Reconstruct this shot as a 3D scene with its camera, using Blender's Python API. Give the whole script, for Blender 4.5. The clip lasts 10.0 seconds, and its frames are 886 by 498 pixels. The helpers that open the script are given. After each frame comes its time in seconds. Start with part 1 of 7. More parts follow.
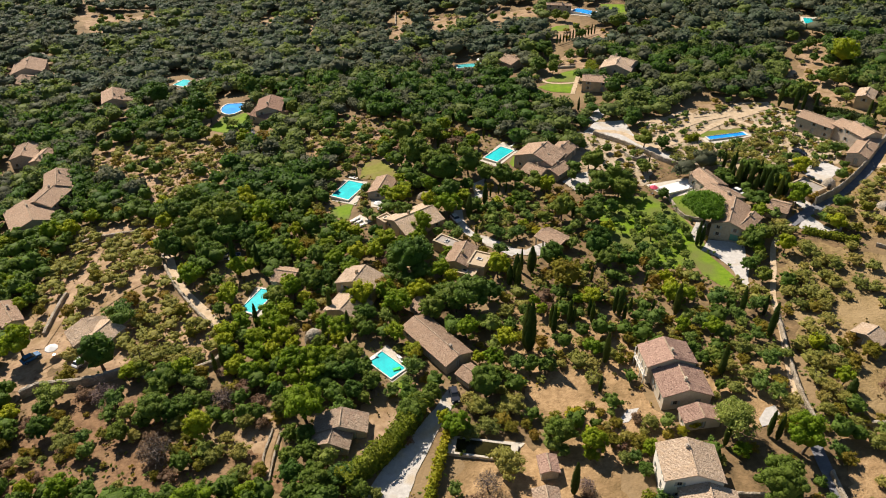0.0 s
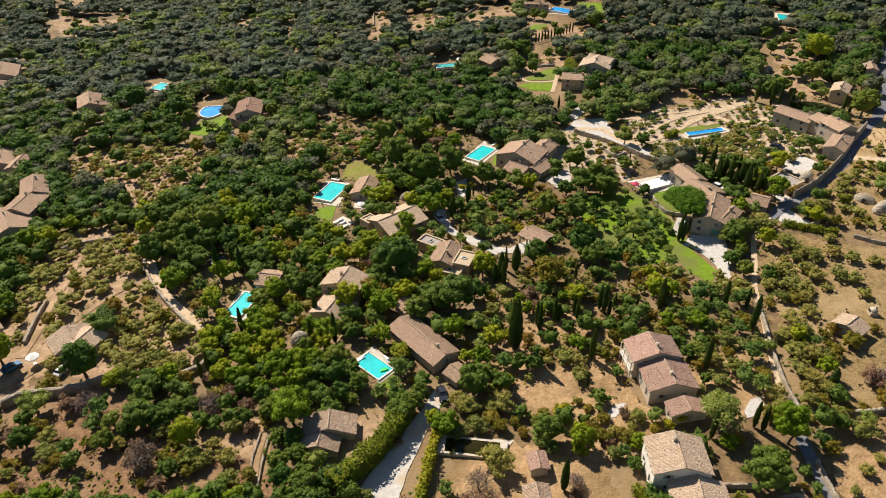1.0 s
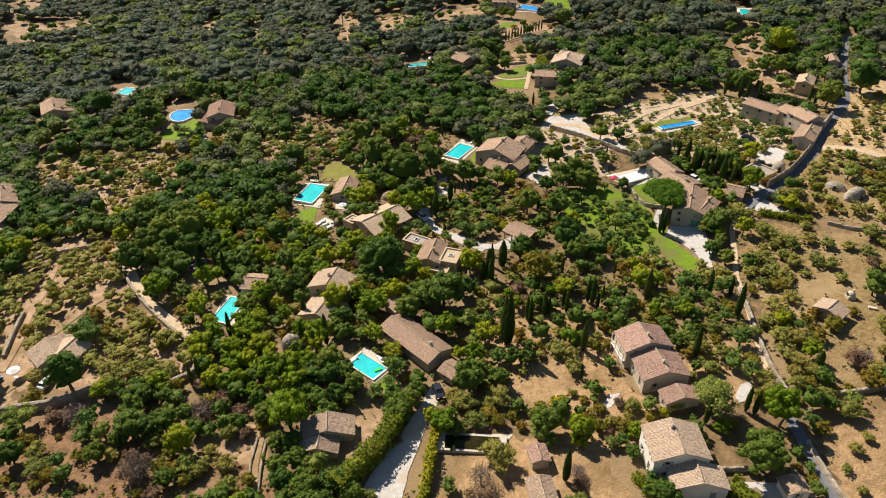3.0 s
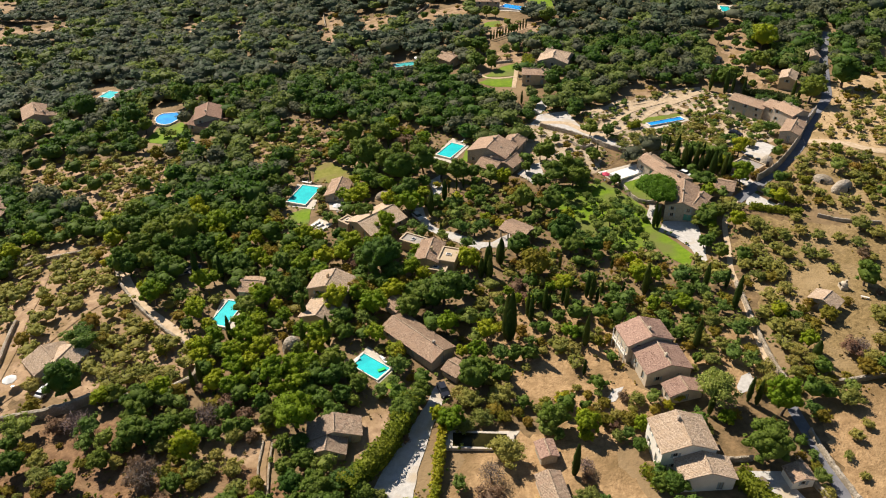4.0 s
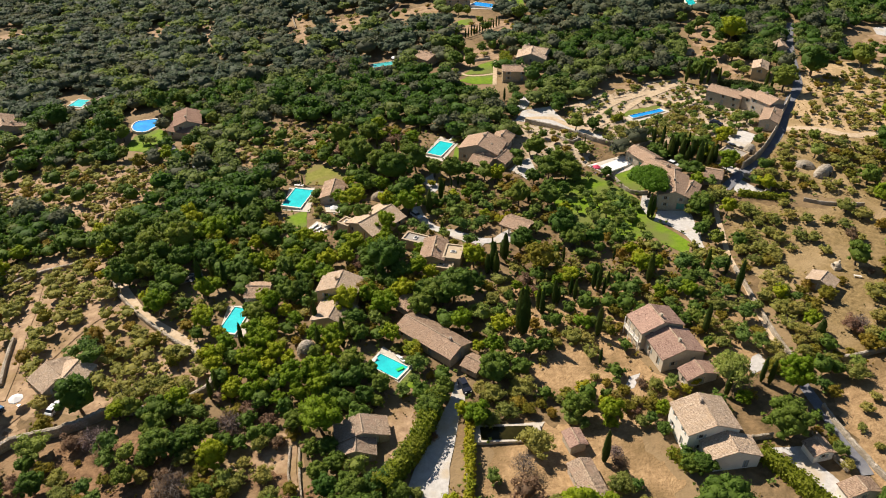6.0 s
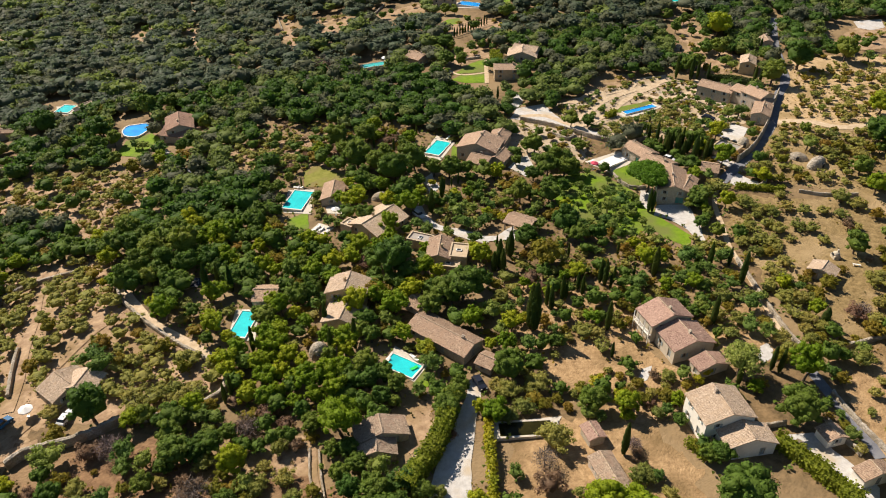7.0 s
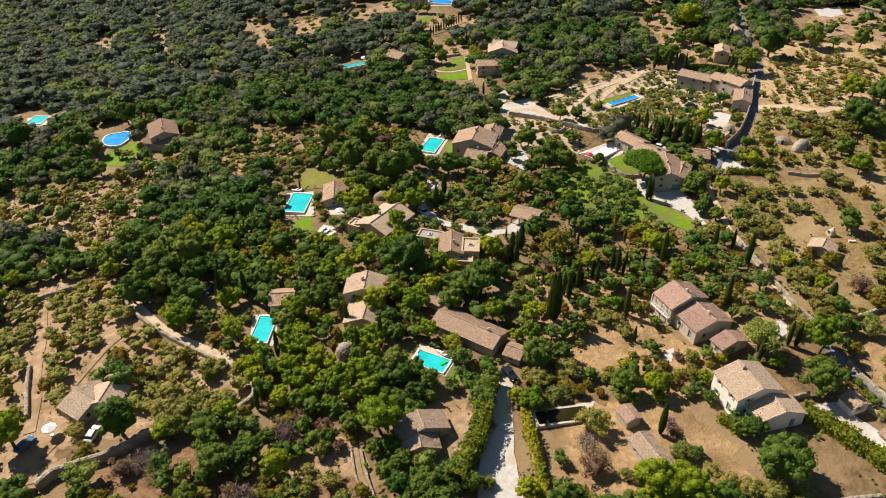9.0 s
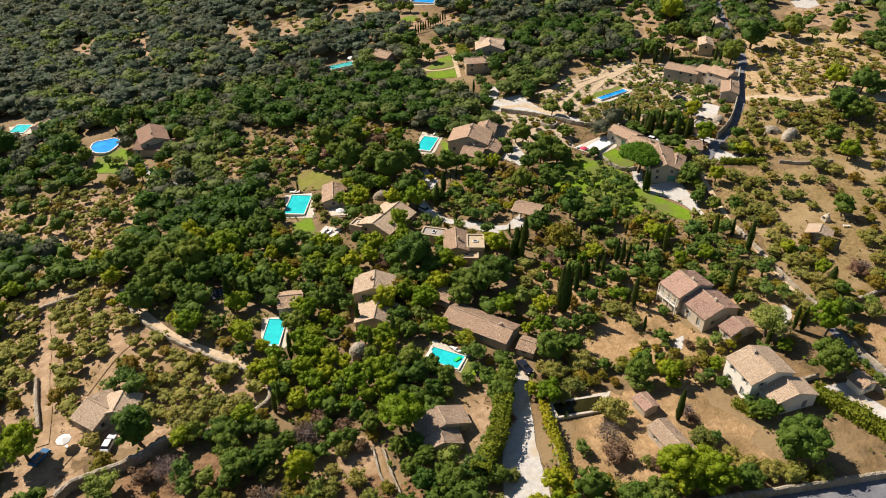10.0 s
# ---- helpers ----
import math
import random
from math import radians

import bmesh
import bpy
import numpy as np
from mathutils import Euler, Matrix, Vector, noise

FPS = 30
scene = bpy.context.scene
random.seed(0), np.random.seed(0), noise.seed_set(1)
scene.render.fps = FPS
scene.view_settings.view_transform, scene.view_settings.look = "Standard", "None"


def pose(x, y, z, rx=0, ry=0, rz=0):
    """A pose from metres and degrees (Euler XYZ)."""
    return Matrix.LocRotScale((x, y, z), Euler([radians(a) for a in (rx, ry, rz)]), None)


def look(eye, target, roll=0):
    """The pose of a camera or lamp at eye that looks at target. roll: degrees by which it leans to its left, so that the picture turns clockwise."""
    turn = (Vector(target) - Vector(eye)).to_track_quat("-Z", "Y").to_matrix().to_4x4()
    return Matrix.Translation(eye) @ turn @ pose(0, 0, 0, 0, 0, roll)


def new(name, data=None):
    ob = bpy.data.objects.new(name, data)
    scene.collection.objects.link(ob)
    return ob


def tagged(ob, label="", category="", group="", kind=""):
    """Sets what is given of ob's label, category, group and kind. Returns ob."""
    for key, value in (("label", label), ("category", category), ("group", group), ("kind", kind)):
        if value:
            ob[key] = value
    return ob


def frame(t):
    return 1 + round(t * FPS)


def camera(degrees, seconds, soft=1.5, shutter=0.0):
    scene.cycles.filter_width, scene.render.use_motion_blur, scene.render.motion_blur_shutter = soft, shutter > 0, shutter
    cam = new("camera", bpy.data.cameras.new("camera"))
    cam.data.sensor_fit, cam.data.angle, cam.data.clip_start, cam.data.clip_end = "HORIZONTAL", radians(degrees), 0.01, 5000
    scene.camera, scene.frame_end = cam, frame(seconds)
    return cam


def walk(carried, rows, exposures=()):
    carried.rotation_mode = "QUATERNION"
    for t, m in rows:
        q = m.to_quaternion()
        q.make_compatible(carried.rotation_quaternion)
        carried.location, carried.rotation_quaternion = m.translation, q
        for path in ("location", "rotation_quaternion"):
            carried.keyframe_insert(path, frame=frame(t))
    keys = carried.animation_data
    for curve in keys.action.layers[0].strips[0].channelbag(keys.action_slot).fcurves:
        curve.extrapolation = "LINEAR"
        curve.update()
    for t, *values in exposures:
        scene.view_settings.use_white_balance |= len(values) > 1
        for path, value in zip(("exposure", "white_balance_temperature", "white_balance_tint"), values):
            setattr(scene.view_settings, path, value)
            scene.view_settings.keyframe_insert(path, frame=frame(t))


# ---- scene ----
cam = camera(63.4, 10.0, soft=1.05)
METRES, EYE, TILT, LEAN, TURN = 53.0, 103.7, -34.27, 0.0, 0.0
ROWS = [
    (0.0, 0.0, 0.0, 0.0, 0.0, 0.0, -0.0),
    (0.5, -0.005, 0.0007, -0.0013, -0.73, 0.01, 0.52),
    (1.0, -0.0153, 0.0003, -0.0031, -1.5, 0.01, 1.09),
    (1.5, -0.0321, -0.0, -0.0043, -2.16, -0.01, 1.52),
    (2.0, -0.0552, -0.0002, -0.0058, -2.83, -0.03, 1.9),
    (2.5, -0.084, 0.0, -0.0072, -3.57, -0.06, 2.32),
    (4.0, -0.2113, 0.0052, -0.0087, -6.12, -0.18, 3.9),
    (4.5, -0.263, 0.0078, -0.0071, -7.03, -0.25, 4.46),
    (5.0, -0.3186, 0.0109, -0.0045, -7.94, -0.34, 5.0),
    (5.5, -0.3761, 0.0146, -0.001, -8.79, -0.44, 5.57),
    (7.0, -0.5684, 0.0331, 0.0158, -11.45, -0.8, 7.52),
    (7.5, -0.6349, 0.0416, 0.0222, -12.37, -0.93, 8.1),
    (8.0, -0.7093, 0.052, 0.0299, -13.4, -1.11, 8.72),
    (8.5, -0.7769, 0.0631, 0.0371, -14.36, -1.28, 9.37),
    (9.0, -0.8453, 0.0747, 0.0437, -15.32, -1.47, 10.14),
    (9.5, -0.9143, 0.0874, 0.0521, -16.35, -1.68, 10.97),
    (10.0, -0.9888, 0.1027, 0.0623, -17.47, -1.93, 11.89),
]
walk(cam, [(t, pose(0, 0, EYE, TILT, LEAN, TURN) @ pose(METRES * x, METRES * y, METRES * z, 90 + pitch, roll, yaw)) for t, x, y, z, yaw, pitch, roll in ROWS])

# ---- light ----
SUN_ELEV, SUN_FROM = 44.0, 127.0        # degrees up; degrees from +x, counter-clockwise, where the sun stands
scene.view_settings.exposure = 0.56
world = bpy.data.worlds.new("sky")
scene.world = world
world.use_nodes = True
wn = world.node_tree.nodes
sky = wn.new("ShaderNodeTexSky")
sky.sky_type, sky.sun_disc = "NISHITA", False
sky.sun_elevation, sky.sun_rotation = radians(SUN_ELEV), radians(90 - SUN_FROM)
sky.ozone_density, sky.dust_density = 2.0, 0.3
wn["Background"].inputs["Strength"].default_value = 0.050
world.node_tree.links.new(sky.outputs["Color"], wn["Background"].inputs["Color"])
sun_data = bpy.data.lights.new("sun", "SUN")
sun_data.energy, sun_data.angle, sun_data.color = 5.0, radians(0.5), (1.0, 0.882, 0.755)
sun = new("sun", sun_data)
sa, se = radians(SUN_FROM), radians(SUN_ELEV)
sun.matrix_world = look((300 * math.cos(sa) * math.cos(se), 300 * math.sin(sa) * math.cos(se), 300 * math.sin(se)), (0, 0, 0))

# ---- materials ----
MATS = {}


def material(name, dark, light, scale=1.0, rough=0.85, bump=0.3, bump_scale=None, third=None, third_scale=0.15,
             per_object=0.0, per_island=0.0, translucent=0.0, detail=6.0, spec=0.2, shift=0.5, third_at=0.5, bump_depth=0.3):
    """Two-tone noise surface with a slower third tone, a bump, and changes from object to object."""
    m = bpy.data.materials.new(name)
    m.use_nodes = True
    nt = m.node_tree
    n, l = nt.nodes, nt.links
    out, bsdf = n["Material Output"], n["Principled BSDF"]
    geo = n.new("ShaderNodeNewGeometry")
    noise_tex = n.new("ShaderNodeTexNoise")
    noise_tex.inputs["Scale"].default_value, noise_tex.inputs["Detail"].default_value = scale, detail
    noise_tex.inputs["Roughness"].default_value = 0.65
    l.new(geo.outputs["Position"], noise_tex.inputs["Vector"])
    ramp = n.new("ShaderNodeValToRGB")
    ramp.color_ramp.elements[0].position, ramp.color_ramp.elements[1].position = shift - 0.18, shift + 0.18
    ramp.color_ramp.elements[0].color, ramp.color_ramp.elements[1].color = (*dark, 1), (*light, 1)
    l.new(noise_tex.outputs["Fac"], ramp.inputs["Fac"])
    col = ramp.outputs["Color"]
    if third:
        slow = n.new("ShaderNodeTexNoise")
        slow.inputs["Scale"].default_value, slow.inputs["Detail"].default_value = third_scale, 4.0
        l.new(geo.outputs["Position"], slow.inputs["Vector"])
        r2 = n.new("ShaderNodeValToRGB")
        r2.color_ramp.elements[0].position, r2.color_ramp.elements[1].position = third_at - 0.08, third_at + 0.12
        l.new(slow.outputs["Fac"], r2.inputs["Fac"])
        mix = n.new("ShaderNodeMix")
        mix.data_type = "RGBA"
        l.new(r2.outputs["Color"], mix.inputs["Factor"])
        l.new(col, mix.inputs["A"])
        mix.inputs["B"].default_value = (*third, 1)
        col = mix.outputs["Result"]
    if per_object or per_island:
        hsv = n.new("ShaderNodeHueSaturation")
        l.new(col, hsv.inputs["Color"])
        add = n.new("ShaderNodeMath")
        add.operation, add.inputs[1].default_value = "MULTIPLY_ADD", per_object * 2
        info = n.new("ShaderNodeObjectInfo")
        l.new(info.outputs["Random"], add.inputs[0])
        add.inputs[2].default_value = 1 - per_object
        val = add.outputs[0]
        if per_island:
            a2 = n.new("ShaderNodeMath")
            a2.operation, a2.inputs[1].default_value = "MULTIPLY_ADD", per_island * 2
            l.new(geo.outputs["Random Per Island"], a2.inputs[0])
            a2.inputs[2].default_value = 1 - per_island
            a3 = n.new("ShaderNodeMath")
            a3.operation = "MULTIPLY"
            l.new(val, a3.inputs[0])
            l.new(a2.outputs[0], a3.inputs[1])
            val = a3.outputs[0]
        l.new(val, hsv.inputs["Value"])
        if per_object:
            hue = n.new("ShaderNodeMath")
            hue.operation, hue.inputs[1].default_value, hue.inputs[2].default_value = "MULTIPLY_ADD", -0.24 * per_object, 0.5 + 0.11 * per_object
            l.new(info.outputs["Random"], hue.inputs[0])
            l.new(hue.outputs[0], hsv.inputs["Hue"])
        col = hsv.outputs["Color"]
    l.new(col, bsdf.inputs["Base Color"])
    bsdf.inputs["Roughness"].default_value = rough
    bsdf.inputs["Specular IOR Level"].default_value = spec
    if bump:
        b = n.new("ShaderNodeBump")
        b.inputs["Strength"].default_value, b.inputs["Distance"].default_value = bump, bump_depth
        if bump_scale:
            bn = n.new("ShaderNodeTexNoise")
            bn.inputs["Scale"].default_value, bn.inputs["Detail"].default_value = bump_scale, 5.0
            l.new(geo.outputs["Position"], bn.inputs["Vector"])
            l.new(bn.outputs["Fac"], b.inputs["Height"])
        else:
            l.new(noise_tex.outputs["Fac"], b.inputs["Height"])
        l.new(b.outputs["Normal"], bsdf.inputs["Normal"])
    if translucent:
        tr, mx = n.new("ShaderNodeBsdfTranslucent"), n.new("ShaderNodeMixShader")
        l.new(col, tr.inputs["Color"])
        mx.inputs["Fac"].default_value = translucent
        l.new(bsdf.outputs[0], mx.inputs[1])
        l.new(tr.outputs[0], mx.inputs[2])
        l.new(mx.outputs[0], out.inputs["Surface"])
    MATS[name] = m
    return m


def leaves(name, dark, light, third, **k):
    return material(name, dark, light, scale=2.6, detail=5.0, third=third, third_scale=0.16, bump=0.7, bump_scale=3.2, bump_depth=0.3, rough=0.6, spec=0.2, translucent=0.48, **k)


material("ground", (0.095, 0.066, 0.031), (0.255, 0.168, 0.083), scale=0.5, bump=0.7, bump_scale=1.6, third=(0.27, 0.19, 0.10), third_scale=0.045)
material("soil", (0.22, 0.138, 0.078), (0.47, 0.33, 0.20), scale=0.5, bump=0.5, bump_scale=1.8, third=(0.25, 0.17, 0.075), third_scale=0.12, third_at=0.58)
material("garden_gravel", (0.34, 0.265, 0.175), (0.54, 0.445, 0.325), scale=0.8, bump=0.4, bump_scale=3, third=(0.36, 0.27, 0.17), third_scale=0.2)
material("dry_grass", (0.25, 0.158, 0.075), (0.47, 0.315, 0.162), scale=0.9, bump=0.8, bump_scale=2.5, third=(0.19, 0.125, 0.055), third_scale=0.09, third_at=0.55)
material("pale_grass", (0.33, 0.228, 0.115), (0.57, 0.415, 0.235), scale=0.9, bump=0.8, bump_scale=2.5, third=(0.27, 0.19, 0.085), third_scale=0.09, third_at=0.58)
material("scrub_grass", (0.145, 0.100, 0.040), (0.33, 0.235, 0.105), scale=0.9, bump=0.9, bump_scale=2.2, third=(0.36, 0.26, 0.135), third_scale=0.08, third_at=0.57)
# reddish scrub earth; its third tone is darkened in place of tree shade
material("red_scrub", (0.115, 0.062, 0.030), (0.30, 0.180, 0.092), scale=0.7, bump=0.8, bump_scale=2.2, third=(0.27, 0.18, 0.095), third_scale=0.10, third_at=0.58)
material("lawn", (0.105, 0.185, 0.006), (0.185, 0.285, 0.012), scale=0.7, bump=0.4, bump_scale=4, third=(0.15, 0.17, 0.04), third_scale=0.12)
material("dry_lawn", (0.155, 0.165, 0.022), (0.245, 0.235, 0.05), scale=0.7, bump=0.5, bump_scale=3, third=(0.21, 0.165, 0.06), third_scale=0.2)
material("gravel", (0.42, 0.40, 0.37), (0.58, 0.56, 0.525), scale=1.2, bump=0.3, bump_scale=6, third=(0.48, 0.40, 0.29), third_scale=0.2, third_at=0.6)
material("terrace", (0.46, 0.41, 0.335), (0.61, 0.56, 0.47), scale=1.5, bump=0.15, bump_scale=5)
material("asphalt", (0.13, 0.133, 0.15), (0.195, 0.20, 0.22), scale=0.9, bump=0.2, bump_scale=8, third=(0.23, 0.23, 0.235), third_scale=0.25, third_at=0.6)
material("track", (0.42, 0.31, 0.19), (0.60, 0.48, 0.33), scale=0.8, bump=0.4, bump_scale=3)
material("drystone", (0.25, 0.215, 0.165), (0.56, 0.495, 0.40), scale=2.4, bump=1.0, bump_scale=3.2, third=(0.30, 0.25, 0.18), third_scale=0.4)
material("stone", (0.34, 0.285, 0.215), (0.52, 0.45, 0.355), scale=2.6, bump=0.5, bump_scale=4, per_object=0.1)
material("plaster", (0.45, 0.38, 0.28), (0.56, 0.49, 0.38), scale=0.9, bump=0.1, per_object=0.05)
material("cream", (0.72, 0.67, 0.57), (0.82, 0.77, 0.67), scale=0.7, bump=0.1)
material("ochre", (0.44, 0.33, 0.20), (0.55, 0.43, 0.28), scale=0.9, bump=0.15, per_object=0.1)
material("white", (0.70, 0.68, 0.64), (0.80, 0.79, 0.76), scale=0.7, bump=0.05)
for name, dark, light, third in (
        ("tile_tan", (0.17, 0.105, 0.068), (0.62, 0.45, 0.315), (0.40, 0.27, 0.18)),
        ("tile_red", (0.16, 0.085, 0.064), (0.56, 0.38, 0.29), (0.40, 0.265, 0.20)),
        ("tile_pale", (0.23, 0.158, 0.104), (0.72, 0.57, 0.42), (0.48, 0.355, 0.24)),
        ("tile_grey", (0.16, 0.112, 0.078), (0.56, 0.43, 0.31), (0.36, 0.25, 0.175)),
        ("tile_brown", (0.19, 0.115, 0.08), (0.44, 0.28, 0.20), (0.32, 0.20, 0.135))):
    material(name, dark, light, scale=3.4, detail=7, bump=0.6, bump_scale=6, third=third, third_scale=0.9, third_at=0.54, per_island=0.20, rough=0.85)
material("flat_grey", (0.28, 0.25, 0.22), (0.40, 0.36, 0.31), scale=1.0, bump=0.1)
material("flat_tan", (0.42, 0.33, 0.22), (0.52, 0.42, 0.29), scale=1.0, bump=0.1)
material("bark", (0.06, 0.045, 0.032), (0.16, 0.125, 0.09), scale=3, bump=0.6)
material("bare_twig", (0.12, 0.09, 0.075), (0.24, 0.19, 0.16), scale=2, bump=0.2, per_object=0.2)
leaves("leaf_oak", (0.082, 0.143, 0.019), (0.194, 0.288, 0.041), (0.150, 0.215, 0.031), per_object=0.26, per_island=0.14)
leaves("leaf_pine", (0.159, 0.228, 0.011), (0.380, 0.462, 0.022), (0.262, 0.338, 0.017), per_object=0.24, per_island=0.14)
leaves("leaf_olive", (0.219, 0.235, 0.045), (0.438, 0.440, 0.110), (0.344, 0.328, 0.073), per_object=0.22, per_island=0.12)
leaves("leaf_shrub", (0.163, 0.156, 0.018), (0.390, 0.332, 0.036), (0.267, 0.208, 0.029), per_object=0.22, per_island=0.14)
leaves("leaf_cypress", (0.034, 0.064, 0.011), (0.103, 0.147, 0.023), (0.057, 0.092, 0.017), per_object=0.22, per_island=0.2)
leaves("leaf_pale", (0.230, 0.287, 0.052), (0.437, 0.483, 0.127), (0.322, 0.368, 0.081), per_island=0.25)
leaves("leaf_lush", (0.118, 0.186, 0.036), (0.285, 0.392, 0.082), (0.195, 0.274, 0.054), per_object=0.25, per_island=0.14)
leaves("leaf_brush", (0.187, 0.116, 0.066), (0.363, 0.248, 0.154), (0.264, 0.165, 0.099), per_object=0.1, per_island=0.25)
leaves("leaf_umbrella", (0.070, 0.160, 0.010), (0.175, 0.320, 0.020), (0.120, 0.235, 0.015), per_island=0.14)
leaves("hedge_green", (0.132, 0.180, 0.014), (0.312, 0.348, 0.029), (0.228, 0.252, 0.022), per_island=0.25)
leaves("hedge_yellow", (0.300, 0.281, 0.015), (0.600, 0.525, 0.037), (0.275, 0.312, 0.022), per_island=0.25)
leaves("hedge_dark", (0.024, 0.046, 0.009), (0.061, 0.088, 0.015), (0.044, 0.066, 0.013), per_island=0.2)
# far wood: the blue-grey of distance haze is mixed into these leaf colours
leaves("leaf_wood_hazed", (0.085, 0.119, 0.066), (0.149, 0.194, 0.112), (0.123, 0.149, 0.090), per_island=0.2)
leaves("leaf_wood_brown_hazed", (0.103, 0.118, 0.068), (0.172, 0.186, 0.112), (0.156, 0.169, 0.084), per_island=0.2)
leaves("leaf_wood_light_hazed", (0.104, 0.150, 0.034), (0.268, 0.322, 0.080), (0.184, 0.238, 0.054), per_island=0.2)
leaves("leaf_dry", (0.165, 0.116, 0.039), (0.297, 0.220, 0.077), (0.132, 0.121, 0.033), per_island=0.3)


def plain(name, color, rough=0.5, metal=0.0, spec=0.5):
    m = bpy.data.materials.new(name)
    m.use_nodes = True
    b = m.node_tree.nodes["Principled BSDF"]
    b.inputs["Base Color"].default_value = (*color, 1)
    b.inputs["Roughness"].default_value, b.inputs["Metallic"].default_value = rough, metal
    b.inputs["Specular IOR Level"].default_value = spec
    MATS[name] = m
    return m


plain("glass", (0.03, 0.035, 0.04), 0.08)
plain("frame_wood", (0.22, 0.17, 0.12), 0.6)
plain("shutter", (0.30, 0.34, 0.33), 0.6)
plain("green_door", (0.05, 0.24, 0.19), 0.5)
plain("coping", (0.70, 0.66, 0.58), 0.7)
plain("rubber", (0.02, 0.02, 0.02), 0.8)
plain("car_navy", (0.012, 0.016, 0.03), 0.45, spec=0.25)
plain("car_blue", (0.03, 0.13, 0.28), 0.5, spec=0.2)
plain("car_white", (0.62, 0.63, 0.64), 0.5, spec=0.25)
plain("canvas", (0.80, 0.78, 0.74), 0.8)
plain("cushion_red", (0.55, 0.05, 0.10), 0.8)
plain("float_green", (0.02, 0.62, 0.10), 0.4)
plain("metal", (0.45, 0.45, 0.46), 0.4, 0.8)


def liner(name, shallow, deep):
    return material(name, deep, shallow, scale=0.35, bump=0, rough=0.5, detail=2)


liner("liner_turquoise", (0.022, 0.56, 0.575), (0.013, 0.44, 0.48))
liner("liner_blue", (0.02, 0.36, 0.80), (0.01, 0.25, 0.66))
liner("liner_teal", (0.10, 0.48, 0.48), (0.06, 0.36, 0.38))
liner("liner_mud", (0.050, 0.040, 0.010), (0.022, 0.018, 0.006))

material("murk", (0.016, 0.015, 0.004), (0.034, 0.030, 0.008), scale=0.5, rough=0.12, bump=0.05, bump_scale=3, spec=0.12)


def water_material():
    m = bpy.data.materials.new("water")
    m.use_nodes = True
    n, l = m.node_tree.nodes, m.node_tree.links
    tr, gl, fr, mx = (n.new(k) for k in ("ShaderNodeBsdfTransparent", "ShaderNodeBsdfGlossy", "ShaderNodeFresnel", "ShaderNodeMixShader"))
    tr.inputs["Color"].default_value = (0.80, 0.97, 0.98, 1)
    gl.inputs["Roughness"].default_value = 0.04
    fr.inputs["IOR"].default_value = 1.33
    wave, bump, geo = n.new("ShaderNodeTexNoise"), n.new("ShaderNodeBump"), n.new("ShaderNodeNewGeometry")
    wave.inputs["Scale"].default_value = 2.5
    bump.inputs["Strength"].default_value, bump.inputs["Distance"].default_value = 0.15, 0.1
    l.new(geo.outputs["Position"], wave.inputs["Vector"])
    l.new(wave.outputs["Fac"], bump.inputs["Height"])
    l.new(bump.outputs["Normal"], gl.inputs["Normal"])
    l.new(fr.outputs[0], mx.inputs["Fac"])
    l.new(tr.outputs[0], mx.inputs[1])
    l.new(gl.outputs[0], mx.inputs[2])
    l.new(mx.outputs[0], n["Material Output"].inputs["Surface"])
    MATS["water"] = m


water_material()


# ---- building tools ----
HILLS = [(21, 104, -1.8, 16), (69, 146, -2.2, 20), (60, 175, -1.2, 18), (49, 226, -1.3, 18), (137, 176, 2, 24), (98, 214, -2.8, 18), (-70, 149, 1.4, 18), (-67, 238, -1.2, 20), (13, 287, -1.2, 20), (73, 105, 0.9, 14)]     # rises and hollows: x, y, height, reach


def ground_np(x, y):
    """Height of the hillside."""
    x, y = np.clip(x, -150, 220), np.clip(y, 30, 380)
    u, v = x / 100, (y - 150) / 100
    z = (-1.03) + 6.7 * u + 0.58 * v + (-1.27) * u * u + 1.55 * u * v + (-0.58) * v * v
    for hx, hy, h, r in HILLS:
        z = z + h * np.exp(-((x - hx) ** 2 + (y - hy) ** 2) / (2 * r * r))
    return z


def ground_z(x, y):
    return float(ground_np(x, y))


def mesh_from(name, verts, tris, mats, soft=False):
    """A mesh from numpy arrays of corners and triangles."""
    me = bpy.data.meshes.new(name)
    verts, tris = np.asarray(verts, np.float32), np.asarray(tris, np.int32)
    me.vertices.add(len(verts))
    me.vertices.foreach_set("co", verts.ravel())
    me.loops.add(tris.size)
    me.loops.foreach_set("vertex_index", tris.ravel())
    me.polygons.add(len(tris))
    me.polygons.foreach_set("loop_start", np.arange(0, tris.size, 3, dtype=np.int32))
    me.polygons.foreach_set("loop_total", np.full(len(tris), 3, np.int32))
    for m in mats:
        me.materials.append(MATS[m])
    if soft:
        me.polygons.foreach_set("use_smooth", np.ones(len(tris), bool))
    me.update(calc_edges=True)
    return me


def part(name, bm, mat, parent=None, label=""):
    """Link a bmesh as one mesh object under a thing or a part."""
    me = bpy.data.meshes.new(name)
    bm.normal_update()
    bm.to_mesh(me)
    bm.free()
    me.materials.append(MATS[mat])
    ob = new(name, me)
    ob.parent = parent
    if label:
        tagged(ob, label)
    return ob


def box(bm, lo, hi, m=Matrix.Identity(4), bevel=0.0):
    c = [(a + b) / 2 for a, b in zip(lo, hi)]
    s = [b - a for a, b in zip(lo, hi)]
    r = bmesh.ops.create_cube(bm, size=1, matrix=m @ Matrix.Translation(c) @ Matrix.Diagonal((*s, 1)))
    if bevel:
        edges = {e for v in r["verts"] for e in v.link_edges}
        bmesh.ops.bevel(bm, geom=list(edges), offset=bevel, segments=1, affect="EDGES")


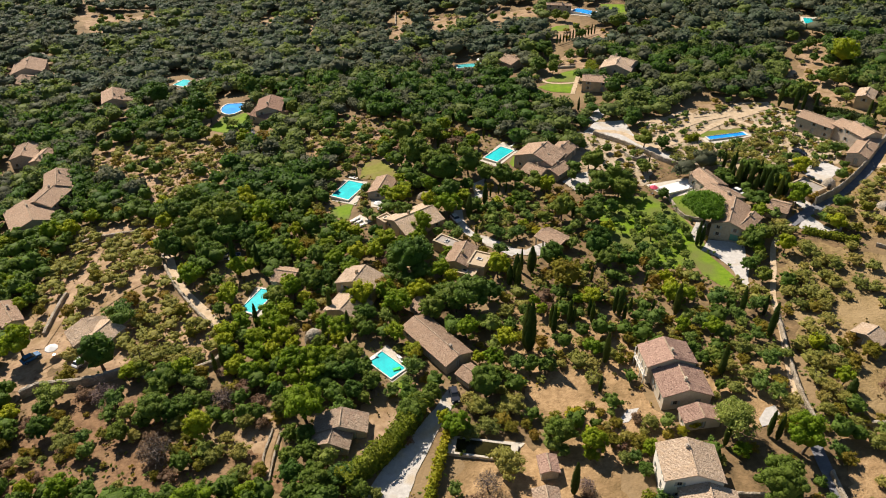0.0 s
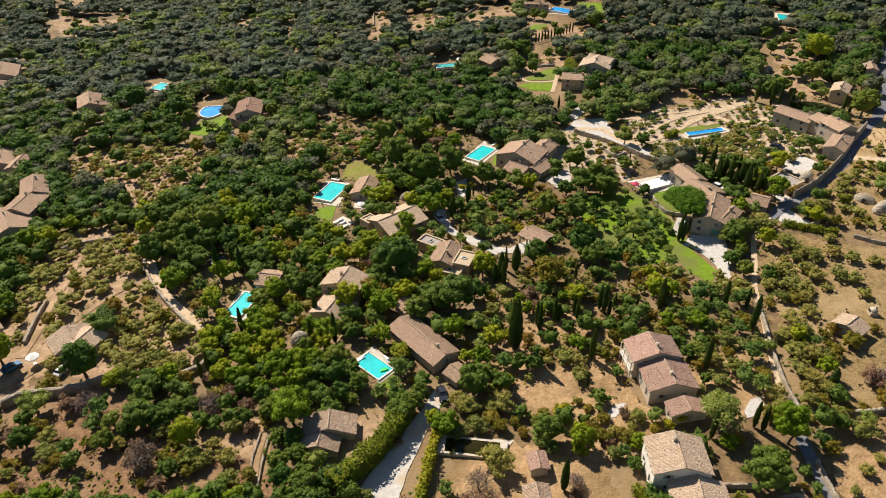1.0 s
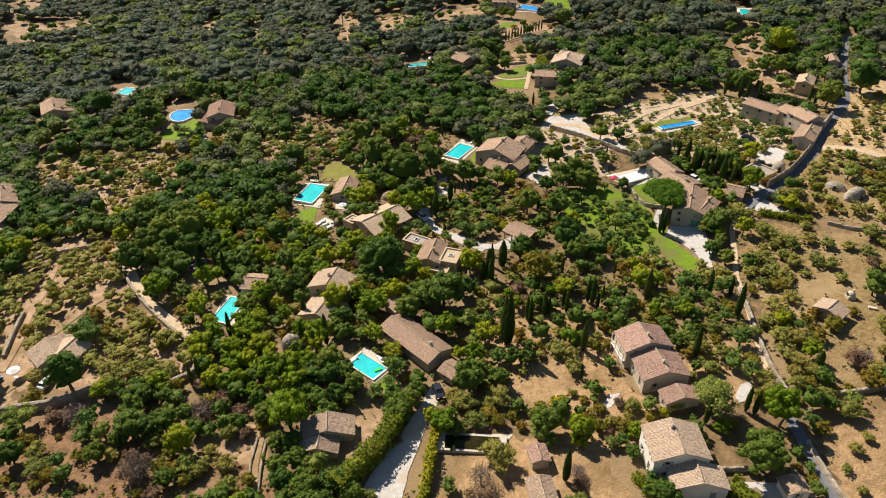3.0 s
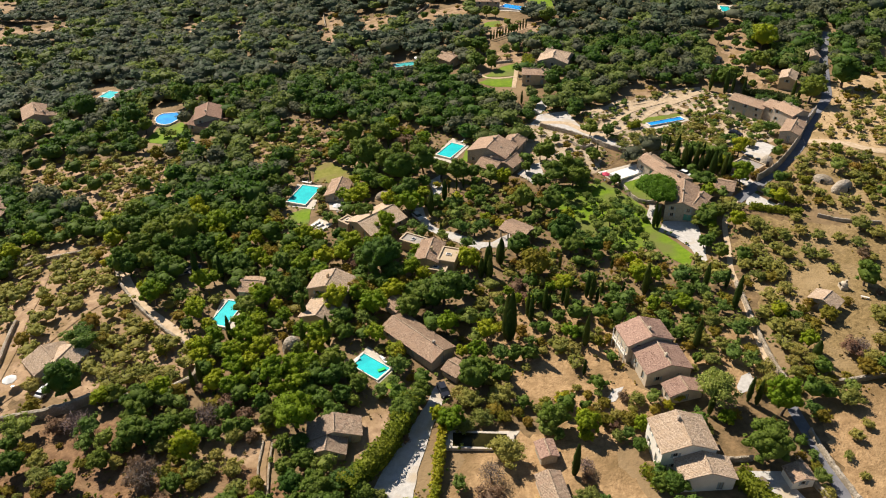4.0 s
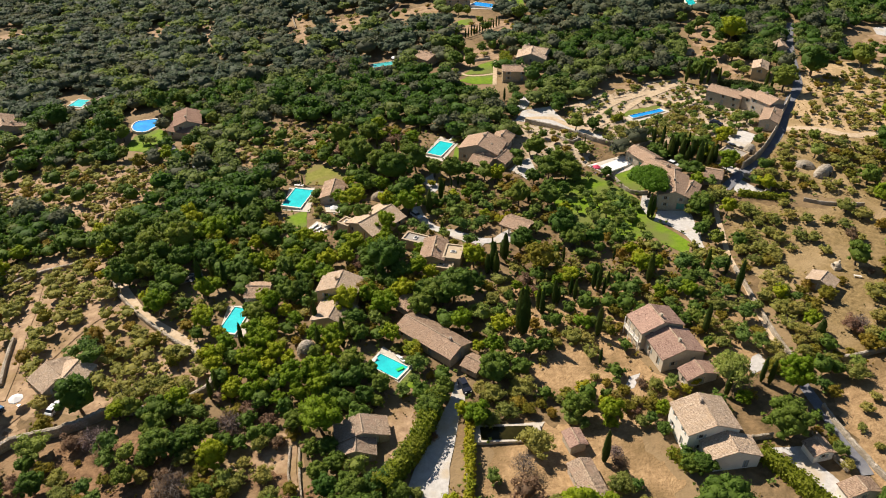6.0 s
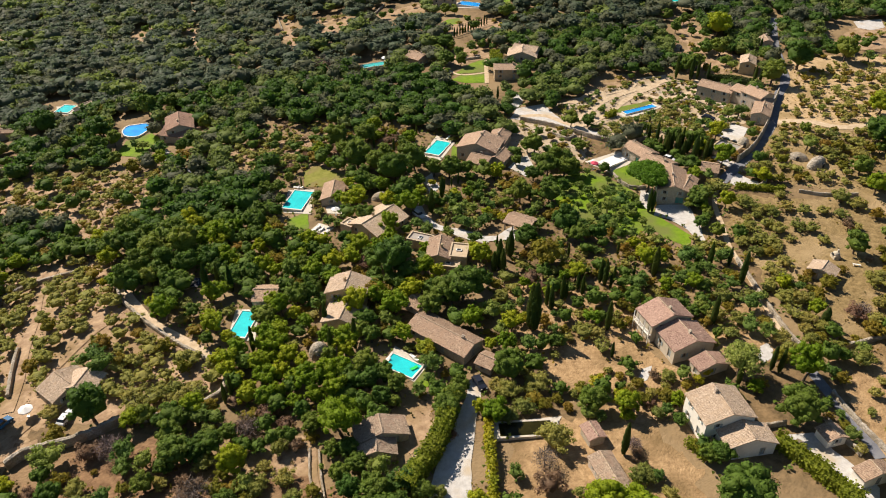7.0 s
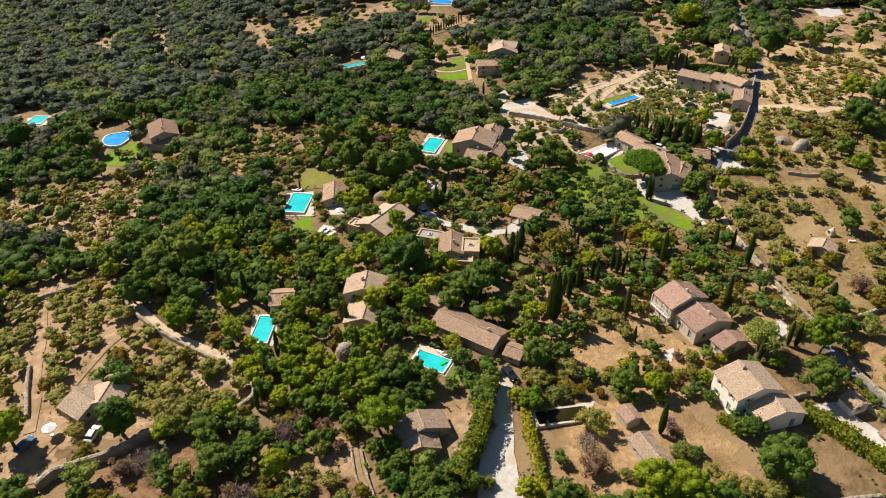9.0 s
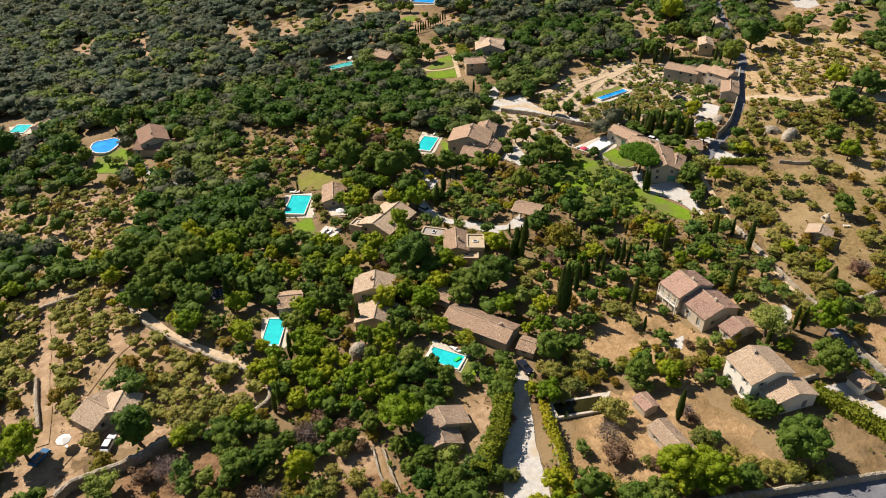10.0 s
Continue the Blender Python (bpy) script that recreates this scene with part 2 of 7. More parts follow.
def inside(poly, x, y):
    """Which of the points lie in the polygon (numpy arrays)."""
    x, y = np.asarray(x, float), np.asarray(y, float)
    r = np.zeros(x.shape, bool)
    for (x1, y1), (x2, y2) in zip(poly, poly[1:] + poly[:1]):
        c = (y1 > y) != (y2 > y)
        with np.errstate(divide="ignore", invalid="ignore"):
            r ^= c & (x < (x2 - x1) * (y - y1) / (y2 - y1 + 1e-12) + x1)
    return r


def corners(cx, cy, yaw, length, width, grow=0.0):
    a = radians(yaw)
    u, v = Vector((math.cos(a), math.sin(a))), Vector((-math.sin(a), math.cos(a)))
    l, w = length / 2 + grow, width / 2 + grow
    return [tuple(Vector((cx, cy)) + u * i * l + v * j * w) for i, j in ((-1, -1), (1, -1), (1, 1), (-1, 1))]


def smooth_outline(pts, step=1.5, wobble=0.0, rng=None):
    """A closed outline cut into short steps, with its corners a little uneven."""
    out = []
    for (x1, y1), (x2, y2) in zip(pts, pts[1:] + pts[:1]):
        k = max(1, int(math.hypot(x2 - x1, y2 - y1) / step))
        for i in range(k):
            x, y = x1 + (x2 - x1) * i / k, y1 + (y2 - y1) * i / k
            if wobble:
                d = noise.noise_vector((x * 0.18, y * 0.18, 3.0)) + 0.45 * noise.noise_vector((x * 0.7, y * 0.7, 8.0))
                x, y = x + d.x * wobble, y + d.y * wobble
            out.append((x, y))
    return out


def patch(name, pts, mat, lift, label, wobble=0.0):
    """A sheet that lies on the hillside."""
    bm = bmesh.new()
    vs = [bm.verts.new((x, y, 0)) for x, y in smooth_outline(pts, 1.0 if wobble > 1 else 2.0, wobble)]
    f = bm.faces.new(vs)
    bmesh.ops.triangulate(bm, faces=[f])
    for _ in range(6):
        long_edges = [e for e in bm.edges if e.calc_length() > 3.5]
        if not long_edges:
            break
        bmesh.ops.subdivide_edges(bm, edges=long_edges, cuts=1)
        bmesh.ops.triangulate(bm, faces=[f for f in bm.faces if len(f.verts) > 3])
    for v in bm.verts:
        v.co.z = ground_z(v.co.x, v.co.y) + lift
    bmesh.ops.recalc_face_normals(bm, faces=bm.faces)
    if sum(f.normal.z for f in bm.faces) < 0:
        bmesh.ops.reverse_faces(bm, faces=bm.faces)
    ob = part(name, bm, mat)
    return tagged(ob, label, name.replace("_", " "), kind="structure")


def along(pts, step):
    """Points and sideways directions along a smoothed line."""
    p = [Vector(q) for q in pts]
    ext = [p[0] * 2 - p[1]] + p + [p[-1] * 2 - p[-2]]
    out = []
    for i in range(1, len(ext) - 2):
        a, b, c, d = ext[i - 1:i + 3]
        k = max(1, int((c - b).length / step))
        for j in range(k + (i == len(ext) - 3)):
            t = j / k
            out.append(0.5 * (2 * b + (c - a) * t + (2 * a - 5 * b + 4 * c - d) * t * t + (3 * b - a - 3 * c + d) * t ** 3))
    res = []
    for i, q in enumerate(out):
        d = (out[min(i + 1, len(out) - 1)] - out[max(i - 1, 0)]).normalized()
        res.append((q, Vector((-d.y, d.x))))
    return res


def ribbon(name, mat, width, pts, lift, label):
    bm = bmesh.new()
    rows = []
    for q, s in along(pts, 2.0):
        row = []
        for k in (-1, -0.33, 0.33, 1):
            w = width / 2 * (1 + 0.12 * noise.noise((q.x * 0.2, q.y * 0.2, k)))
            r = q + s * k * w
            row.append(bm.verts.new((r.x, r.y, ground_z(r.x, r.y) + lift)))
        rows.append(row)
    for a, b in zip(rows, rows[1:]):
        for i in range(3):
            bm.faces.new((a[i + 1], a[i], b[i], b[i + 1]))
    bmesh.ops.recalc_face_normals(bm, faces=bm.faces)
    if sum(f.normal.z for f in bm.faces) < 0:
        bmesh.ops.reverse_faces(bm, faces=bm.faces)
    return tagged(part(name, bm, mat), label, name, kind="structure")


def stone_wall(height, thick, pts, label, mat="drystone"):
    """An uneven dry stone wall along a line."""
    bm = bmesh.new()
    rows = []
    for q, s in along(pts, 0.7):
        n1 = noise.noise((q.x * 1.3, q.y * 1.3, 0.0))
        h = height * (1 + 0.22 * n1)
        z = ground_z(q.x, q.y)
        row = []
        for k, zz in ((-0.6, -0.3), (-0.55, h * 0.5), (-0.42, h * 0.93), (0, h), (0.42, h * 0.93), (0.55, h * 0.5), (0.6, -0.3)):
            j = noise.noise_vector((q.x * 2.1, q.y * 2.1, k * 3 + zz))
            r = q + s * thick * (k + 0.10 * j.x)
            row.append(bm.verts.new((r.x, r.y, z + zz + 0.12 * j.y)))
        rows.append(row)
    for a, b in zip(rows, rows[1:]):
        for i in range(6):
            bm.faces.new((a[i], a[i + 1], b[i + 1], b[i]))
    bm.faces.new(rows[0])
    bm.faces.new(rows[-1][::-1])
    bmesh.ops.recalc_face_normals(bm, faces=bm.faces)
    return tagged(part("stone_wall", bm, mat), label, "stone wall")


# ---- the hillside ----
def build_ground():
    xs = np.unique(np.concatenate([np.linspace(-2500, -300, 12), np.arange(-300, 301, 5.0), np.linspace(300, 2500, 12)]))
    ys = np.unique(np.concatenate([np.linspace(-2500, 0, 12), np.arange(0, 561, 5.0), np.linspace(560, 3000, 12)]))
    gx, gy = np.meshgrid(xs, ys)
    v = np.stack([gx.ravel(), gy.ravel(), ground_np(gx, gy).ravel()], 1)
    i = (np.arange(len(ys) - 1)[:, None] * len(xs) + np.arange(len(xs) - 1)).ravel()
    t = np.concatenate([np.stack([i, i + 1, i + len(xs)], 1), np.stack([i + 1, i + len(xs) + 1, i + len(xs)], 1)])
    tagged(new("ground", mesh_from("ground", v, t, ["ground"])), "dry brown hillside earth with leaf litter and grass", "ground", kind="structure")


build_ground()

SOIL = [[(-106.3, 177.1), (-88.9, 179.1), (-79.1, 176.2), (-77, 164.2), (-66.9, 140.9), (-53.8, 126.9), (-48.6, 118.5), (-53.7, 111.9), (-69.9, 113.8), (-87.6, 117.7), (-99.4, 114.8)], [(-126, 235.3), (-107, 237), (-71.4, 225.5), (-69.8, 204.2), (-74.9, 195), (-78, 182.2), (-91.6, 190.5), (-101.4, 203), (-118.5, 212.3)], [(5.4, 90.9), (17.8, 88.1), (31.5, 83.3), (33.8, 65.5), (25.3, 61.3), (-4.3, 71.4)], [(-44.9, 100.3), (-32.5, 98.7), (-30.6, 81.9), (-44.9, 84.9)], [(44, 221.6), (59.7, 211), (65.8, 195.1), (58.2, 183.4), (44.8, 185.8), (37.3, 190.8)], [(20.1, 111.4), (28.5, 106.1), (24.5, 97.2), (16.8, 98.8)]]
SOIL += [[(66, 224.8), (92, 233.1), (111.9, 234.3), (119.5, 224.1), (113.6, 213.2), (123.1, 201.1), (117, 188), (104.4, 186), (101.6, 184.1), (81.1, 191.3), (61.7, 205.1)], [(-100.7, 126.8), (-87.7, 120.6), (-86.4, 111.5), (-89.1, 107.5), (-99.1, 112.1)], [(141.3, 279.9), (153.4, 291.5), (144, 258.3), (146.4, 239.2), (133.7, 226.1), (126.1, 236.8)], [(20.2, 343.6), (26.7, 356.5), (38.3, 360), (47.3, 359.5), (45.5, 346.2), (34.1, 346.7), (25.3, 339.8)], [(42.2, 285.3), (58.1, 291.7), (56.5, 277.1), (52.5, 273.8), (45.5, 272.8), (40.5, 277.2)], [(-191.7, 425.4), (-160.5, 429), (-177.4, 406.9), (-186.5, 409.2)], [(94, 244.1), (102.3, 237.3), (97.1, 229.8), (86, 234.2)]]
SOIL += [[(-49.5, 232.8), (-10.9, 227), (-10.5, 203.6), (-44.6, 215.1)], [(-129.3, 245.3), (-125.2, 260.3), (-122, 266.6), (-116.8, 245), (-124.4, 239)], [(-24.3, 355.6), (-17.4, 356.9), (-18.1, 327.4), (-22.5, 329.4)], [(-13.4, 105.5), (-7.2, 99.6), (-11.6, 89.1), (-16, 86.1), (-15.4, 94)], [(-217.2, 436.1), (-189.8, 423.4), (-170.1, 430.6), (-164.5, 417.4), (-184.6, 408.6), (-187.4, 387.8), (-203.1, 406)], [(-231.5, 482.8), (-208.4, 481.2), (-201.1, 455.6), (-219.8, 456.9)], [(-21.6, 371.4), (-16.2, 369.5), (-18, 322.8), (-21.9, 325.3)], [(-4.5, 362.9), (4, 358.8), (0.2, 332.9), (-5.8, 336.8)], [(-96.2, 399.3), (-88, 395.2), (-87.2, 369.8), (-93.6, 373.9)], [(-71.7, 387), (-63.7, 383.1), (-64.2, 356.8), (-70.9, 361.8)]]
SOIL += [[(8, 362.2), (10, 360.7), (6.9, 333.8), (3.4, 336.2)]]
SOIL += [[(205.3, 253.8), (229.3, 253.3), (240.3, 246.0), (212.7, 218.2), (205.6, 231.1), (188.4, 230.8)], [(-4, 359.5), (8.8, 362), (8.9, 344.4), (-1.4, 344.8)], [(49.8, 323.9), (57.7, 324.6), (74.7, 319), (72.4, 308.3), (64.9, 305.9), (49.4, 312.6)]]
DRY = [
    [(87.3, 152), (122.7, 137.4), (87.9, 88.9), (78.1, 90.6), (72.8, 98), (75.9, 117), (79.6, 133.9)],
    [(152.1, 219), (183.6, 211.3), (202.2, 193.7), (168.4, 163.2), (120.7, 181.1)],
    [(118.2, 184.3), (147.7, 169.8), (125.1, 138.1), (102.7, 153.7)],
    [(73.8, 91.4), (90.2, 90.1), (73.7, 61.6), (66.4, 62.9)],
    [(-89.9, 112), (-53.7, 105.8), (-48.8, 85.7), (-83.6, 93.2)],
    [(16.1, 133.8), (47.2, 123), (35.1, 94.4), (19.2, 95.2), (12.2, 109.5)],
    [(52.2, 106.6), (70.4, 109.5), (68, 94.1), (55.9, 89.2), (51.4, 91.7)],
    [(17.8, 88.1), (40.7, 103.4), (42.5, 86.7), (31.5, 83.3)],
    [(143.8, 170.4), (173.3, 163), (104.1, 94.5), (92.3, 106.7)],
]
LAWNS = [[(62.9, 175.3), (70.3, 177.8), (71.4, 167.5), (66.6, 164.7)], [(42.7, 171.4), (47.5, 177.1), (59.6, 177.2), (64.8, 167.8), (67.6, 158.3), (67.3, 150.7), (56.6, 142.7), (41.3, 151.8)], [(60.6, 156.9), (66.9, 150.8), (70.3, 138.8), (67.1, 134.1), (63.2, 140.4)], [(-10.6, 106.5), (-7.8, 110.1), (-6, 107), (-8, 104.4)], [(37.2, 263.1), (42.6, 268.1), (47.7, 272.1), (52.5, 273.8), (53.3, 272.3), (50.4, 261.1), (40.7, 263.2)], [(-32, 173.1), (-32.1, 178), (-25.6, 180.3), (-26.6, 171)], [(-25.6, 195.2), (-25.5, 204.5), (-21, 207.7), (-11.9, 195.7), (-14.4, 191.1)], [(-86.7, 244.9), (-84.8, 255.2), (-76.2, 258.6), (-72.3, 252.5), (-79, 240.3)], [(76.4, 359.6), (90.7, 354.4), (84.6, 335.2), (80.1, 340.4), (77.5, 351.1)]]
LAWNS += [[(82.1, 213.9), (87, 217.4), (99, 219), (99.2, 216.7), (84.9, 212.7)], [(20.3, 198.5), (23, 205.3), (24.3, 200), (21.5, 195.8)], [(35.7, 258.8), (40.5, 261.5), (50.1, 259.5), (48.1, 251.4), (40.4, 253.7)], [(48.1, 326.2), (52, 330), (57.5, 329.8), (56.7, 321.5), (49.6, 322.3)], [(55.7, 359.2), (60.5, 357.4), (60.2, 347.5), (54.7, 347.6)]]
GRAVEL = [[(65.9, 151), (69, 155.6), (77.1, 153.3), (75.1, 143.5), (71.9, 134.8), (70.5, 136), (71, 141.4), (68.9, 148)], [(1.2, 104.6), (3.2, 103.3), (-1.2, 92.7), (-4.7, 83.5), (-7.7, 71.7), (-15.5, 75), (-10.7, 84.6), (-4.8, 94.2)], [(-71.2, 237.3), (-70.1, 243.4), (-64.9, 230), (-64.4, 223), (-68.7, 230)], [(-61.6, 224.6), (-57.8, 216.9), (-58.5, 213.8), (-61.3, 219.1)], [(46.8, 219.5), (51.9, 226.7), (61.6, 227), (62.7, 213), (68.5, 202.7), (73.5, 195.7), (77.7, 192.2), (75.8, 189.5), (70, 196.5), (63.2, 203.9), (57, 211.8)], [(48.1, 227.7), (53.9, 236.6), (57.5, 238.3), (57.5, 234.5), (52.5, 227.4)], [(94.8, 172.2), (97.2, 171.9), (99.3, 166.5), (96.8, 164.2)]]
GRAVEL += [[(104.1, 186.1), (111.9, 189.5), (114.6, 183.7), (107.5, 176.4), (104.1, 181.8)], [(96.2, 162.6), (100, 154.7), (97, 152.2), (92.2, 156.8)], [(61.4, 95.6), (63.5, 96.4), (63.4, 94.3), (61.8, 92), (59.2, 91.1), (59.3, 92.9)], [(8.7, 186.9), (12.5, 189.4), (12.5, 180.7), (8.9, 176.8)], [(21.5, 151.8), (26.7, 154.7), (25.2, 148.4), (19.5, 149.6)], [(9.3, 159.2), (12.1, 158), (19.8, 150.8), (17.8, 148.7), (11.4, 154.1)], [(52, 74.4), (57.9, 73.3), (61.1, 60.2), (58.5, 57.2), (55.1, 58.2), (52.8, 63.8)], [(71.3, 163.1), (68.6, 164.7), (65.4, 158.8), (65.3, 154.5), (67.4, 156.9)], [(39.8, 190.3), (43.7, 191.4), (42.3, 180.1), (38.7, 179.4), (35.1, 185.8)]]
GRAVEL += [[(32.7, 94.3), (35.7, 97.5), (37.8, 97.7), (35.1, 94.4)], [(213.8, 260.4), (227.4, 260.3), (222, 250.7), (213.6, 249.2), (210.4, 253.2)]]
TERRACES = [[(-15.8, 113.4), (-12.3, 118.1), (-6.5, 110.7), (-10.5, 106.5)], [(-46.2, 141.1), (-40.8, 140), (-42, 128.9), (-48.2, 130.6)], [(-30.6, 194.9), (-23.0, 192.4), (-25.2, 178.6), (-32.7, 182.2)], [(11.3, 201.5), (19.6, 213.9), (24, 206.8), (16.7, 196.3)], [(83.4, 211.9), (98.8, 216.8), (100.4, 212.9), (84.9, 207.4)], [(59, 183.2), (71.6, 185.9), (74, 178.3), (63.4, 175.8)], [(-118.2, 305.8), (-109.3, 302.2), (-108.6, 292.2), (-115.7, 295.5)], [(1.5, 92.3), (15.4, 90.4), (14.1, 88.9), (1.6, 90.5)], [(-26.1, 170.3), (-23.5, 173.2), (-19.7, 169.2), (-22.8, 166.5)], [(-20.9, 181.2), (-15.6, 180.3), (-16.1, 175.4), (-20.7, 177.3)]]
TERRACES += [[(62.3, 354.8), (74.8, 347.1), (71.8, 338.5), (60.9, 345.3)], [(158.1, 320.1), (164.4, 318), (159.1, 306.3), (153.5, 308.1)]]
CLEARINGS = [[(66.3, 82.0), (72.7, 82.1), (85.6, 80.5), (73.0, 60.6), (62.1, 62.6)], [(50.1, 86.4), (55.3, 83.3), (51.0, 74.6), (46.0, 73.1)], [(53.5, 100.0), (63.6, 98.3), (58.0, 86.5), (49.2, 88.5)], [(23.7, 111.0), (31.0, 108.5), (28.2, 101.9), (21.2, 96.5), (16.0, 97.9)]]
BARE_YARDS = [SOIL[2], SOIL[7]]
ROADS = [("asphalt", 3.1, [(185.2, 275), (169.8, 251.5), (158.2, 230.4), (148.5, 213.5), (138.6, 203), (130.3, 193.2), (120.5, 181.2), (109.4, 171.3), (98.7, 164.1), (90.8, 159.1)]), ("track", 1.3, [(90.8, 159.1), (84.3, 151.7), (79.6, 139.4), (75.8, 129.7), (73.5, 120), (70, 107.6), (68.1, 98.1), (67.1, 88.2)]), ("asphalt", 2.2, [(67.1, 88.2), (66.6, 80.6), (66.4, 74.1), (65.5, 65.3)]), ("track", 2.1, [(-76.5, 168.8), (-74, 159.6), (-69.5, 149.7), (-64.9, 141.6), (-58.9, 134.8), (-54.3, 130), (-50.9, 125.3)]), ("soil", 0.9, [(181.9, 215.4), (171.9, 193.7), (157.1, 169.1)]), ("asphalt", 7, [(12, 59.1), (28.3, 55.2), (45.8, 50.8), (57.5, 47.7)]), ("track", 2.4, [(62.7, 208.4), (72.5, 214), (84.2, 223.6), (98.8, 228.6), (111.4, 230.7)])]
ROADS += [("track", 1.8, [(84.2, 223.6), (83.9, 231.5), (71.7, 223.4)]), ("soil", 1.8, [(-99.2, 113.5), (-93.4, 113.1), (-87.6, 117.7), (-86.7, 121.6)]), ("soil", 1.5, [(-32.3, 95.5), (-32.7, 88.8), (-32.1, 82.2)]), ("soil", 2.6, [(-75.8, 456.1), (-71.3, 431.5), (-65.5, 406.8)]), ("soil", 2.2, [(-62.2, 393.4), (-64.1, 361.3), (-62.8, 342.7), (-60, 330.1)]), ("track", 3.0, [(123.6, 184), (133.6, 180), (139.9, 173.9), (152.6, 172), (167.3, 164.5)])]

ROADS += [("track", 2.2, [(48.6, 220.4), (58.7, 217.4), (65.9, 206.3), (77.4, 210.9), (89.3, 220.6), (97.5, 225.5), (107.4, 229.0)]), ("track", 2, [(97.5, 225.5), (103.3, 219.4), (111.9, 218.0), (120.6, 221.2), (120.0, 226.4)]), ("track", 1.2, [(66.0, 224.8), (74.4, 225.1), (85.7, 227.7), (97.1, 229.8), (102.4, 235.0), (112.8, 234.0)])]       # the garden paths

ROADS += [("soil", 2.4, [(-93.5, 175.0), (-94.8, 164.7), (-93.7, 153.0), (-93.4, 141.3), (-92.4, 132.2), (-92.5, 122.9)]), ("soil", 1.6, [(-84.8, 133.4), (-81.4, 138.7), (-77.1, 144.0), (-74.0, 146.4)]), ("soil", 3, [(-97.2, 112.2), (-90.3, 110.9), (-84.4, 112.0)]), ("gravel", 2.3, [(26.8, 152.6), (22.4, 150.0), (18.8, 150.8), (14.6, 152.5), (11.0, 156.6), (7.0, 160.4), (4.8, 166.2), (4.2, 172.2)]), ("track", 1.1, [(37.5, 268.5), (39.6, 263.0), (44.7, 260.6), (50.3, 260.5)]), ("track", 1.6, [(53.9, 272.7), (50.5, 260.5), (47.7, 250.5)])]       # trodden ways of the grove

for i, pts in enumerate(SOIL):
    patch("garden_gravel", pts, "garden_gravel", 0.02 + 0.0014 * i, "pale gravel and soil of the garden", 1.6) if i in (4, 6) else patch("dry_grass", pts, "dry_grass", 0.02 + 0.0014 * i, "straw-coloured dry grass of the yard", 3.0) if i == 2 else patch("bare_soil", pts, "soil", 0.02 + 0.0014 * i, "pale dry stony soil of the groves", 3.0)
DRY += [[(150.3, 218.3), (165.3, 233.3), (212.2, 217.7), (188.2, 193.4)]]
DRY.append([(-78.9, 100.5), (-67.6, 103.2), (-52.8, 104.8), (-51.2, 99.4), (-55.8, 92.5), (-50.3, 85.7), (-38.8, 90.2), (-27.3, 85.7), (-18.2, 79.0), (-80.5, 82.2), (-86.2, 93.1), (-79.9, 94.1)])
for i, pts in enumerate(DRY):
    patch("dry_grass", pts, "red_scrub" if i in (4, 10) else "pale_grass" if i in (1, 9) else "scrub_grass" if i in (0, 2, 8) else "dry_grass", 0.09 if i == 10 else 0.06, "reddish-brown parched grass of the slope" if i in (4, 10) else "sun-bleached dry grass", 3.0)
for i, pts in enumerate(LAWNS):
    patch("lawn", pts, "dry_lawn" if i == 6 else "lawn", 0.10, "dull green drying lawn" if i == 6 else "green watered lawn", 0.5)
for pts in GRAVEL:
    patch("gravel_drive", pts, "gravel", 0.13, "pale gravel drive", 0.5)
for k, w, pts in ROADS:
    ribbon({"asphalt": "road", "track": "track", "soil": "path", "gravel": "drive"}[k], k, w, pts, 0.17, {"asphalt": "narrow grey asphalt road", "track": "pale dusty earth track", "soil": "narrow path of trodden soil", "gravel": "pale gravel drive between the houses"}[k])

STONE_WALLS = [(1, 0.7, [(-75.9, 162.1), (-73.6, 154.4), (-69.2, 146.3), (-64.8, 140), (-58.6, 132.4), (-53.6, 127.1), (-50.4, 123.7)]), (1.6, 0.9, [(-48.3, 118.3), (-49.2, 114.6), (-54.8, 111.9), (-60.3, 111.6), (-68.9, 112.5)]), (2.2, 1, [(-68.9, 112.5), (-76.3, 110.2), (-85.3, 109.7), (-89.1, 107.5)]), (1.2, 0.8, [(-94.9, 143), (-94.3, 134.8), (-93.4, 127.6)]), (1.3, 0.8, [(-105, 165.3), (-97.8, 169.7), (-87.2, 170.9)]), (1.2, 0.6, [(74.3, 124.8), (72.7, 117.8), (70.3, 107.5), (69, 99.1), (68.9, 92.3)]), (1.1, 0.7, [(77, 90.6), (83.3, 90.9), (89.7, 91.4)]), (1.2, 0.6, [(67.1, 80.5), (67, 73.3), (67.5, 66.1), (68.2, 62.6)])]
STONE_WALLS += [(1.2, 0.5, [(61.9, 75.6), (62, 70.6), (62.7, 66.7)]), (2.6, 0.5, [(138.3, 203.1), (129.3, 193.1), (120, 182.3), (108.4, 171.3), (99.9, 166.3)]), (1.5, 0.5, [(98.5, 162.7), (101.6, 154.7), (97.3, 152.1)]), (1.6, 0.6, [(49.6, 216.8), (56.5, 210.1), (62.7, 202.3), (69.2, 194.3), (76.9, 190), (83.2, 189.8)]), (1.2, 0.5, [(56.7, 201.3), (58.8, 197.6), (61.4, 198.5), (62.1, 200.8)]), (1, 0.5, [(106.8, 146.8), (111.7, 143.2), (120.1, 140.1)]), (1.2, 0.5, [(63.7, 176.3), (65.2, 166.8), (69.9, 163.8)]), (1.2, 0.6, [(-64.3, 152.4), (-58.9, 152.8), (-54.3, 154.8)]), (1.2, 0.5, [(49.5, 76.8), (54.2, 76.5)]), (1, 0.5, [(80.6, 242.4), (93, 250.5)])]
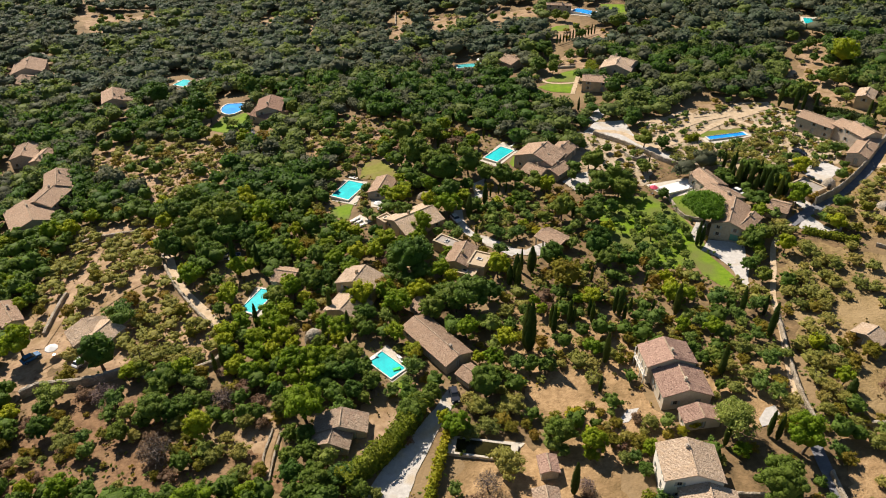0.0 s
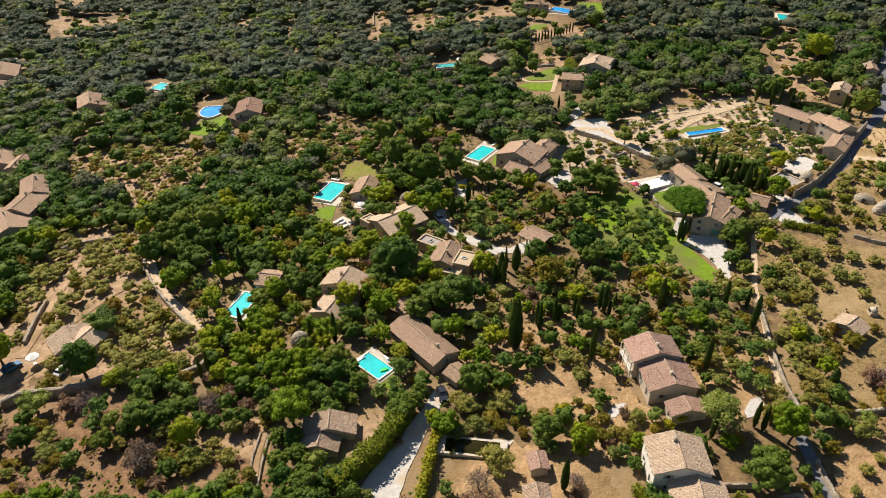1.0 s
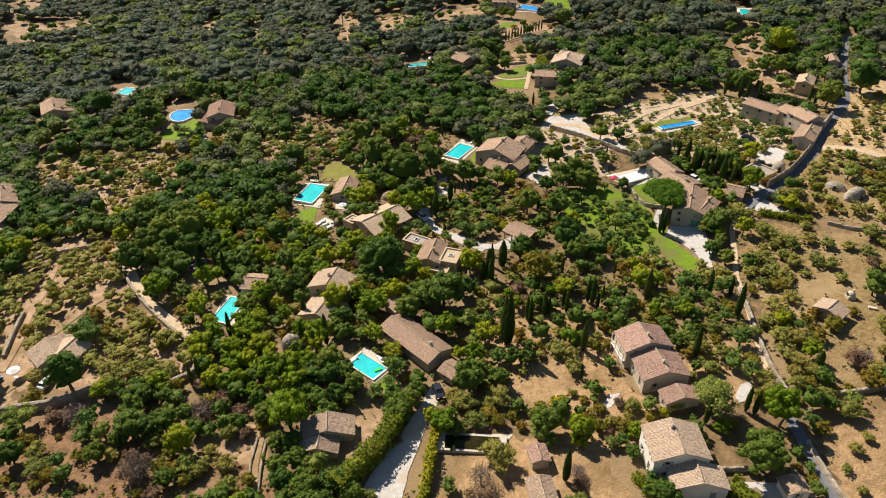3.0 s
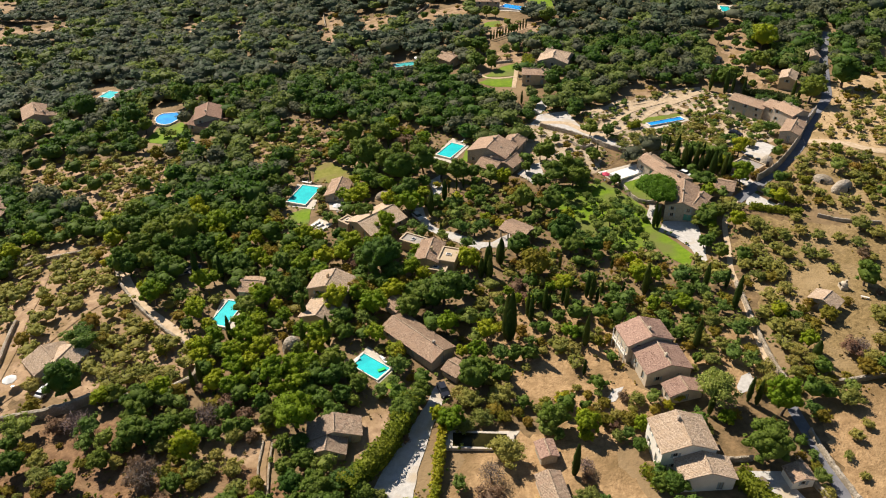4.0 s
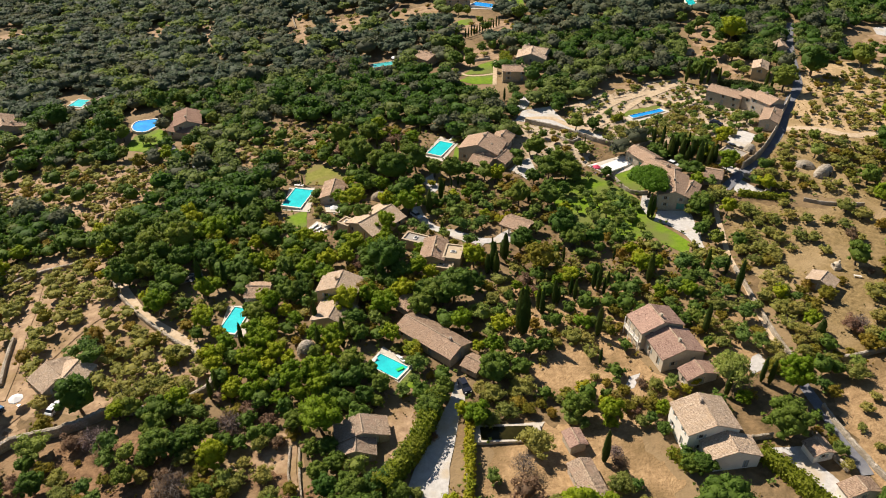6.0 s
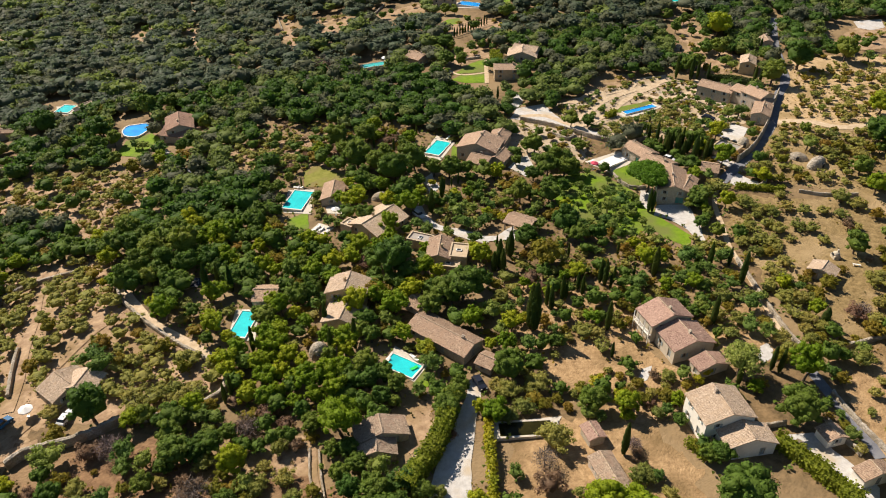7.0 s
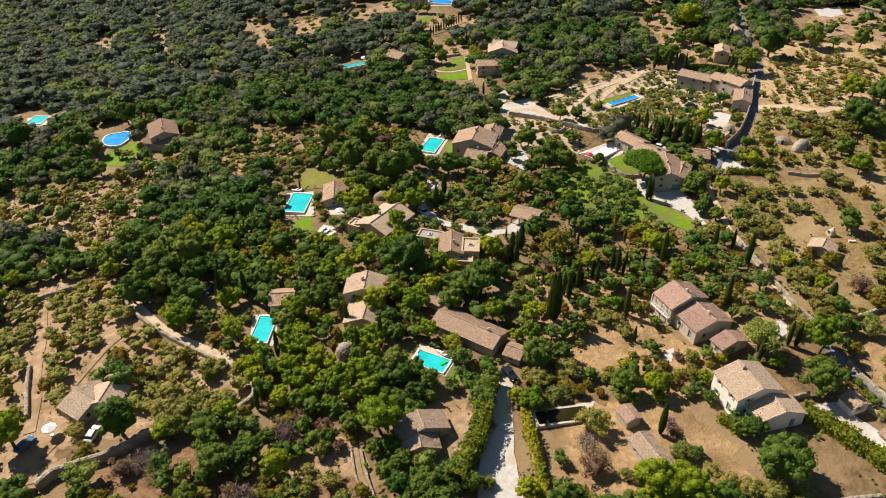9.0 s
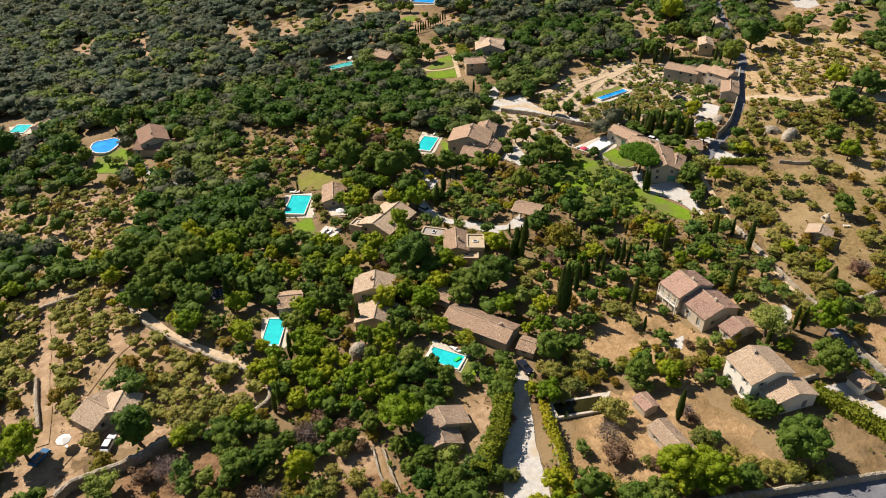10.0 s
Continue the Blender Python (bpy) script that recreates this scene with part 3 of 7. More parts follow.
STONE_WALLS += [(1, 0.5, [(44.6, 276.6), (52.6, 275.9)]), (1, 0.4, [(59.1, 278.8), (51.2, 251.3)]), (1.8, 0.7, [(14, 61.6), (26.5, 58.7), (37.6, 56.1), (48.8, 53.6)]), (1, 0.5, [(-25.5, 392.5), (-23.5, 355.2)]), (1, 0.5, [(17.9, 348.8), (28.8, 369.1)]), (1, 0.5, [(-3, 77.5), (-0.3, 87), (1.2, 92.3)]), (0.6, 0.4, [(-32.9, 95.1), (-33.4, 89.1), (-33.2, 87.1)]), (0.6, 0.4, [(-31.2, 94.3), (-31.4, 87.6), (-31.2, 81.8)])]

for h, w, pts in STONE_WALLS:
    stone_wall(h, w, pts, "rough grey dry stone wall")


# ---- houses ----
def side_wall(bm, a, b, z0, z1, holes, inward):
    """One wall face from a to b with real openings, and reveals 0.25 m deep."""
    length = (b - a).length
    d = (b - a) / length
    xs = sorted({0.0, length, *(h[0] for h in holes), *(h[0] + h[2] for h in holes)})
    zs = sorted({z0, z1, *(h[1] for h in holes), *(h[1] + h[3] for h in holes)})

    def at(x, z, depth=0.0):
        p = a + d * x + inward * depth
        return bm.verts.new((p.x, p.y, z))
    for x1, x2 in zip(xs, xs[1:]):
        for w1, w2 in zip(zs, zs[1:]):
            mx, mz = (x1 + x2) / 2, (w1 + w2) / 2
            if any(h[0] < mx < h[0] + h[2] and h[1] < mz < h[1] + h[3] for h in holes):
                continue
            bm.faces.new((at(x1, w1), at(x2, w1), at(x2, w2), at(x1, w2)))
    for x, z, w, h in holes:
        for p, q in (((x, z), (x + w, z)), ((x + w, z), (x + w, z + h)), ((x + w, z + h), (x, z + h)), ((x, z + h), (x, z))):
            bm.faces.new((at(*p), at(*q), at(*q, 0.25), at(*p, 0.25)))


def window(parent, a, d, inward, x, z, w, h, door, shutters, rng):
    """A window or door in its opening: frame, panes, and shutters laid back on the wall."""
    out = -inward
    m = Matrix((( d.x, out.x, 0, a.x), (d.y, out.y, 0, a.y), (0, 0, 1, 0), (0, 0, 0, 1)))
    bm = bmesh.new()
    t = 0.09
    for lo, hi in (((x, -0.24, z), (x + t, -0.16, z + h)), ((x + w - t, -0.24, z), (x + w, -0.16, z + h)),
                   ((x + t, -0.24, z), (x + w - t, -0.16, z + t)), ((x + t, -0.24, z + h - t), (x + w - t, -0.16, z + h)),
                   ((x + w / 2 - 0.04, -0.24, z + t), (x + w / 2 + 0.04, -0.16, z + h - t))):
        box(bm, lo, hi, m)
    win = part("door" if door else "window", bm, "frame_wood", parent)
    bm = bmesh.new()
    if door:
        box(bm, (x + t, -0.22, z + t), (x + w - t, -0.19, z + h - t), m)
        part("panel", bm, door, win)
    else:
        box(bm, (x + t, -0.22, z + t), (x + w - t, -0.20, z + h - t), m)
        part("pane", bm, "glass", win)
        if shutters:
            for x0 in (x - w / 2 - 0.03, x + w + 0.03):
                bm = bmesh.new()
                box(bm, (x0, 0.02, z), (x0 + w / 2, 0.07, z + h), m, 0.01)
                part("shutter", bm, "shutter", win)


def roof_slope(bm, ridge_a, ridge_b, down, drop, run, rng, rib=0.26, over=0.35):
    """One slope of round tiles: ribs that run down from the ridge, in uneven courses."""
    length = (ridge_b - ridge_a).length
    d = (ridge_b - ridge_a) / length
    n = max(6, int((length + 0.5) / rib) * 2)
    k = max(3, int(run / 0.55))
    s = (run + over) / run
    rows = []
    for j in range(k + 1):
        row = []
        f = j / k * s
        for i in range(n + 1):
            u = -0.25 + (length + 0.5) * i / n
            p = ridge_a + d * u + down * run * f
            wave = 0.036 if i % 2 else -0.012
            z = -drop * f + wave + 0.05 * noise.noise((p.x * 0.6, p.y * 0.6, 1.7)) + rng.uniform(-0.018, 0.018)
            row.append(bm.verts.new((p.x + rng.uniform(-0.02, 0.02), p.y, ridge_a.z + z)))
        rows.append(row)
    for a, b in zip(rows, rows[1:]):
        for i in range(n):
            bm.faces.new((a[i], a[i + 1], b[i + 1], b[i]))
    under = [bm.verts.new(v.co - Vector((0, 0, 0.16))) for v in (rows[0][0], rows[0][-1], rows[-1][-1], rows[-1][0])]
    bm.faces.new(under[::-1])
    for a, b, u, w in ((rows[-1][0], rows[-1][-1], under[3], under[2]), (rows[0][0], rows[-1][0], under[0], under[3]), (rows[0][-1], rows[-1][-1], under[1], under[2])):
        bm.faces.new((a, b, w, u))


def gable_block(parent, cx, cy, yaw, length, width, eave, wall_mat, roof_mat, rng, pitch=0.36, chimney=True, openings=True, rib=0.26, door_mat="shutter"):
    """Walls with openings, a tiled gable roof, a ridge of tiles and a chimney."""
    a = radians(yaw)
    u, v = Vector((math.cos(a), math.sin(a), 0)), Vector((-math.sin(a), math.cos(a), 0))
    c = Vector((cx, cy, 0))
    foot = corners(cx, cy, yaw, length, width)
    base = min(ground_z(*p) for p in foot) - 0.3
    z0 = ground_z(cx, cy)
    top = z0 + eave
    rise = width / 2 * pitch
    q = [Vector((x, y, 0)) for x, y in foot]
    bm = bmesh.new()
    wins = []
    storeys = 2 if eave > 3.9 else 1
    for i in range(4):
        p1, p2 = q[i], q[(i + 1) % 4]
        d = (p2 - p1).normalized()
        inward = Vector((-d.y, d.x, 0))
        run = (p2 - p1).length
        holes = []
        if openings and run > 3:
            count = max(1, int(run / 3.4))
            for s in range(storeys):
                for k in range(count):
                    if rng.random() < 0.25:
                        continue
                    x = run * (k + 0.5) / count - 0.5 + rng.uniform(-0.25, 0.25)
                    if s == 0 and k == count // 2 and eave > 2.1:
                        holes.append((x - (0.5 if door_mat != "shutter" and run > 5 else 0), z0 + 0.12, 2.2 if door_mat != "shutter" and run > 5 else 1.1, min(2.0, (eave - 0.35) if storeys == 1 else 1.95), True))
                    else:
                        holes.append((x, z0 + (0.8 + s * (eave - 2.0) * 0.9 if storeys == 2 else 0.8), 0.85, 1.0 if storeys == 2 else min(1.1, eave - 1.1), False))
        side_wall(bm, p1, p2, base, top, [h[:4] for h in holes], inward)
        wins += [(p1, d, inward, h) for h in holes]
    for i in (1, 3):
        p1, p2 = q[i], q[(i + 1) % 4]
        mid = (p1 + p2) / 2
        bm.faces.new([bm.verts.new((p.x, p.y, z)) for p, z in ((p1, top), (p2, top), (mid, top + rise - 0.06))])
    part("wall", bm, wall_mat, parent)
    for p1, d, inward, h in wins:
        window(parent, p1, d, inward, *h[:4], door_mat if h[4] else "", not h[4], rng)
    bm = bmesh.new()
    ra, rb = c - u * length / 2, c + u * length / 2
    ra.z = rb.z = top + rise
    for sgn in (1, -1):
        roof_slope(bm, ra, rb, v * sgn, rise, width / 2, rng, rib)
    bmesh.ops.recalc_face_normals(bm, faces=bm.faces)
    roof = part("roof", bm, roof_mat, parent)
    bm = bmesh.new()
    k = max(3, int(length / 0.45))
    rings = []
    for i in range(k):
        lift = rng.uniform(-0.015, 0.015)
        for f, r in ((0.02, 0.17), (0.98, 0.13)):
            p = ra + (rb - ra) * (i + f) / k + Vector((0, 0, 0.02 + lift))
            rings.append([bm.verts.new(p + v * (r * math.cos(q)) + Vector((0, 0, r * math.sin(q)))) for q in (-0.3, 0.5, 1.2, 1.94, 2.64, 3.44)])
    for r0, r1 in zip(rings, rings[1:]):
        for j in range(5):
            bm.faces.new((r0[j], r0[j + 1], r1[j + 1], r1[j]))
    bm.faces.new(rings[0])
    bm.faces.new(rings[-1])
    bmesh.ops.recalc_face_normals(bm, faces=bm.faces)
    part("ridge", bm, "tile_pale" if roof_mat != "tile_brown" else "tile_tan", roof)
    if chimney and length > 5:
        bm = bmesh.new()
        p = ra + (rb - ra) * rng.uniform(0.15, 0.85) + v * rng.uniform(-0.8, 0.8)
        m = Matrix.Translation(p) @ Euler((0, 0, a)).to_matrix().to_4x4()
        box(bm, (-0.28, -0.24, -0.9), (0.28, 0.24, 0.55), m)
        box(bm, (-0.35, -0.31, 0.55), (0.35, 0.31, 0.64), m)
        box(bm, (-0.2, -0.16, 0.64), (0.2, 0.16, 0.78), m)
        part("chimney", bm, "stone" if wall_mat == "cream" else wall_mat, roof)
    return roof


def balcony(parent, cx, cy, yaw, length, width, eave, reach=0.7, floor=1.7):
    """A white balcony along one long wall: slab, posts, rails and balusters."""
    m = Matrix.Translation((cx, cy, ground_z(cx, cy))) @ Euler((0, 0, radians(yaw))).to_matrix().to_4x4()
    y0, y1 = -width / 2 - reach, -width / 2 + 0.02
    bm = bmesh.new()
    box(bm, (-length / 2, y0, floor - 0.16), (length / 2, y1, floor), m, 0.02)
    slab = part("balcony", bm, "cream", parent, "white balcony under the eaves")
    for k in range(4):
        x = -length / 2 + 0.12 + k * (length - 0.24) / 3
        bm = bmesh.new()
        box(bm, (x - 0.09, y0 + 0.03, -1.5), (x + 0.09, y0 + 0.21, eave - 0.3), m, 0.01)
        part("post", bm, "cream", slab)
    for z in (floor + 0.12, floor + 0.92):
        bm = bmesh.new()
        box(bm, (-length / 2, y0 + 0.06, z), (length / 2, y0 + 0.14, z + 0.07), m)
        part("rail", bm, "white", slab)
    k = int(length / 0.45)
    for i in range(1, k):
        x = -length / 2 + i * length / k
        bm = bmesh.new()
        box(bm, (x - 0.03, y0 + 0.08, floor + 0.19), (x + 0.03, y0 + 0.12, floor + 0.92), m)
        part("baluster", bm, "white", slab)


HOUSES = [("house", "long stone farmhouse with tiled gable roof beside a pool", "stone", "tile_tan", [ (-1.5, 116.9, -51.9, 15.6, 6.7, 2.5), (5.5, 107.4, -46.3, 3.7, 4.2, 2), ]), ("house", "stepped house of three blocks with reddish tiled roofs", "plaster", "tile_red", [ (45.2, 107.6, -84.6, 6.1, 9.7, 4.4), (46.5, 100.6, -87.1, 7.1, 9.3, 3.3), (48, 93.3, -85.1, 3.4, 6.7, 2.2), ]), ("house", "tall cream two-storey house with pale tiled roof", "cream", "tile_pale", [ (42, 80.3, -92.7, 7.7, 9.6, 5), (43.8, 73.9, -95.5, 4.4, 9.1, 3.2), ]), ("house", "low grey-roofed house among trees above the drive", "stone", "tile_grey", [ (-19.4, 94.3, -88.9, 4.5, 9.7, 2.2), (-20.8, 91.1, -96.2, 4.8, 7, 2), ]), ("house", "ochre two-level house with pale tiled gables", "ochre", "tile_pale", [ (-19.8, 137.1, -110.4, 6.7, 9.2, 4.3), (-21.8, 129.3, -114.6, 6.9, 8.6, 2.4), ]), ("pool_house", "small tiled pool house beside a turquoise pool", "stone", "tile_tan", [ (-38.8, 143, -12.4, 5.5, 5.9, 2.2), ]), ("garden_hut", "small stone garden hut with tiled roof", "stone", "tile_tan", [ (-4.7, 129.4, -53.4, 4, 4.6, 1.9), ]), ("pool_house", "tiled gable pool house beside a lawn", "stone", "tile_tan", [ (-17.9, 185.9, -103.1, 9.5, 5.9, 2.1), ]), ("house", "long low house with pale flat-pitched tile roof", "ochre", "tile_pale", [ (-7.9, 165.7, -141.7, 12.7, 10, 2.4), ])]
HOUSES += [("house", "central house with tiled gable between flat roofs", "ochre", "tile_tan", [ (4.5, 146.7, -109.1, 8.9, 5.7, 3.1), ]), ("house", "courtyard house of stepped gables beside a pool", "stone", "tile_tan", [ (29.5, 196.7, -122.7, 9.6, 12.3, 3.9), (32.6, 195.6, -119.2, 11.2, 7.6, 3), (36.8, 200.9, -123.7, 8.7, 5.8, 3.2), (27.9, 190, -42.1, 6.4, 6.8, 2.2), (34, 190.6, 48.7, 7.2, 5.5, 2.2), ]), ("house", "large pine-shaded house with tiled wings and green doors", "stone", "tile_tan", [ (75.2, 179.4, -72.5, 9.2, 5.9, 3.4), (76.2, 170.4, -60.4, 8.7, 10, 3.4), (75.5, 160.4, -115.4, 13.1, 7.9, 4.2), (78.4, 157.5, -132.3, 10, 4.4, 3.5), ]), ("house", "long L-shaped stone mas with tiled roofs by the road", "stone", "tile_tan", [ (119.4, 210.7, -53.5, 11.8, 6.4, 4.2), (125.2, 203.9, -66.5, 6.5, 6.6, 4), (126.4, 198.3, -72, 7.8, 7, 4.6), (123.7, 190.7, -130.2, 15.6, 5.4, 3), ])]
HOUSES += [("house", "square two-storey house with stone gable among oaks", "stone", "tile_pale", [ (66.2, 264.1, -112.7, 9, 11.1, 4.2), (68.9, 267.6, -37.8, 9.9, 6.3, 4.6), ]), ("house", "narrow two-storey stone house with plain facade", "ochre", "tile_tan", [ (56.6, 253.9, -12.4, 9.9, 6.3, 4), ]), ("house", "plain house with pale gable beside the road", "ochre", "tile_pale", [ (141.5, 227.1, -124.8, 8.6, 5.1, 4), ]), ("house", "far house at the edge of a lawn", "stone", "tile_tan", [ (55.8, 351.2, -8.3, 11.7, 2.9, 4), ]), ("house", "low tiled house among oaks", "stone", "tile_tan", [ (27.8, 284.2, -54.4, 8.2, 7.4, 3), ]), ("house", "small grey house close to the road", "stone", "tile_grey", [ (162.1, 246.8, -110, 7.4, 3.9, 3), ]), ("house", "grey stone house with annex at the wood edge", "stone", "tile_tan", [ (-193.5, 324.9, -70.5, 16.1, 13.8, 4), (-187.4, 310.5, -24.3, 7.5, 10.3, 2.8), ]), ("house", "stone house with tiled wings beside a terrace", "stone", "tile_tan", [ (-149.1, 231.7, -77.7, 11.8, 8, 3.8), (-141, 227.1, -90.1, 9.7, 4.7, 3.2), ]), ("house", "tall stepped stone mas with tiled roofs", "stone", "tile_tan", [ (-123.5, 202.3, -66.6, 12.1, 7.6, 4.8), (-122.2, 193.3, -97.4, 12.9, 9, 4), (-123.2, 182.5, -54.8, 13.5, 12.3, 3), ])]
HOUSES += [("house", "low house half hidden among trees", "stone", "tile_tan", [ (-137.6, 283.4, -68.1, 13.2, 9, 3.6), (-130.7, 280.5, -3.1, 7.4, 3.2, 3), ]), ("house", "tiled house at the edge of the olive grove", "stone", "tile_tan", [ (-104.6, 133.6, -48.9, 9.6, 4.3, 3.2), ]), ("pool_house", "small white pool house with pale roof", "white", "tile_pale", [ (-103.8, 291.2, 54.7, 6.5, 5.6, 3), ]), ("house", "house with brown tiled roofs beside a blue pool", "stone", "tile_brown", [ (-65.2, 253.9, -85.4, 11.9, 9.2, 4.4), (-65.2, 250.6, -27.1, 10.7, 9.1, 2.6), ]), ("farmhouse", "old stone house with rough tiled roof in the grove", "stone", "tile_pale", [ (-81.1, 125.4, -49.9, 6.2, 8.6, 2.4), (-77.1, 124.4, -112.6, 5.6, 6.6, 2.8), ]), ("stone_hut", "dry stone hut with lichened tile roof", "drystone", "tile_pale", [ (88.7, 112.9, -144.6, 4.4, 5.6, 2.3), ]), ("shed", "small tiled shed beside the lane", "cream", "tile_tan", [ (59.6, 71.3, -88.8, 3.2, 3.9, 2.1), ]), ("shed", "tiled shed beside a parked car", "cream", "tile_tan", [ (60.8, 62.2, -88.7, 2.7, 5.8, 2.4), ]), ("shed", "small tiled shed near the stone basin", "stone", "tile_red", [ (18.7, 83.6, -86, 3.6, 3, 2.2), ]), ("shed", "long low shed with ragged tiled roof", "stone", "tile_grey", [ (17.7, 74.1, -86.8, 8, 4.1, 2.2), ]), ("house", "distant house with pale tiled roof", "ochre", "tile_pale", [ (228.8, 244.6, -77.9, 8.9, 0.1, 4), ]), ("shed", "small tiled shed beside the gravel court", "stone", "tile_tan", [ (89.9, 164.6, -32.2, 4.7, 6, 2.2), ])]

CLEAR = []      # outlines without wild trees, nor trees that hide them from the camera
CAMERA_SIGHT = []      # open places cleared of trees that would hide them from the camera
HOUSE_RNG = random.Random(7)
for kind, label, wall_mat, roof_mat, blocks in HOUSES:
    thing = new(kind)
    thing.location = (blocks[0][0], blocks[0][1], ground_z(blocks[0][0], blocks[0][1]))
    tagged(thing, label, kind.replace("_", " "), "houses of the hillside")
    bpy.context.view_layer.update()
    holder = []
    far = blocks[0][1] > 200
    for b in blocks:
        gable_block(thing, *b, wall_mat, roof_mat, HOUSE_RNG, chimney=kind == "house", rib=0.4 if far else 0.26, door_mat="green_door" if "green doors" in label else "shutter")
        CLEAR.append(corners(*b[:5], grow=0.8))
    if "three blocks" in label:
        balcony(thing, *blocks[0])
    for ch in thing.children:
        ch.matrix_parent_inverse = Matrix.Translation(thing.location).inverted()


def flat_block(cx, cy, yaw, length, width, eave, mat, label):
    """A flat-roofed block with a low parapet and a skylight."""
    thing = tagged(new("flat_roofed_wing"), label, "house wing")
    z0 = ground_z(cx, cy)
    thing.matrix_world = pose(cx, cy, z0, 0, 0, yaw)
    l, w = length / 2, width / 2
    bm = bmesh.new()
    for lo, hi in (((-l, -w, -0.6), (l, -w + 0.3, eave)), ((-l, w - 0.3, -0.6), (l, w, eave)), ((-l, -w + 0.3, -0.6), (-l + 0.3, w - 0.3, eave)), ((l - 0.3, -w + 0.3, -0.6), (l, w - 0.3, eave))):
        box(bm, lo, hi)
    part("wall", bm, "ochre", thing)
    bm = bmesh.new()
    box(bm, (-l + 0.3, -w + 0.3, eave - 0.4), (l - 0.3, w - 0.3, eave - 0.22))
    part("roof", bm, mat, thing)
    bm = bmesh.new()
    for lo, hi in (((-l - .06, -w - .06, eave), (l + .06, -w + 0.34, eave + .08)), ((-l - .06, w - 0.34, eave), (l + .06, w + .06, eave + .08)), ((-l - .06, -w + 0.34, eave), (-l + 0.34, w - 0.34, eave + .08)), ((l - 0.34, -w + 0.34, eave), (l + .06, w - 0.34, eave + .08))):
        box(bm, lo, hi)
    part("coping", bm, "flat_tan", thing)
    bm = bmesh.new()
    box(bm, (-0.7, -0.45, eave - 0.22), (0.7, 0.45, eave + 0.05), bevel=0.04)
    sk = part("skylight", bm, "white", thing)
    bm = bmesh.new()
    box(bm, (-0.5, -0.3, eave + 0.05), (0.5, 0.3, eave + 0.08))
    part("pane", bm, "glass", sk)
    CLEAR.append(corners(cx, cy, yaw, length, width, 1.5))


FLAT_WINGS = [
    ("flat_grey", 1, 153.4, 55.3, 3.9, 6.2, 2.7),
    ("flat_tan", 9, 144.6, -22.2, 4.4, 6.1, 2.9),
    ("flat_tan", 5.3, 141.3, -23.8, 5.8, 2.8, 2),
    ("flat_tan", -15.6, 166.4, 44.7, 3.7, 3.6, 2.8),
    ("flat_grey", 100.5, 173.4, 33.1, 7.5, 7.1, 1.7),
]

for mat, cx, cy, yaw, l, w, h in FLAT_WINGS:
    flat_block(cx, cy, yaw, l, w, h, mat, "flat-roofed house wing with low parapet and skylight")


def carport(cx, cy, yaw, length, width, eave):
    """A tiled roof on posts, open to the drive."""
    thing = tagged(new("carport"), "open tiled carport on posts beside the drive", "carport")
    z0 = ground_z(cx, cy)
    thing.location = (cx, cy, z0)
    rng = random.Random(3)
    a = radians(yaw)
    u, v = Vector((math.cos(a), math.sin(a), 0)), Vector((-math.sin(a), math.cos(a), 0))
    bm = bmesh.new()
    ra, rb = -u * length / 2, u * length / 2
    ra.z = rb.z = eave + width / 2 * 0.3
    for sgn in (1, -1):
        roof_slope(bm, ra, rb, v * sgn, width / 2 * 0.3, width / 2, rng)
    bmesh.ops.recalc_face_normals(bm, faces=bm.faces)
    part("roof", bm, "tile_tan", thing)
    m = Euler((0, 0, a)).to_matrix().to_4x4()
    for i in (-1, -0.33, 0.33, 1):
        bm = bmesh.new()
        box(bm, (i * (length / 2 - 0.3) - 0.15, -width / 2 + 0.1, -0.5), (i * (length / 2 - 0.3) + 0.15, -width / 2 + 0.4, eave), m)
        part("post", bm, "stone", thing)
    bm = bmesh.new()
    box(bm, (-length / 2, width / 2 - 0.4, -0.5), (length / 2, width / 2 - 0.1, eave), m)
    part("wall", bm, "stone", thing)
    CLEAR.append(corners(cx, cy, yaw, length, width, 2.5))


carport(*(28.2, 153.3, -45.2, 7.2, 5.8, 2.6))


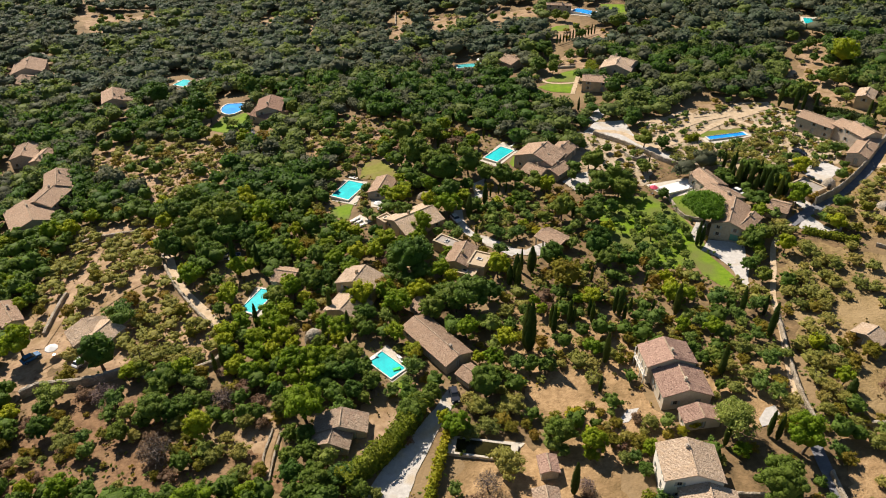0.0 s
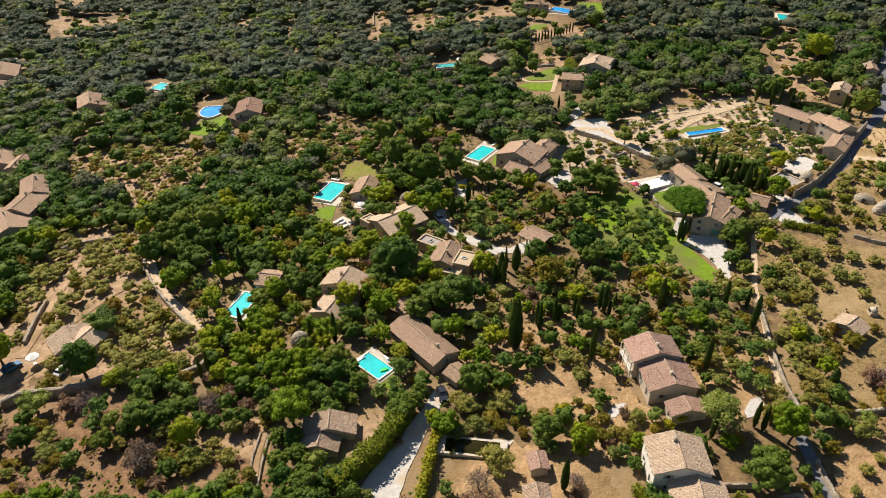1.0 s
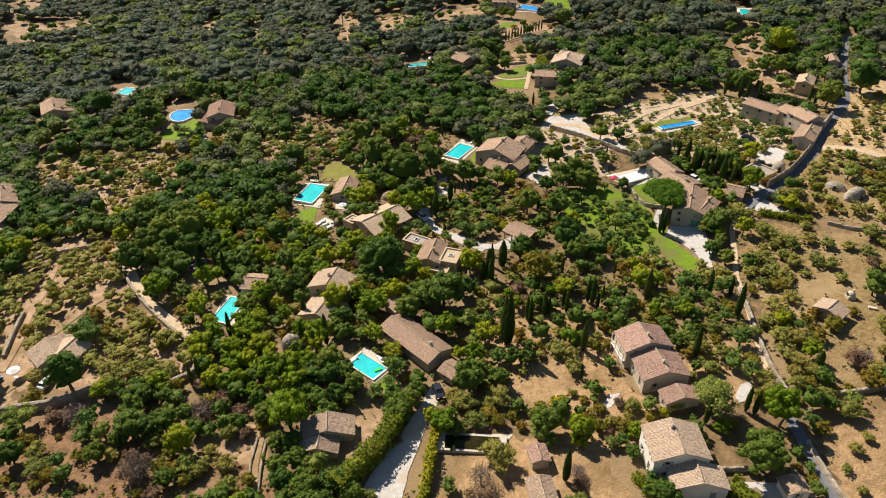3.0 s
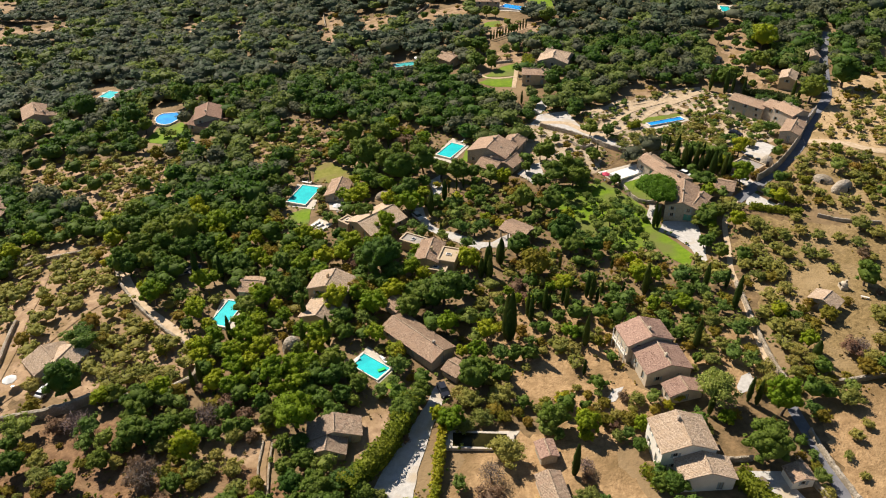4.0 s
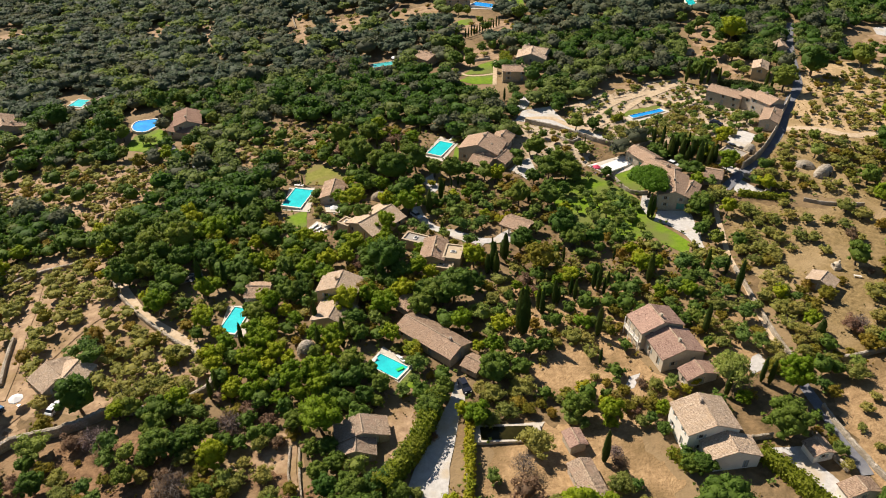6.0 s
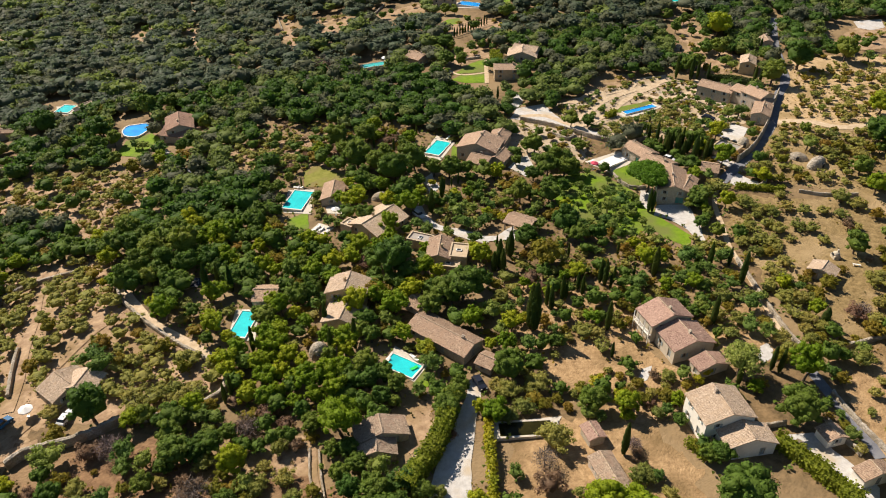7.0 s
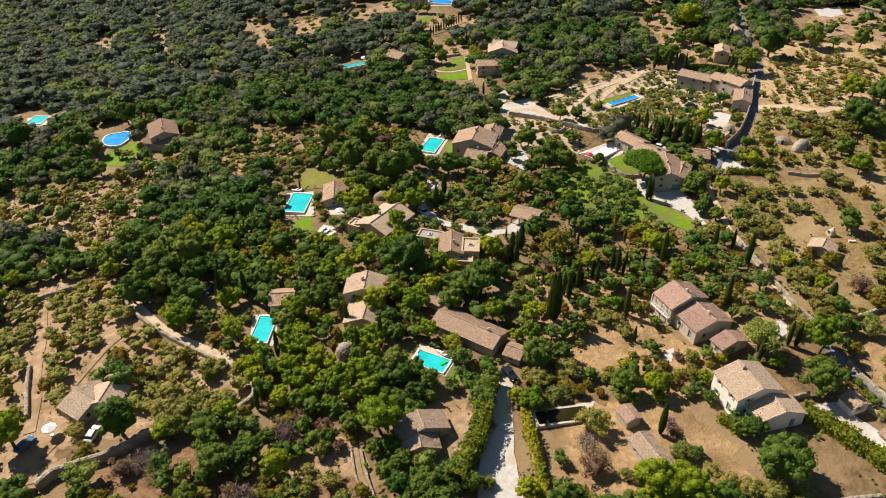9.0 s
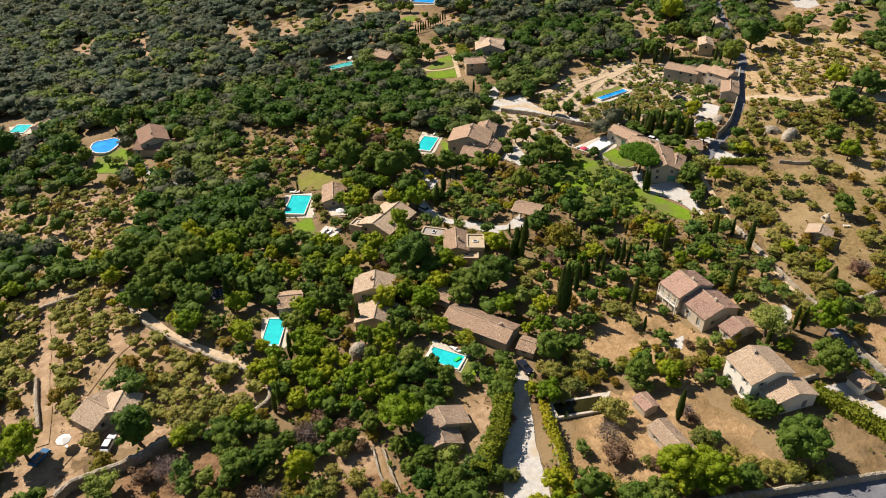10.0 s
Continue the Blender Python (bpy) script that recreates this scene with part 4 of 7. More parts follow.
# ---- pools ----
def pool(outline, lin, label, depth=1.4, rim="coping", rim_width=0.35, lift=0.30, water="water"):
    """A sunk basin with liner, stone coping and water."""
    n = len(outline)
    if sum(a[0] * b[1] - b[0] * a[1] for a, b in zip(outline, outline[1:] + outline[:1])) < 0:
        outline = outline[::-1]
    cx, cy = sum(p[0] for p in outline) / n, sum(p[1] for p in outline) / n
    z = max(ground_z(*p) for p in outline) + lift
    thing = tagged(new("swimming_pool"), label, "swimming pool", "swimming pools")
    thing.location = (cx, cy, z)
    loc = [(x - cx, y - cy) for x, y in outline]
    outer = [((math.hypot(x, y) + rim_width * 1.3) / math.hypot(x, y) * x, (math.hypot(x, y) + rim_width * 1.3) / math.hypot(x, y) * y) for x, y in loc]
    bm = bmesh.new()
    inn = [bm.verts.new((x, y, 0.06)) for x, y in loc]
    out = [bm.verts.new((x, y, 0.06)) for x, y in outer]
    low = [bm.verts.new((x, y, -1.6)) for x, y in outer]
    inl = [bm.verts.new((x, y, -0.02)) for x, y in loc]
    for i in range(n):
        j = (i + 1) % n
        bm.faces.new((inn[i], inn[j], out[j], out[i]))
        bm.faces.new((out[i], out[j], low[j], low[i]))
        bm.faces.new((inl[i], inl[j], inn[j], inn[i]))
    bmesh.ops.recalc_face_normals(bm, faces=bm.faces)
    part("coping", bm, rim, thing)
    bm = bmesh.new()
    # the basin is a shell that stands above the hillside sheet
    top = [bm.verts.new((x, y, -0.02)) for x, y in loc]
    bot = [bm.verts.new((x * 0.97, y * 0.97, -0.10)) for x, y in loc]
    for i in range(n):
        j = (i + 1) % n
        bm.faces.new((top[j], top[i], bot[i], bot[j]))
    bm.faces.new(bot)
    bmesh.ops.recalc_face_normals(bm, faces=bm.faces)
    part("liner", bm, lin, thing)
    bm = bmesh.new()
    bm.faces.new([bm.verts.new((x, y, 0.0)) for x, y in loc])
    w = part("water_surface", bm, water, thing)
    w.visible_shadow = water != "water"
    cxy = Vector((cx, cy))
    CAMERA_SIGHT.append([tuple(cxy + (Vector(p) - cxy) * (1 + 1.6 / (Vector(p) - cxy).length)) for p in outline])
    return thing


POOLS = [
    ("turquoise", -12, 111.6, 45.2, 4.1, 7.4),
    ("turquoise", -44.4, 135.1, -21.9, 4, 8.8),
    ("turquoise", -28.2, 187.1, -24.4, 5.8, 10.2),
    ("turquoise", 17.7, 204.5, 53.2, 9.6, 4.9),
    ("blue", 91.9, 212.9, 14.8, 13.4, 2.3),
    ("turquoise", -113, 299.2, -22.4, 5.6, 6.9),
    ("blue", 67.6, 346.6, -36.2, 10.9, 6),
    ("turquoise", 158.6, 312.7, -17.7, 4, 8.5),
    ("teal", 10.9, 288.4, 11.8, 10.7, 4),
]
BLUE_POOL = [(-86.6, 262.2), (-85.4, 266.9), (-81.6, 267.1), (-78, 267.8), (-76.7, 263.8), (-78.4, 259.9), (-81, 256.3), (-85, 257.7)]

for pts in TERRACES:
    patch("terrace", pts, "terrace", 0.14, "pale stone paving round the pool")
for k, cx, cy, yaw, l, w in POOLS:
    pool(corners(cx, cy, yaw, l, w), "liner_" + k, {"turquoise": "bright turquoise rectangular swimming pool with pale coping", "blue": "deep blue rectangular swimming pool", "teal": "shaded teal swimming pool"}[k])
pool([(a[0] * f + b[0] * (1 - f), a[1] * f + b[1] * (1 - f)) for a, b in zip(BLUE_POOL, BLUE_POOL[1:] + BLUE_POOL[:1]) for f in (0.75, 0.25)], "liner_blue", "curved deep blue swimming pool with white edge")
bx, by, byaw, bl, bw = (7.4, 88.7, -9.3, 10.1, 3.3)
pool(corners(bx, by, byaw, bl, bw), "liner_mud", "old stone water basin with dark brown water", rim="terrace", rim_width=1.1, lift=0.5, water="murk")


# ---- small things ----
def pool_cover(pts):
    """A stretched white cover over a pool: a thick sheet with a rolled hem."""
    z = max(ground_z(*p) for p in pts) + 0.22
    bm = bmesh.new()
    low, top = [bm.verts.new((x, y, z - 0.5)) for x, y in pts], [bm.verts.new((x, y, z)) for x, y in pts]
    cx, cy = sum(p[0] for p in pts) / 4, sum(p[1] for p in pts) / 4
    inner = [bm.verts.new((cx + (x - cx) * 0.93, cy + (y - cy) * 0.93, z - 0.05)) for x, y in pts]
    for i in range(4):
        k = (i + 1) % 4
        bm.faces.new((low[i], low[k], top[k], top[i]))
        bm.faces.new((top[i], top[k], inner[k], inner[i]))
    bm.faces.new(inner)
    bmesh.ops.recalc_face_normals(bm, faces=bm.faces)
    tagged(part("pool_cover", bm, "canvas"), "white stretched pool cover on a pale terrace", "pool cover")


pool_cover([(61.8, 180.4), (71.8, 185.0), (74.1, 181.0), (63.6, 176.5)])


def stone_dome(x, y, rx, ry, h, yaw, label, mat="drystone"):
    """A dry stone hut: corbelled courses that draw in to a rounded top, with a dark block for the shaded low doorway.
    """
    bm = bmesh.new()
    n, k = 22, 9
    rows = []
    for j in range(k + 1):
        f = j / k
        w = max(0.04, (1 - f ** 2.2) ** 0.55) if f < 1 else 0.04
        rows.append([bm.verts.new((math.cos(2 * math.pi * i / n) * rx * w * (1 + 0.05 * noise.noise((i * 1.3, j * 1.1, x))),
                                   math.sin(2 * math.pi * i / n) * ry * w * (1 + 0.05 * noise.noise((i * 1.7, j * 0.9, y))),
                                   -0.3 + (h + 0.3) * f + 0.06 * noise.noise((i * 0.9, j, 5.0)))) for i in range(n)])
    for a, b in zip(rows, rows[1:]):
        for i in range(n):
            bm.faces.new((a[i], a[(i + 1) % n], b[(i + 1) % n], b[i]))
    bm.faces.new(rows[-1])
    bmesh.ops.recalc_face_normals(bm, faces=bm.faces)
    thing = part("stone_hut", bm, mat)
    thing.matrix_world = pose(x, y, ground_z(x, y), 0, 0, yaw)
    tagged(thing, label, "stone hut")
    # near-black solid block gives the doorway's shade; the wall has no hole
    bm = bmesh.new()
    box(bm, (-0.4, -ry - 0.05, -0.1), (0.4, -ry + 0.5, min(1.5, h * 0.6)), bevel=0.05)
    part("doorway", bm, "glass", thing)
    CLEAR.append(corners(x, y, yaw, rx * 2, ry * 2, 0.8))


stone_dome(116.9, 161.9, 2.83129, 1.87, 1.9, -41.8, "long rounded hut of pale dry stone on scrubland")
stone_dome(119.5, 156.9, 3.71072, 2.04, 2.8, 22.7, "tall rounded hut of pale dry stone on scrubland")
stone_dome(107.1, 174.7, 1.8779, 1.87, 2.6, -20.8, "small dry stone dome beside the road")
stone_dome(-4.3, 180.1, 3.273, 1.87, 2.2, -10.1, "long low dry stone hut behind the house")
stone_dome(-28.5, 120.4, 2.34542, 2.04, 3.4, -8.5, "dark weathered stone dome among the trees")
stone_dome(128.8, 255, 2.06933, 1.7, 2, 18.9, "pale dry stone hut at the wood edge")
stone_dome(-200.9, 350.6, 3.39595, 2.55, 3, 0, "grey dry stone dome beside a house")


def car(x, y, yaw, paint, label):
    """A parked car: body, cabin with windows, four wheels."""
    thing = tagged(new("car"), label, "car", "parked cars")
    bm = bmesh.new()
    side = ((-2.1, 0.35), (-2.15, 0.75), (-1.9, 0.95), (-0.9, 1.0), (0.9, 0.98), (1.9, 0.85), (2.1, 0.65), (2.05, 0.35))
    for sgn in (-1, 1):
        [bm.verts.new((px, sgn * (0.85 - 0.06 * (pz > 0.8)), pz)) for px, pz in side]
    bm.verts.ensure_lookup_table()
    n = len(side)
    bm.faces.new([bm.verts[i] for i in range(n)])
    bm.faces.new([bm.verts[n + i] for i in reversed(range(n))])
    for i in range(n):
        bm.faces.new((bm.verts[i], bm.verts[n + i], bm.verts[n + (i + 1) % n], bm.verts[(i + 1) % n]))
    bmesh.ops.recalc_face_normals(bm, faces=bm.faces)
    part("body", bm, paint, thing)

    def cabin(name, z0, z1, mat, parent, grow):
        b = bmesh.new()
        lo = [b.verts.new((px, py, z0)) for px, py in ((-1.75 + grow, -0.78), (0.95 - grow, -0.78), (0.95 - grow, 0.78), (-1.75 + grow, 0.78))]
        hi = [b.verts.new((px, py, z1)) for px, py in ((-1.35, -0.62), (0.30, -0.62), (0.30, 0.62), (-1.35, 0.62))]
        for i in range(4):
            b.faces.new((lo[i], lo[(i + 1) % 4], hi[(i + 1) % 4], hi[i]))
        b.faces.new(hi)
        b.faces.new(lo[::-1])
        return part(name, b, mat, parent)
    cabin("window_band", 0.97, 1.42, "glass", thing, 0.0)
    b = bmesh.new()
    box(b, (-1.40, -0.64, 1.42), (0.34, 0.64, 1.48), bevel=0.02)
    part("roof", b, paint, thing)
    for px in (-1.35, 1.3):
        for py in (-0.8, 0.8):
            b = bmesh.new()
            bmesh.ops.create_cone(b, cap_ends=True, segments=14, radius1=0.33, radius2=0.33, depth=0.22, matrix=Matrix.Translation((px, py, 0.33)) @ Euler((radians(90), 0, 0)).to_matrix().to_4x4())
            w = part("wheel", b, "rubber", thing)
            b = bmesh.new()
            bmesh.ops.create_cone(b, cap_ends=True, segments=10, radius1=0.2, radius2=0.2, depth=0.24, matrix=Matrix.Translation((px, py, 0.33)) @ Euler((radians(90), 0, 0)).to_matrix().to_4x4())
            part("rim", b, "metal", w)
    for py in (-0.6, 0.6):
        b = bmesh.new()
        box(b, (2.0, py - 0.18, 0.62), (2.12, py + 0.18, 0.76), bevel=0.02)
        part("headlight", b, "white", thing)
    thing.matrix_world = pose(x, y, ground_z(x, y) + 0.17, 0, 0, yaw)
    CLEAR.append(corners(x, y, yaw, 4.3, 1.8, 0.6))


car(55, 62.7, -78.1, "car_navy", "dark navy car parked in a gravel yard")
car(-92.6, 119.4, 50.3, "car_blue", "blue car parked under a tree")
car(-79.9, 117, 66.4, "car_white", "white car half hidden behind a tree")
car(82.9, 175.2, -55.5, "car_white", "silver-white car parked beside the house")
car(3.5, 167, -63.1, "car_white", "pale car parked in tree shade")
car(2.3, 102.5, -79.8, "car_navy", "dark car parked at the top of the drive")
car(-131.4, 282.7, -7.5, "car_white", "white car parked beside a low house")
car(108, 195.9, -48.3, "car_navy", "dark car parked in the courtyard")


def parasol(x, y, r, mat, label):
    """A garden parasol: foot, pole, and a canopy of eight panels."""
    thing = tagged(new("parasol"), label, "parasol")
    bm = bmesh.new()
    bmesh.ops.create_cone(bm, cap_ends=True, segments=12, radius1=0.35, radius2=0.30, depth=0.14, matrix=Matrix.Translation((0, 0, 0.07)))
    part("foot", bm, "metal", thing)
    bm = bmesh.new()
    bmesh.ops.create_cone(bm, cap_ends=True, segments=8, radius1=0.03, radius2=0.03, depth=2.4, matrix=Matrix.Translation((0, 0, 1.25)))
    part("pole", bm, "metal", thing)
    bm = bmesh.new()
    top = bm.verts.new((0, 0, 2.65))
    ring = [bm.verts.new((math.cos(a) * r, math.sin(a) * r, 2.1)) for a in (2 * math.pi * i / 8 for i in range(8))]
    low = [bm.verts.new((v.co.x, v.co.y, 1.92)) for v in ring]
    for i in range(8):
        bm.faces.new((top, ring[i], ring[(i + 1) % 8]))
        bm.faces.new((ring[i], low[i], low[(i + 1) % 8], ring[(i + 1) % 8]))
    part("canopy", bm, mat, thing)
    thing.location = (x, y, ground_z(x, y) + 0.1)
    CAMERA_SIGHT.append(corners(x, y, 0, 3, 3, 0.5))


parasol(-87.9, 120.5, 1.45, "canvas", "large round white parasol on a terrace")
parasol(15.8, 290.5, 1.8, "canvas", "white parasol beside a shaded pool")
parasol(60, 178.5, 1.2, "cushion_red", "small red parasol on a white terrace")
parasol(-18.5, 175.5, 1.2, "canvas", "small white parasol beside the pool house")


def lounger(x, y, yaw, mat="canvas"):
    """A sun lounger: frame, four legs, mattress and raised backrest."""
    thing = tagged(new("sun_lounger"), "pale sun lounger beside the pool", "sun lounger", "sun loungers")
    bm = bmesh.new()
    box(bm, (-0.95, -0.33, 0.28), (0.95, 0.33, 0.34))
    part("frame", bm, "metal", thing)
    for px in (-0.8, 0.8):
        for py in (-0.28, 0.28):
            bm = bmesh.new()
            box(bm, (px - 0.03, py - 0.03, 0), (px + 0.03, py + 0.03, 0.28))
            part("leg", bm, "metal", thing)
    bm = bmesh.new()
    box(bm, (-0.95, -0.31, 0.34), (0.35, 0.31, 0.44), bevel=0.03)
    part("mattress", bm, mat, thing)
    bm = bmesh.new()
    box(bm, (0, -0.31, 0), (0.75, 0.31, 0.1), Matrix.Translation((0.35, 0, 0.38)) @ Euler((0, radians(-35), 0)).to_matrix().to_4x4(), bevel=0.03)
    part("backrest", bm, mat, thing)
    thing.matrix_world = pose(x, y, ground_z(x, y) + 0.15, 0, 0, yaw)


lounger(-25, 169.6, 30)
lounger(-24.1, 170.5, 30)
lounger(-23.2, 169.1, 35)
lounger(-22.3, 167.1, 30)
lounger(-8.8, 112.5, -60)
lounger(-9.3, 113.6, -60)
lounger(23.4, 208.3, 40)
lounger(22.4, 210.1, 40)
lounger(-14.8, 113.7, 45)
lounger(60.6, 182.3, 0)
lounger(62.1, 180.4, 10)
lounger(-27, 194.3, -20)
lounger(-28.1, 195, -20)

float_bm = bmesh.new()
box(float_bm, (-0.85, -0.4, 0), (0.85, 0.4, 0.14), bevel=0.06)
box(float_bm, (0.45, -0.36, 0.13), (0.8, 0.36, 0.24), bevel=0.05)
pool_float = part("pool_float", float_bm, "float_green")
pool_float.matrix_world = pose(-9.7, 110.2, max(ground_z(*p) for p in corners(*POOLS[0][1:])) + 0.29, 0, 0, 20)
tagged(pool_float, "bright green inflatable mat floating on the pool", "pool float")


def solar_panel(x, y, yaw):
    thing = tagged(new("solar_panel"), "tilted dark blue solar panel on a stand", "solar panel")
    m = Euler((radians(20), 0, 0)).to_matrix().to_4x4()
    bm = bmesh.new()
    box(bm, (-2.0, -1.2, 0.9), (2.0, 1.2, 0.96), m)
    part("frame", bm, "metal", thing)
    for i in range(4):
        bm = bmesh.new()
        box(bm, (-1.95 + i * 0.98, -1.15, 0.962), (-1.01 + i * 0.98, 1.15, 0.97), m)
        part("panel", bm, "car_navy", thing)
    for px in (-1.8, 1.8):
        for py, h in ((-1.0, 0.5), (1.0, 1.2)):
            bm = bmesh.new()
            box(bm, (px - 0.04, py - 0.04, -0.2), (px + 0.04, py + 0.04, h))
            part("leg", bm, "metal", thing)
    thing.matrix_world = pose(x, y, ground_z(x, y), 0, 0, yaw)
    CAMERA_SIGHT.append(corners(x, y, yaw, 4, 2.6, 0.5))


def bench(x, y, yaw):
    thing = tagged(new("stone_bench"), "white stone garden bench on dry grass", "bench")
    for lo, hi, nm in (((-0.9, -0.25, 0.40), (0.9, 0.25, 0.5), "seat"), ((-0.7, -0.2, -0.1), (-0.5, 0.2, 0.4), "leg"), ((0.5, -0.2, -0.1), (0.7, 0.2, 0.4), "leg")):
        bm = bmesh.new()
        box(bm, lo, hi, bevel=0.02)
        part(nm, bm, "coping", thing)
    thing.matrix_world = pose(x, y, ground_z(x, y) + 0.06, 0, 0, yaw)


def picnic_table(x, y, yaw):
    thing = tagged(new("picnic_table"), "dark wooden picnic table with benches in the yard", "picnic table")
    for lo, hi, nm in (((-0.9, -0.4, 0.70), (0.9, 0.4, 0.76), "tabletop"), ((-0.9, -0.85, 0.42), (0.9, -0.6, 0.47), "bench"), ((-0.9, 0.6, 0.42), (0.9, 0.85, 0.47), "bench"),
                       ((-0.7, -0.75, 0), (-0.6, 0.75, 0.42), "trestle"), ((0.6, -0.75, 0), (0.7, 0.75, 0.42), "trestle"), ((-0.7, -0.3, 0.42), (-0.6, 0.3, 0.70), "leg"), ((0.6, -0.3, 0.42), (0.7, 0.3, 0.70), "leg")):
        bm = bmesh.new()
        box(bm, lo, hi)
        part(nm, bm, "frame_wood", thing)
    thing.matrix_world = pose(x, y, ground_z(x, y) + 0.14, 0, 0, yaw)


def bread_oven(x, y, yaw):
    """An outdoor oven of pale stone with a black block for the dark of its mouth, and a stub chimney."""
    thing = tagged(new("garden_oven"), "pale stone outdoor oven with a black block as its mouth", "oven")
    bm = bmesh.new()
    box(bm, (-1.0, -0.8, -0.2), (1.0, 0.8, 0.9), bevel=0.06)
    part("base", bm, "plaster", thing)
    bm = bmesh.new()
    bmesh.ops.create_uvsphere(bm, u_segments=14, v_segments=8, radius=0.95, matrix=Matrix.Translation((0, 0, 0.9)))
    part("dome", bm, "plaster", thing)
    # the dark inside the oven is a solid black box, not an opening
    bm = bmesh.new()
    box(bm, (-0.35, -1.02, 0.95), (0.35, -0.7, 1.4), bevel=0.05)
    part("mouth", bm, "rubber", thing)
    bm = bmesh.new()
    box(bm, (-0.2, 0.1, 1.7), (0.2, 0.5, 2.3))
    part("chimney", bm, "plaster", thing)
    thing.matrix_world = pose(x, y, ground_z(x, y), 0, 0, yaw)
    CAMERA_SIGHT.append(corners(x, y, yaw, 2, 2, 0.5))


solar_panel(-55, 154.1, -5)
bench(99.3, 114.1, -30)
bench(103.3, 114.7, 20)
picnic_table(53.7, 71.5, -60)
bread_oven(96.8, 118.5, -100)


# ---- plants ----
ICO_V = np.array([(0, -0.5257, 0.8507), (0.8507, 0, 0.5257), (0.8507, 0, -0.5257), (-0.8507, 0, -0.5257), (-0.8507, 0, 0.5257), (-0.5257, 0.8507, 0),
                  (0.5257, 0.8507, 0), (0.5257, -0.8507, 0), (-0.5257, -0.8507, 0), (0, -0.5257, -0.8507), (0, 0.5257, -0.8507), (0, 0.5257, 0.8507)])
ICO_F = np.array([(i, j, k) for i in range(12) for j in range(i + 1, 12) for k in range(j + 1, 12)
                  if all(np.linalg.norm(ICO_V[p] - ICO_V[q]) < 1.1 for p, q in ((i, j), (j, k), (i, k)))])
_n = np.cross(ICO_V[ICO_F[:, 1]] - ICO_V[ICO_F[:, 0]], ICO_V[ICO_F[:, 2]] - ICO_V[ICO_F[:, 0]])
_flip = (np.einsum("ij,ij->i", _n, ICO_V[ICO_F].mean(1)) < 0)
ICO_F[_flip] = ICO_F[_flip][:, ::-1]


def spindle_arrays(rs, count, leaf):
    """A cypress: a slender flame of foliage, 1 high, with small upward tufts over it."""
    sides, rings = 10, 12
    z = np.linspace(0.03, 1.0, rings)
    prof = 0.098 * (z ** 0.45) * (1.0 - z) ** 0.75 / 0.52 + 0.003
    q = np.arange(sides) / sides * 2 * np.pi
    V = np.stack([np.cos(q)[None] * prof[:, None], np.sin(q)[None] * prof[:, None], np.repeat(z[:, None], sides, 1)], 2)
    V[:, :, :2] *= rs.uniform(0.72, 1.05, size=(rings, sides, 1))
    V = V.reshape(-1, 3)
    F = []
    for i in range(rings - 1):
        for j in range(sides):
            a, b = i * sides + j, i * sides + (j + 1) % sides
            F += [(a, b, b + sides), (a, b + sides, a + sides)]
    u = rs.uniform(0.02, 0.97, size=count) ** 1.15
    r = (0.098 * (u ** 0.45) * (1 - u) ** 0.75 / 0.52) * rs.uniform(0.85, 1.12, size=count)
    a = rs.uniform(0, 2 * np.pi, size=count)
    d = np.stack([np.cos(a), np.sin(a), np.zeros(count)], 1)
    t = np.stack([-np.sin(a), np.cos(a), np.zeros(count)], 1)
    p = d * r[:, None] + np.stack([np.zeros(count), np.zeros(count), u], 1)
    s = leaf * rs.uniform(0.6, 1.2, size=(count, 1))
    up = np.array((0, 0, 1.0)) + d * rs.uniform(-0.1, 0.35, size=(count, 1))
    tri = np.stack([p - t * s * 0.6, p + t * s * 0.6, p + up * s * 2.2], 1).reshape(-1, 3)
    return np.concatenate([V, tri]), np.concatenate([np.array(F), len(V) + np.arange(count * 3).reshape(-1, 3)])


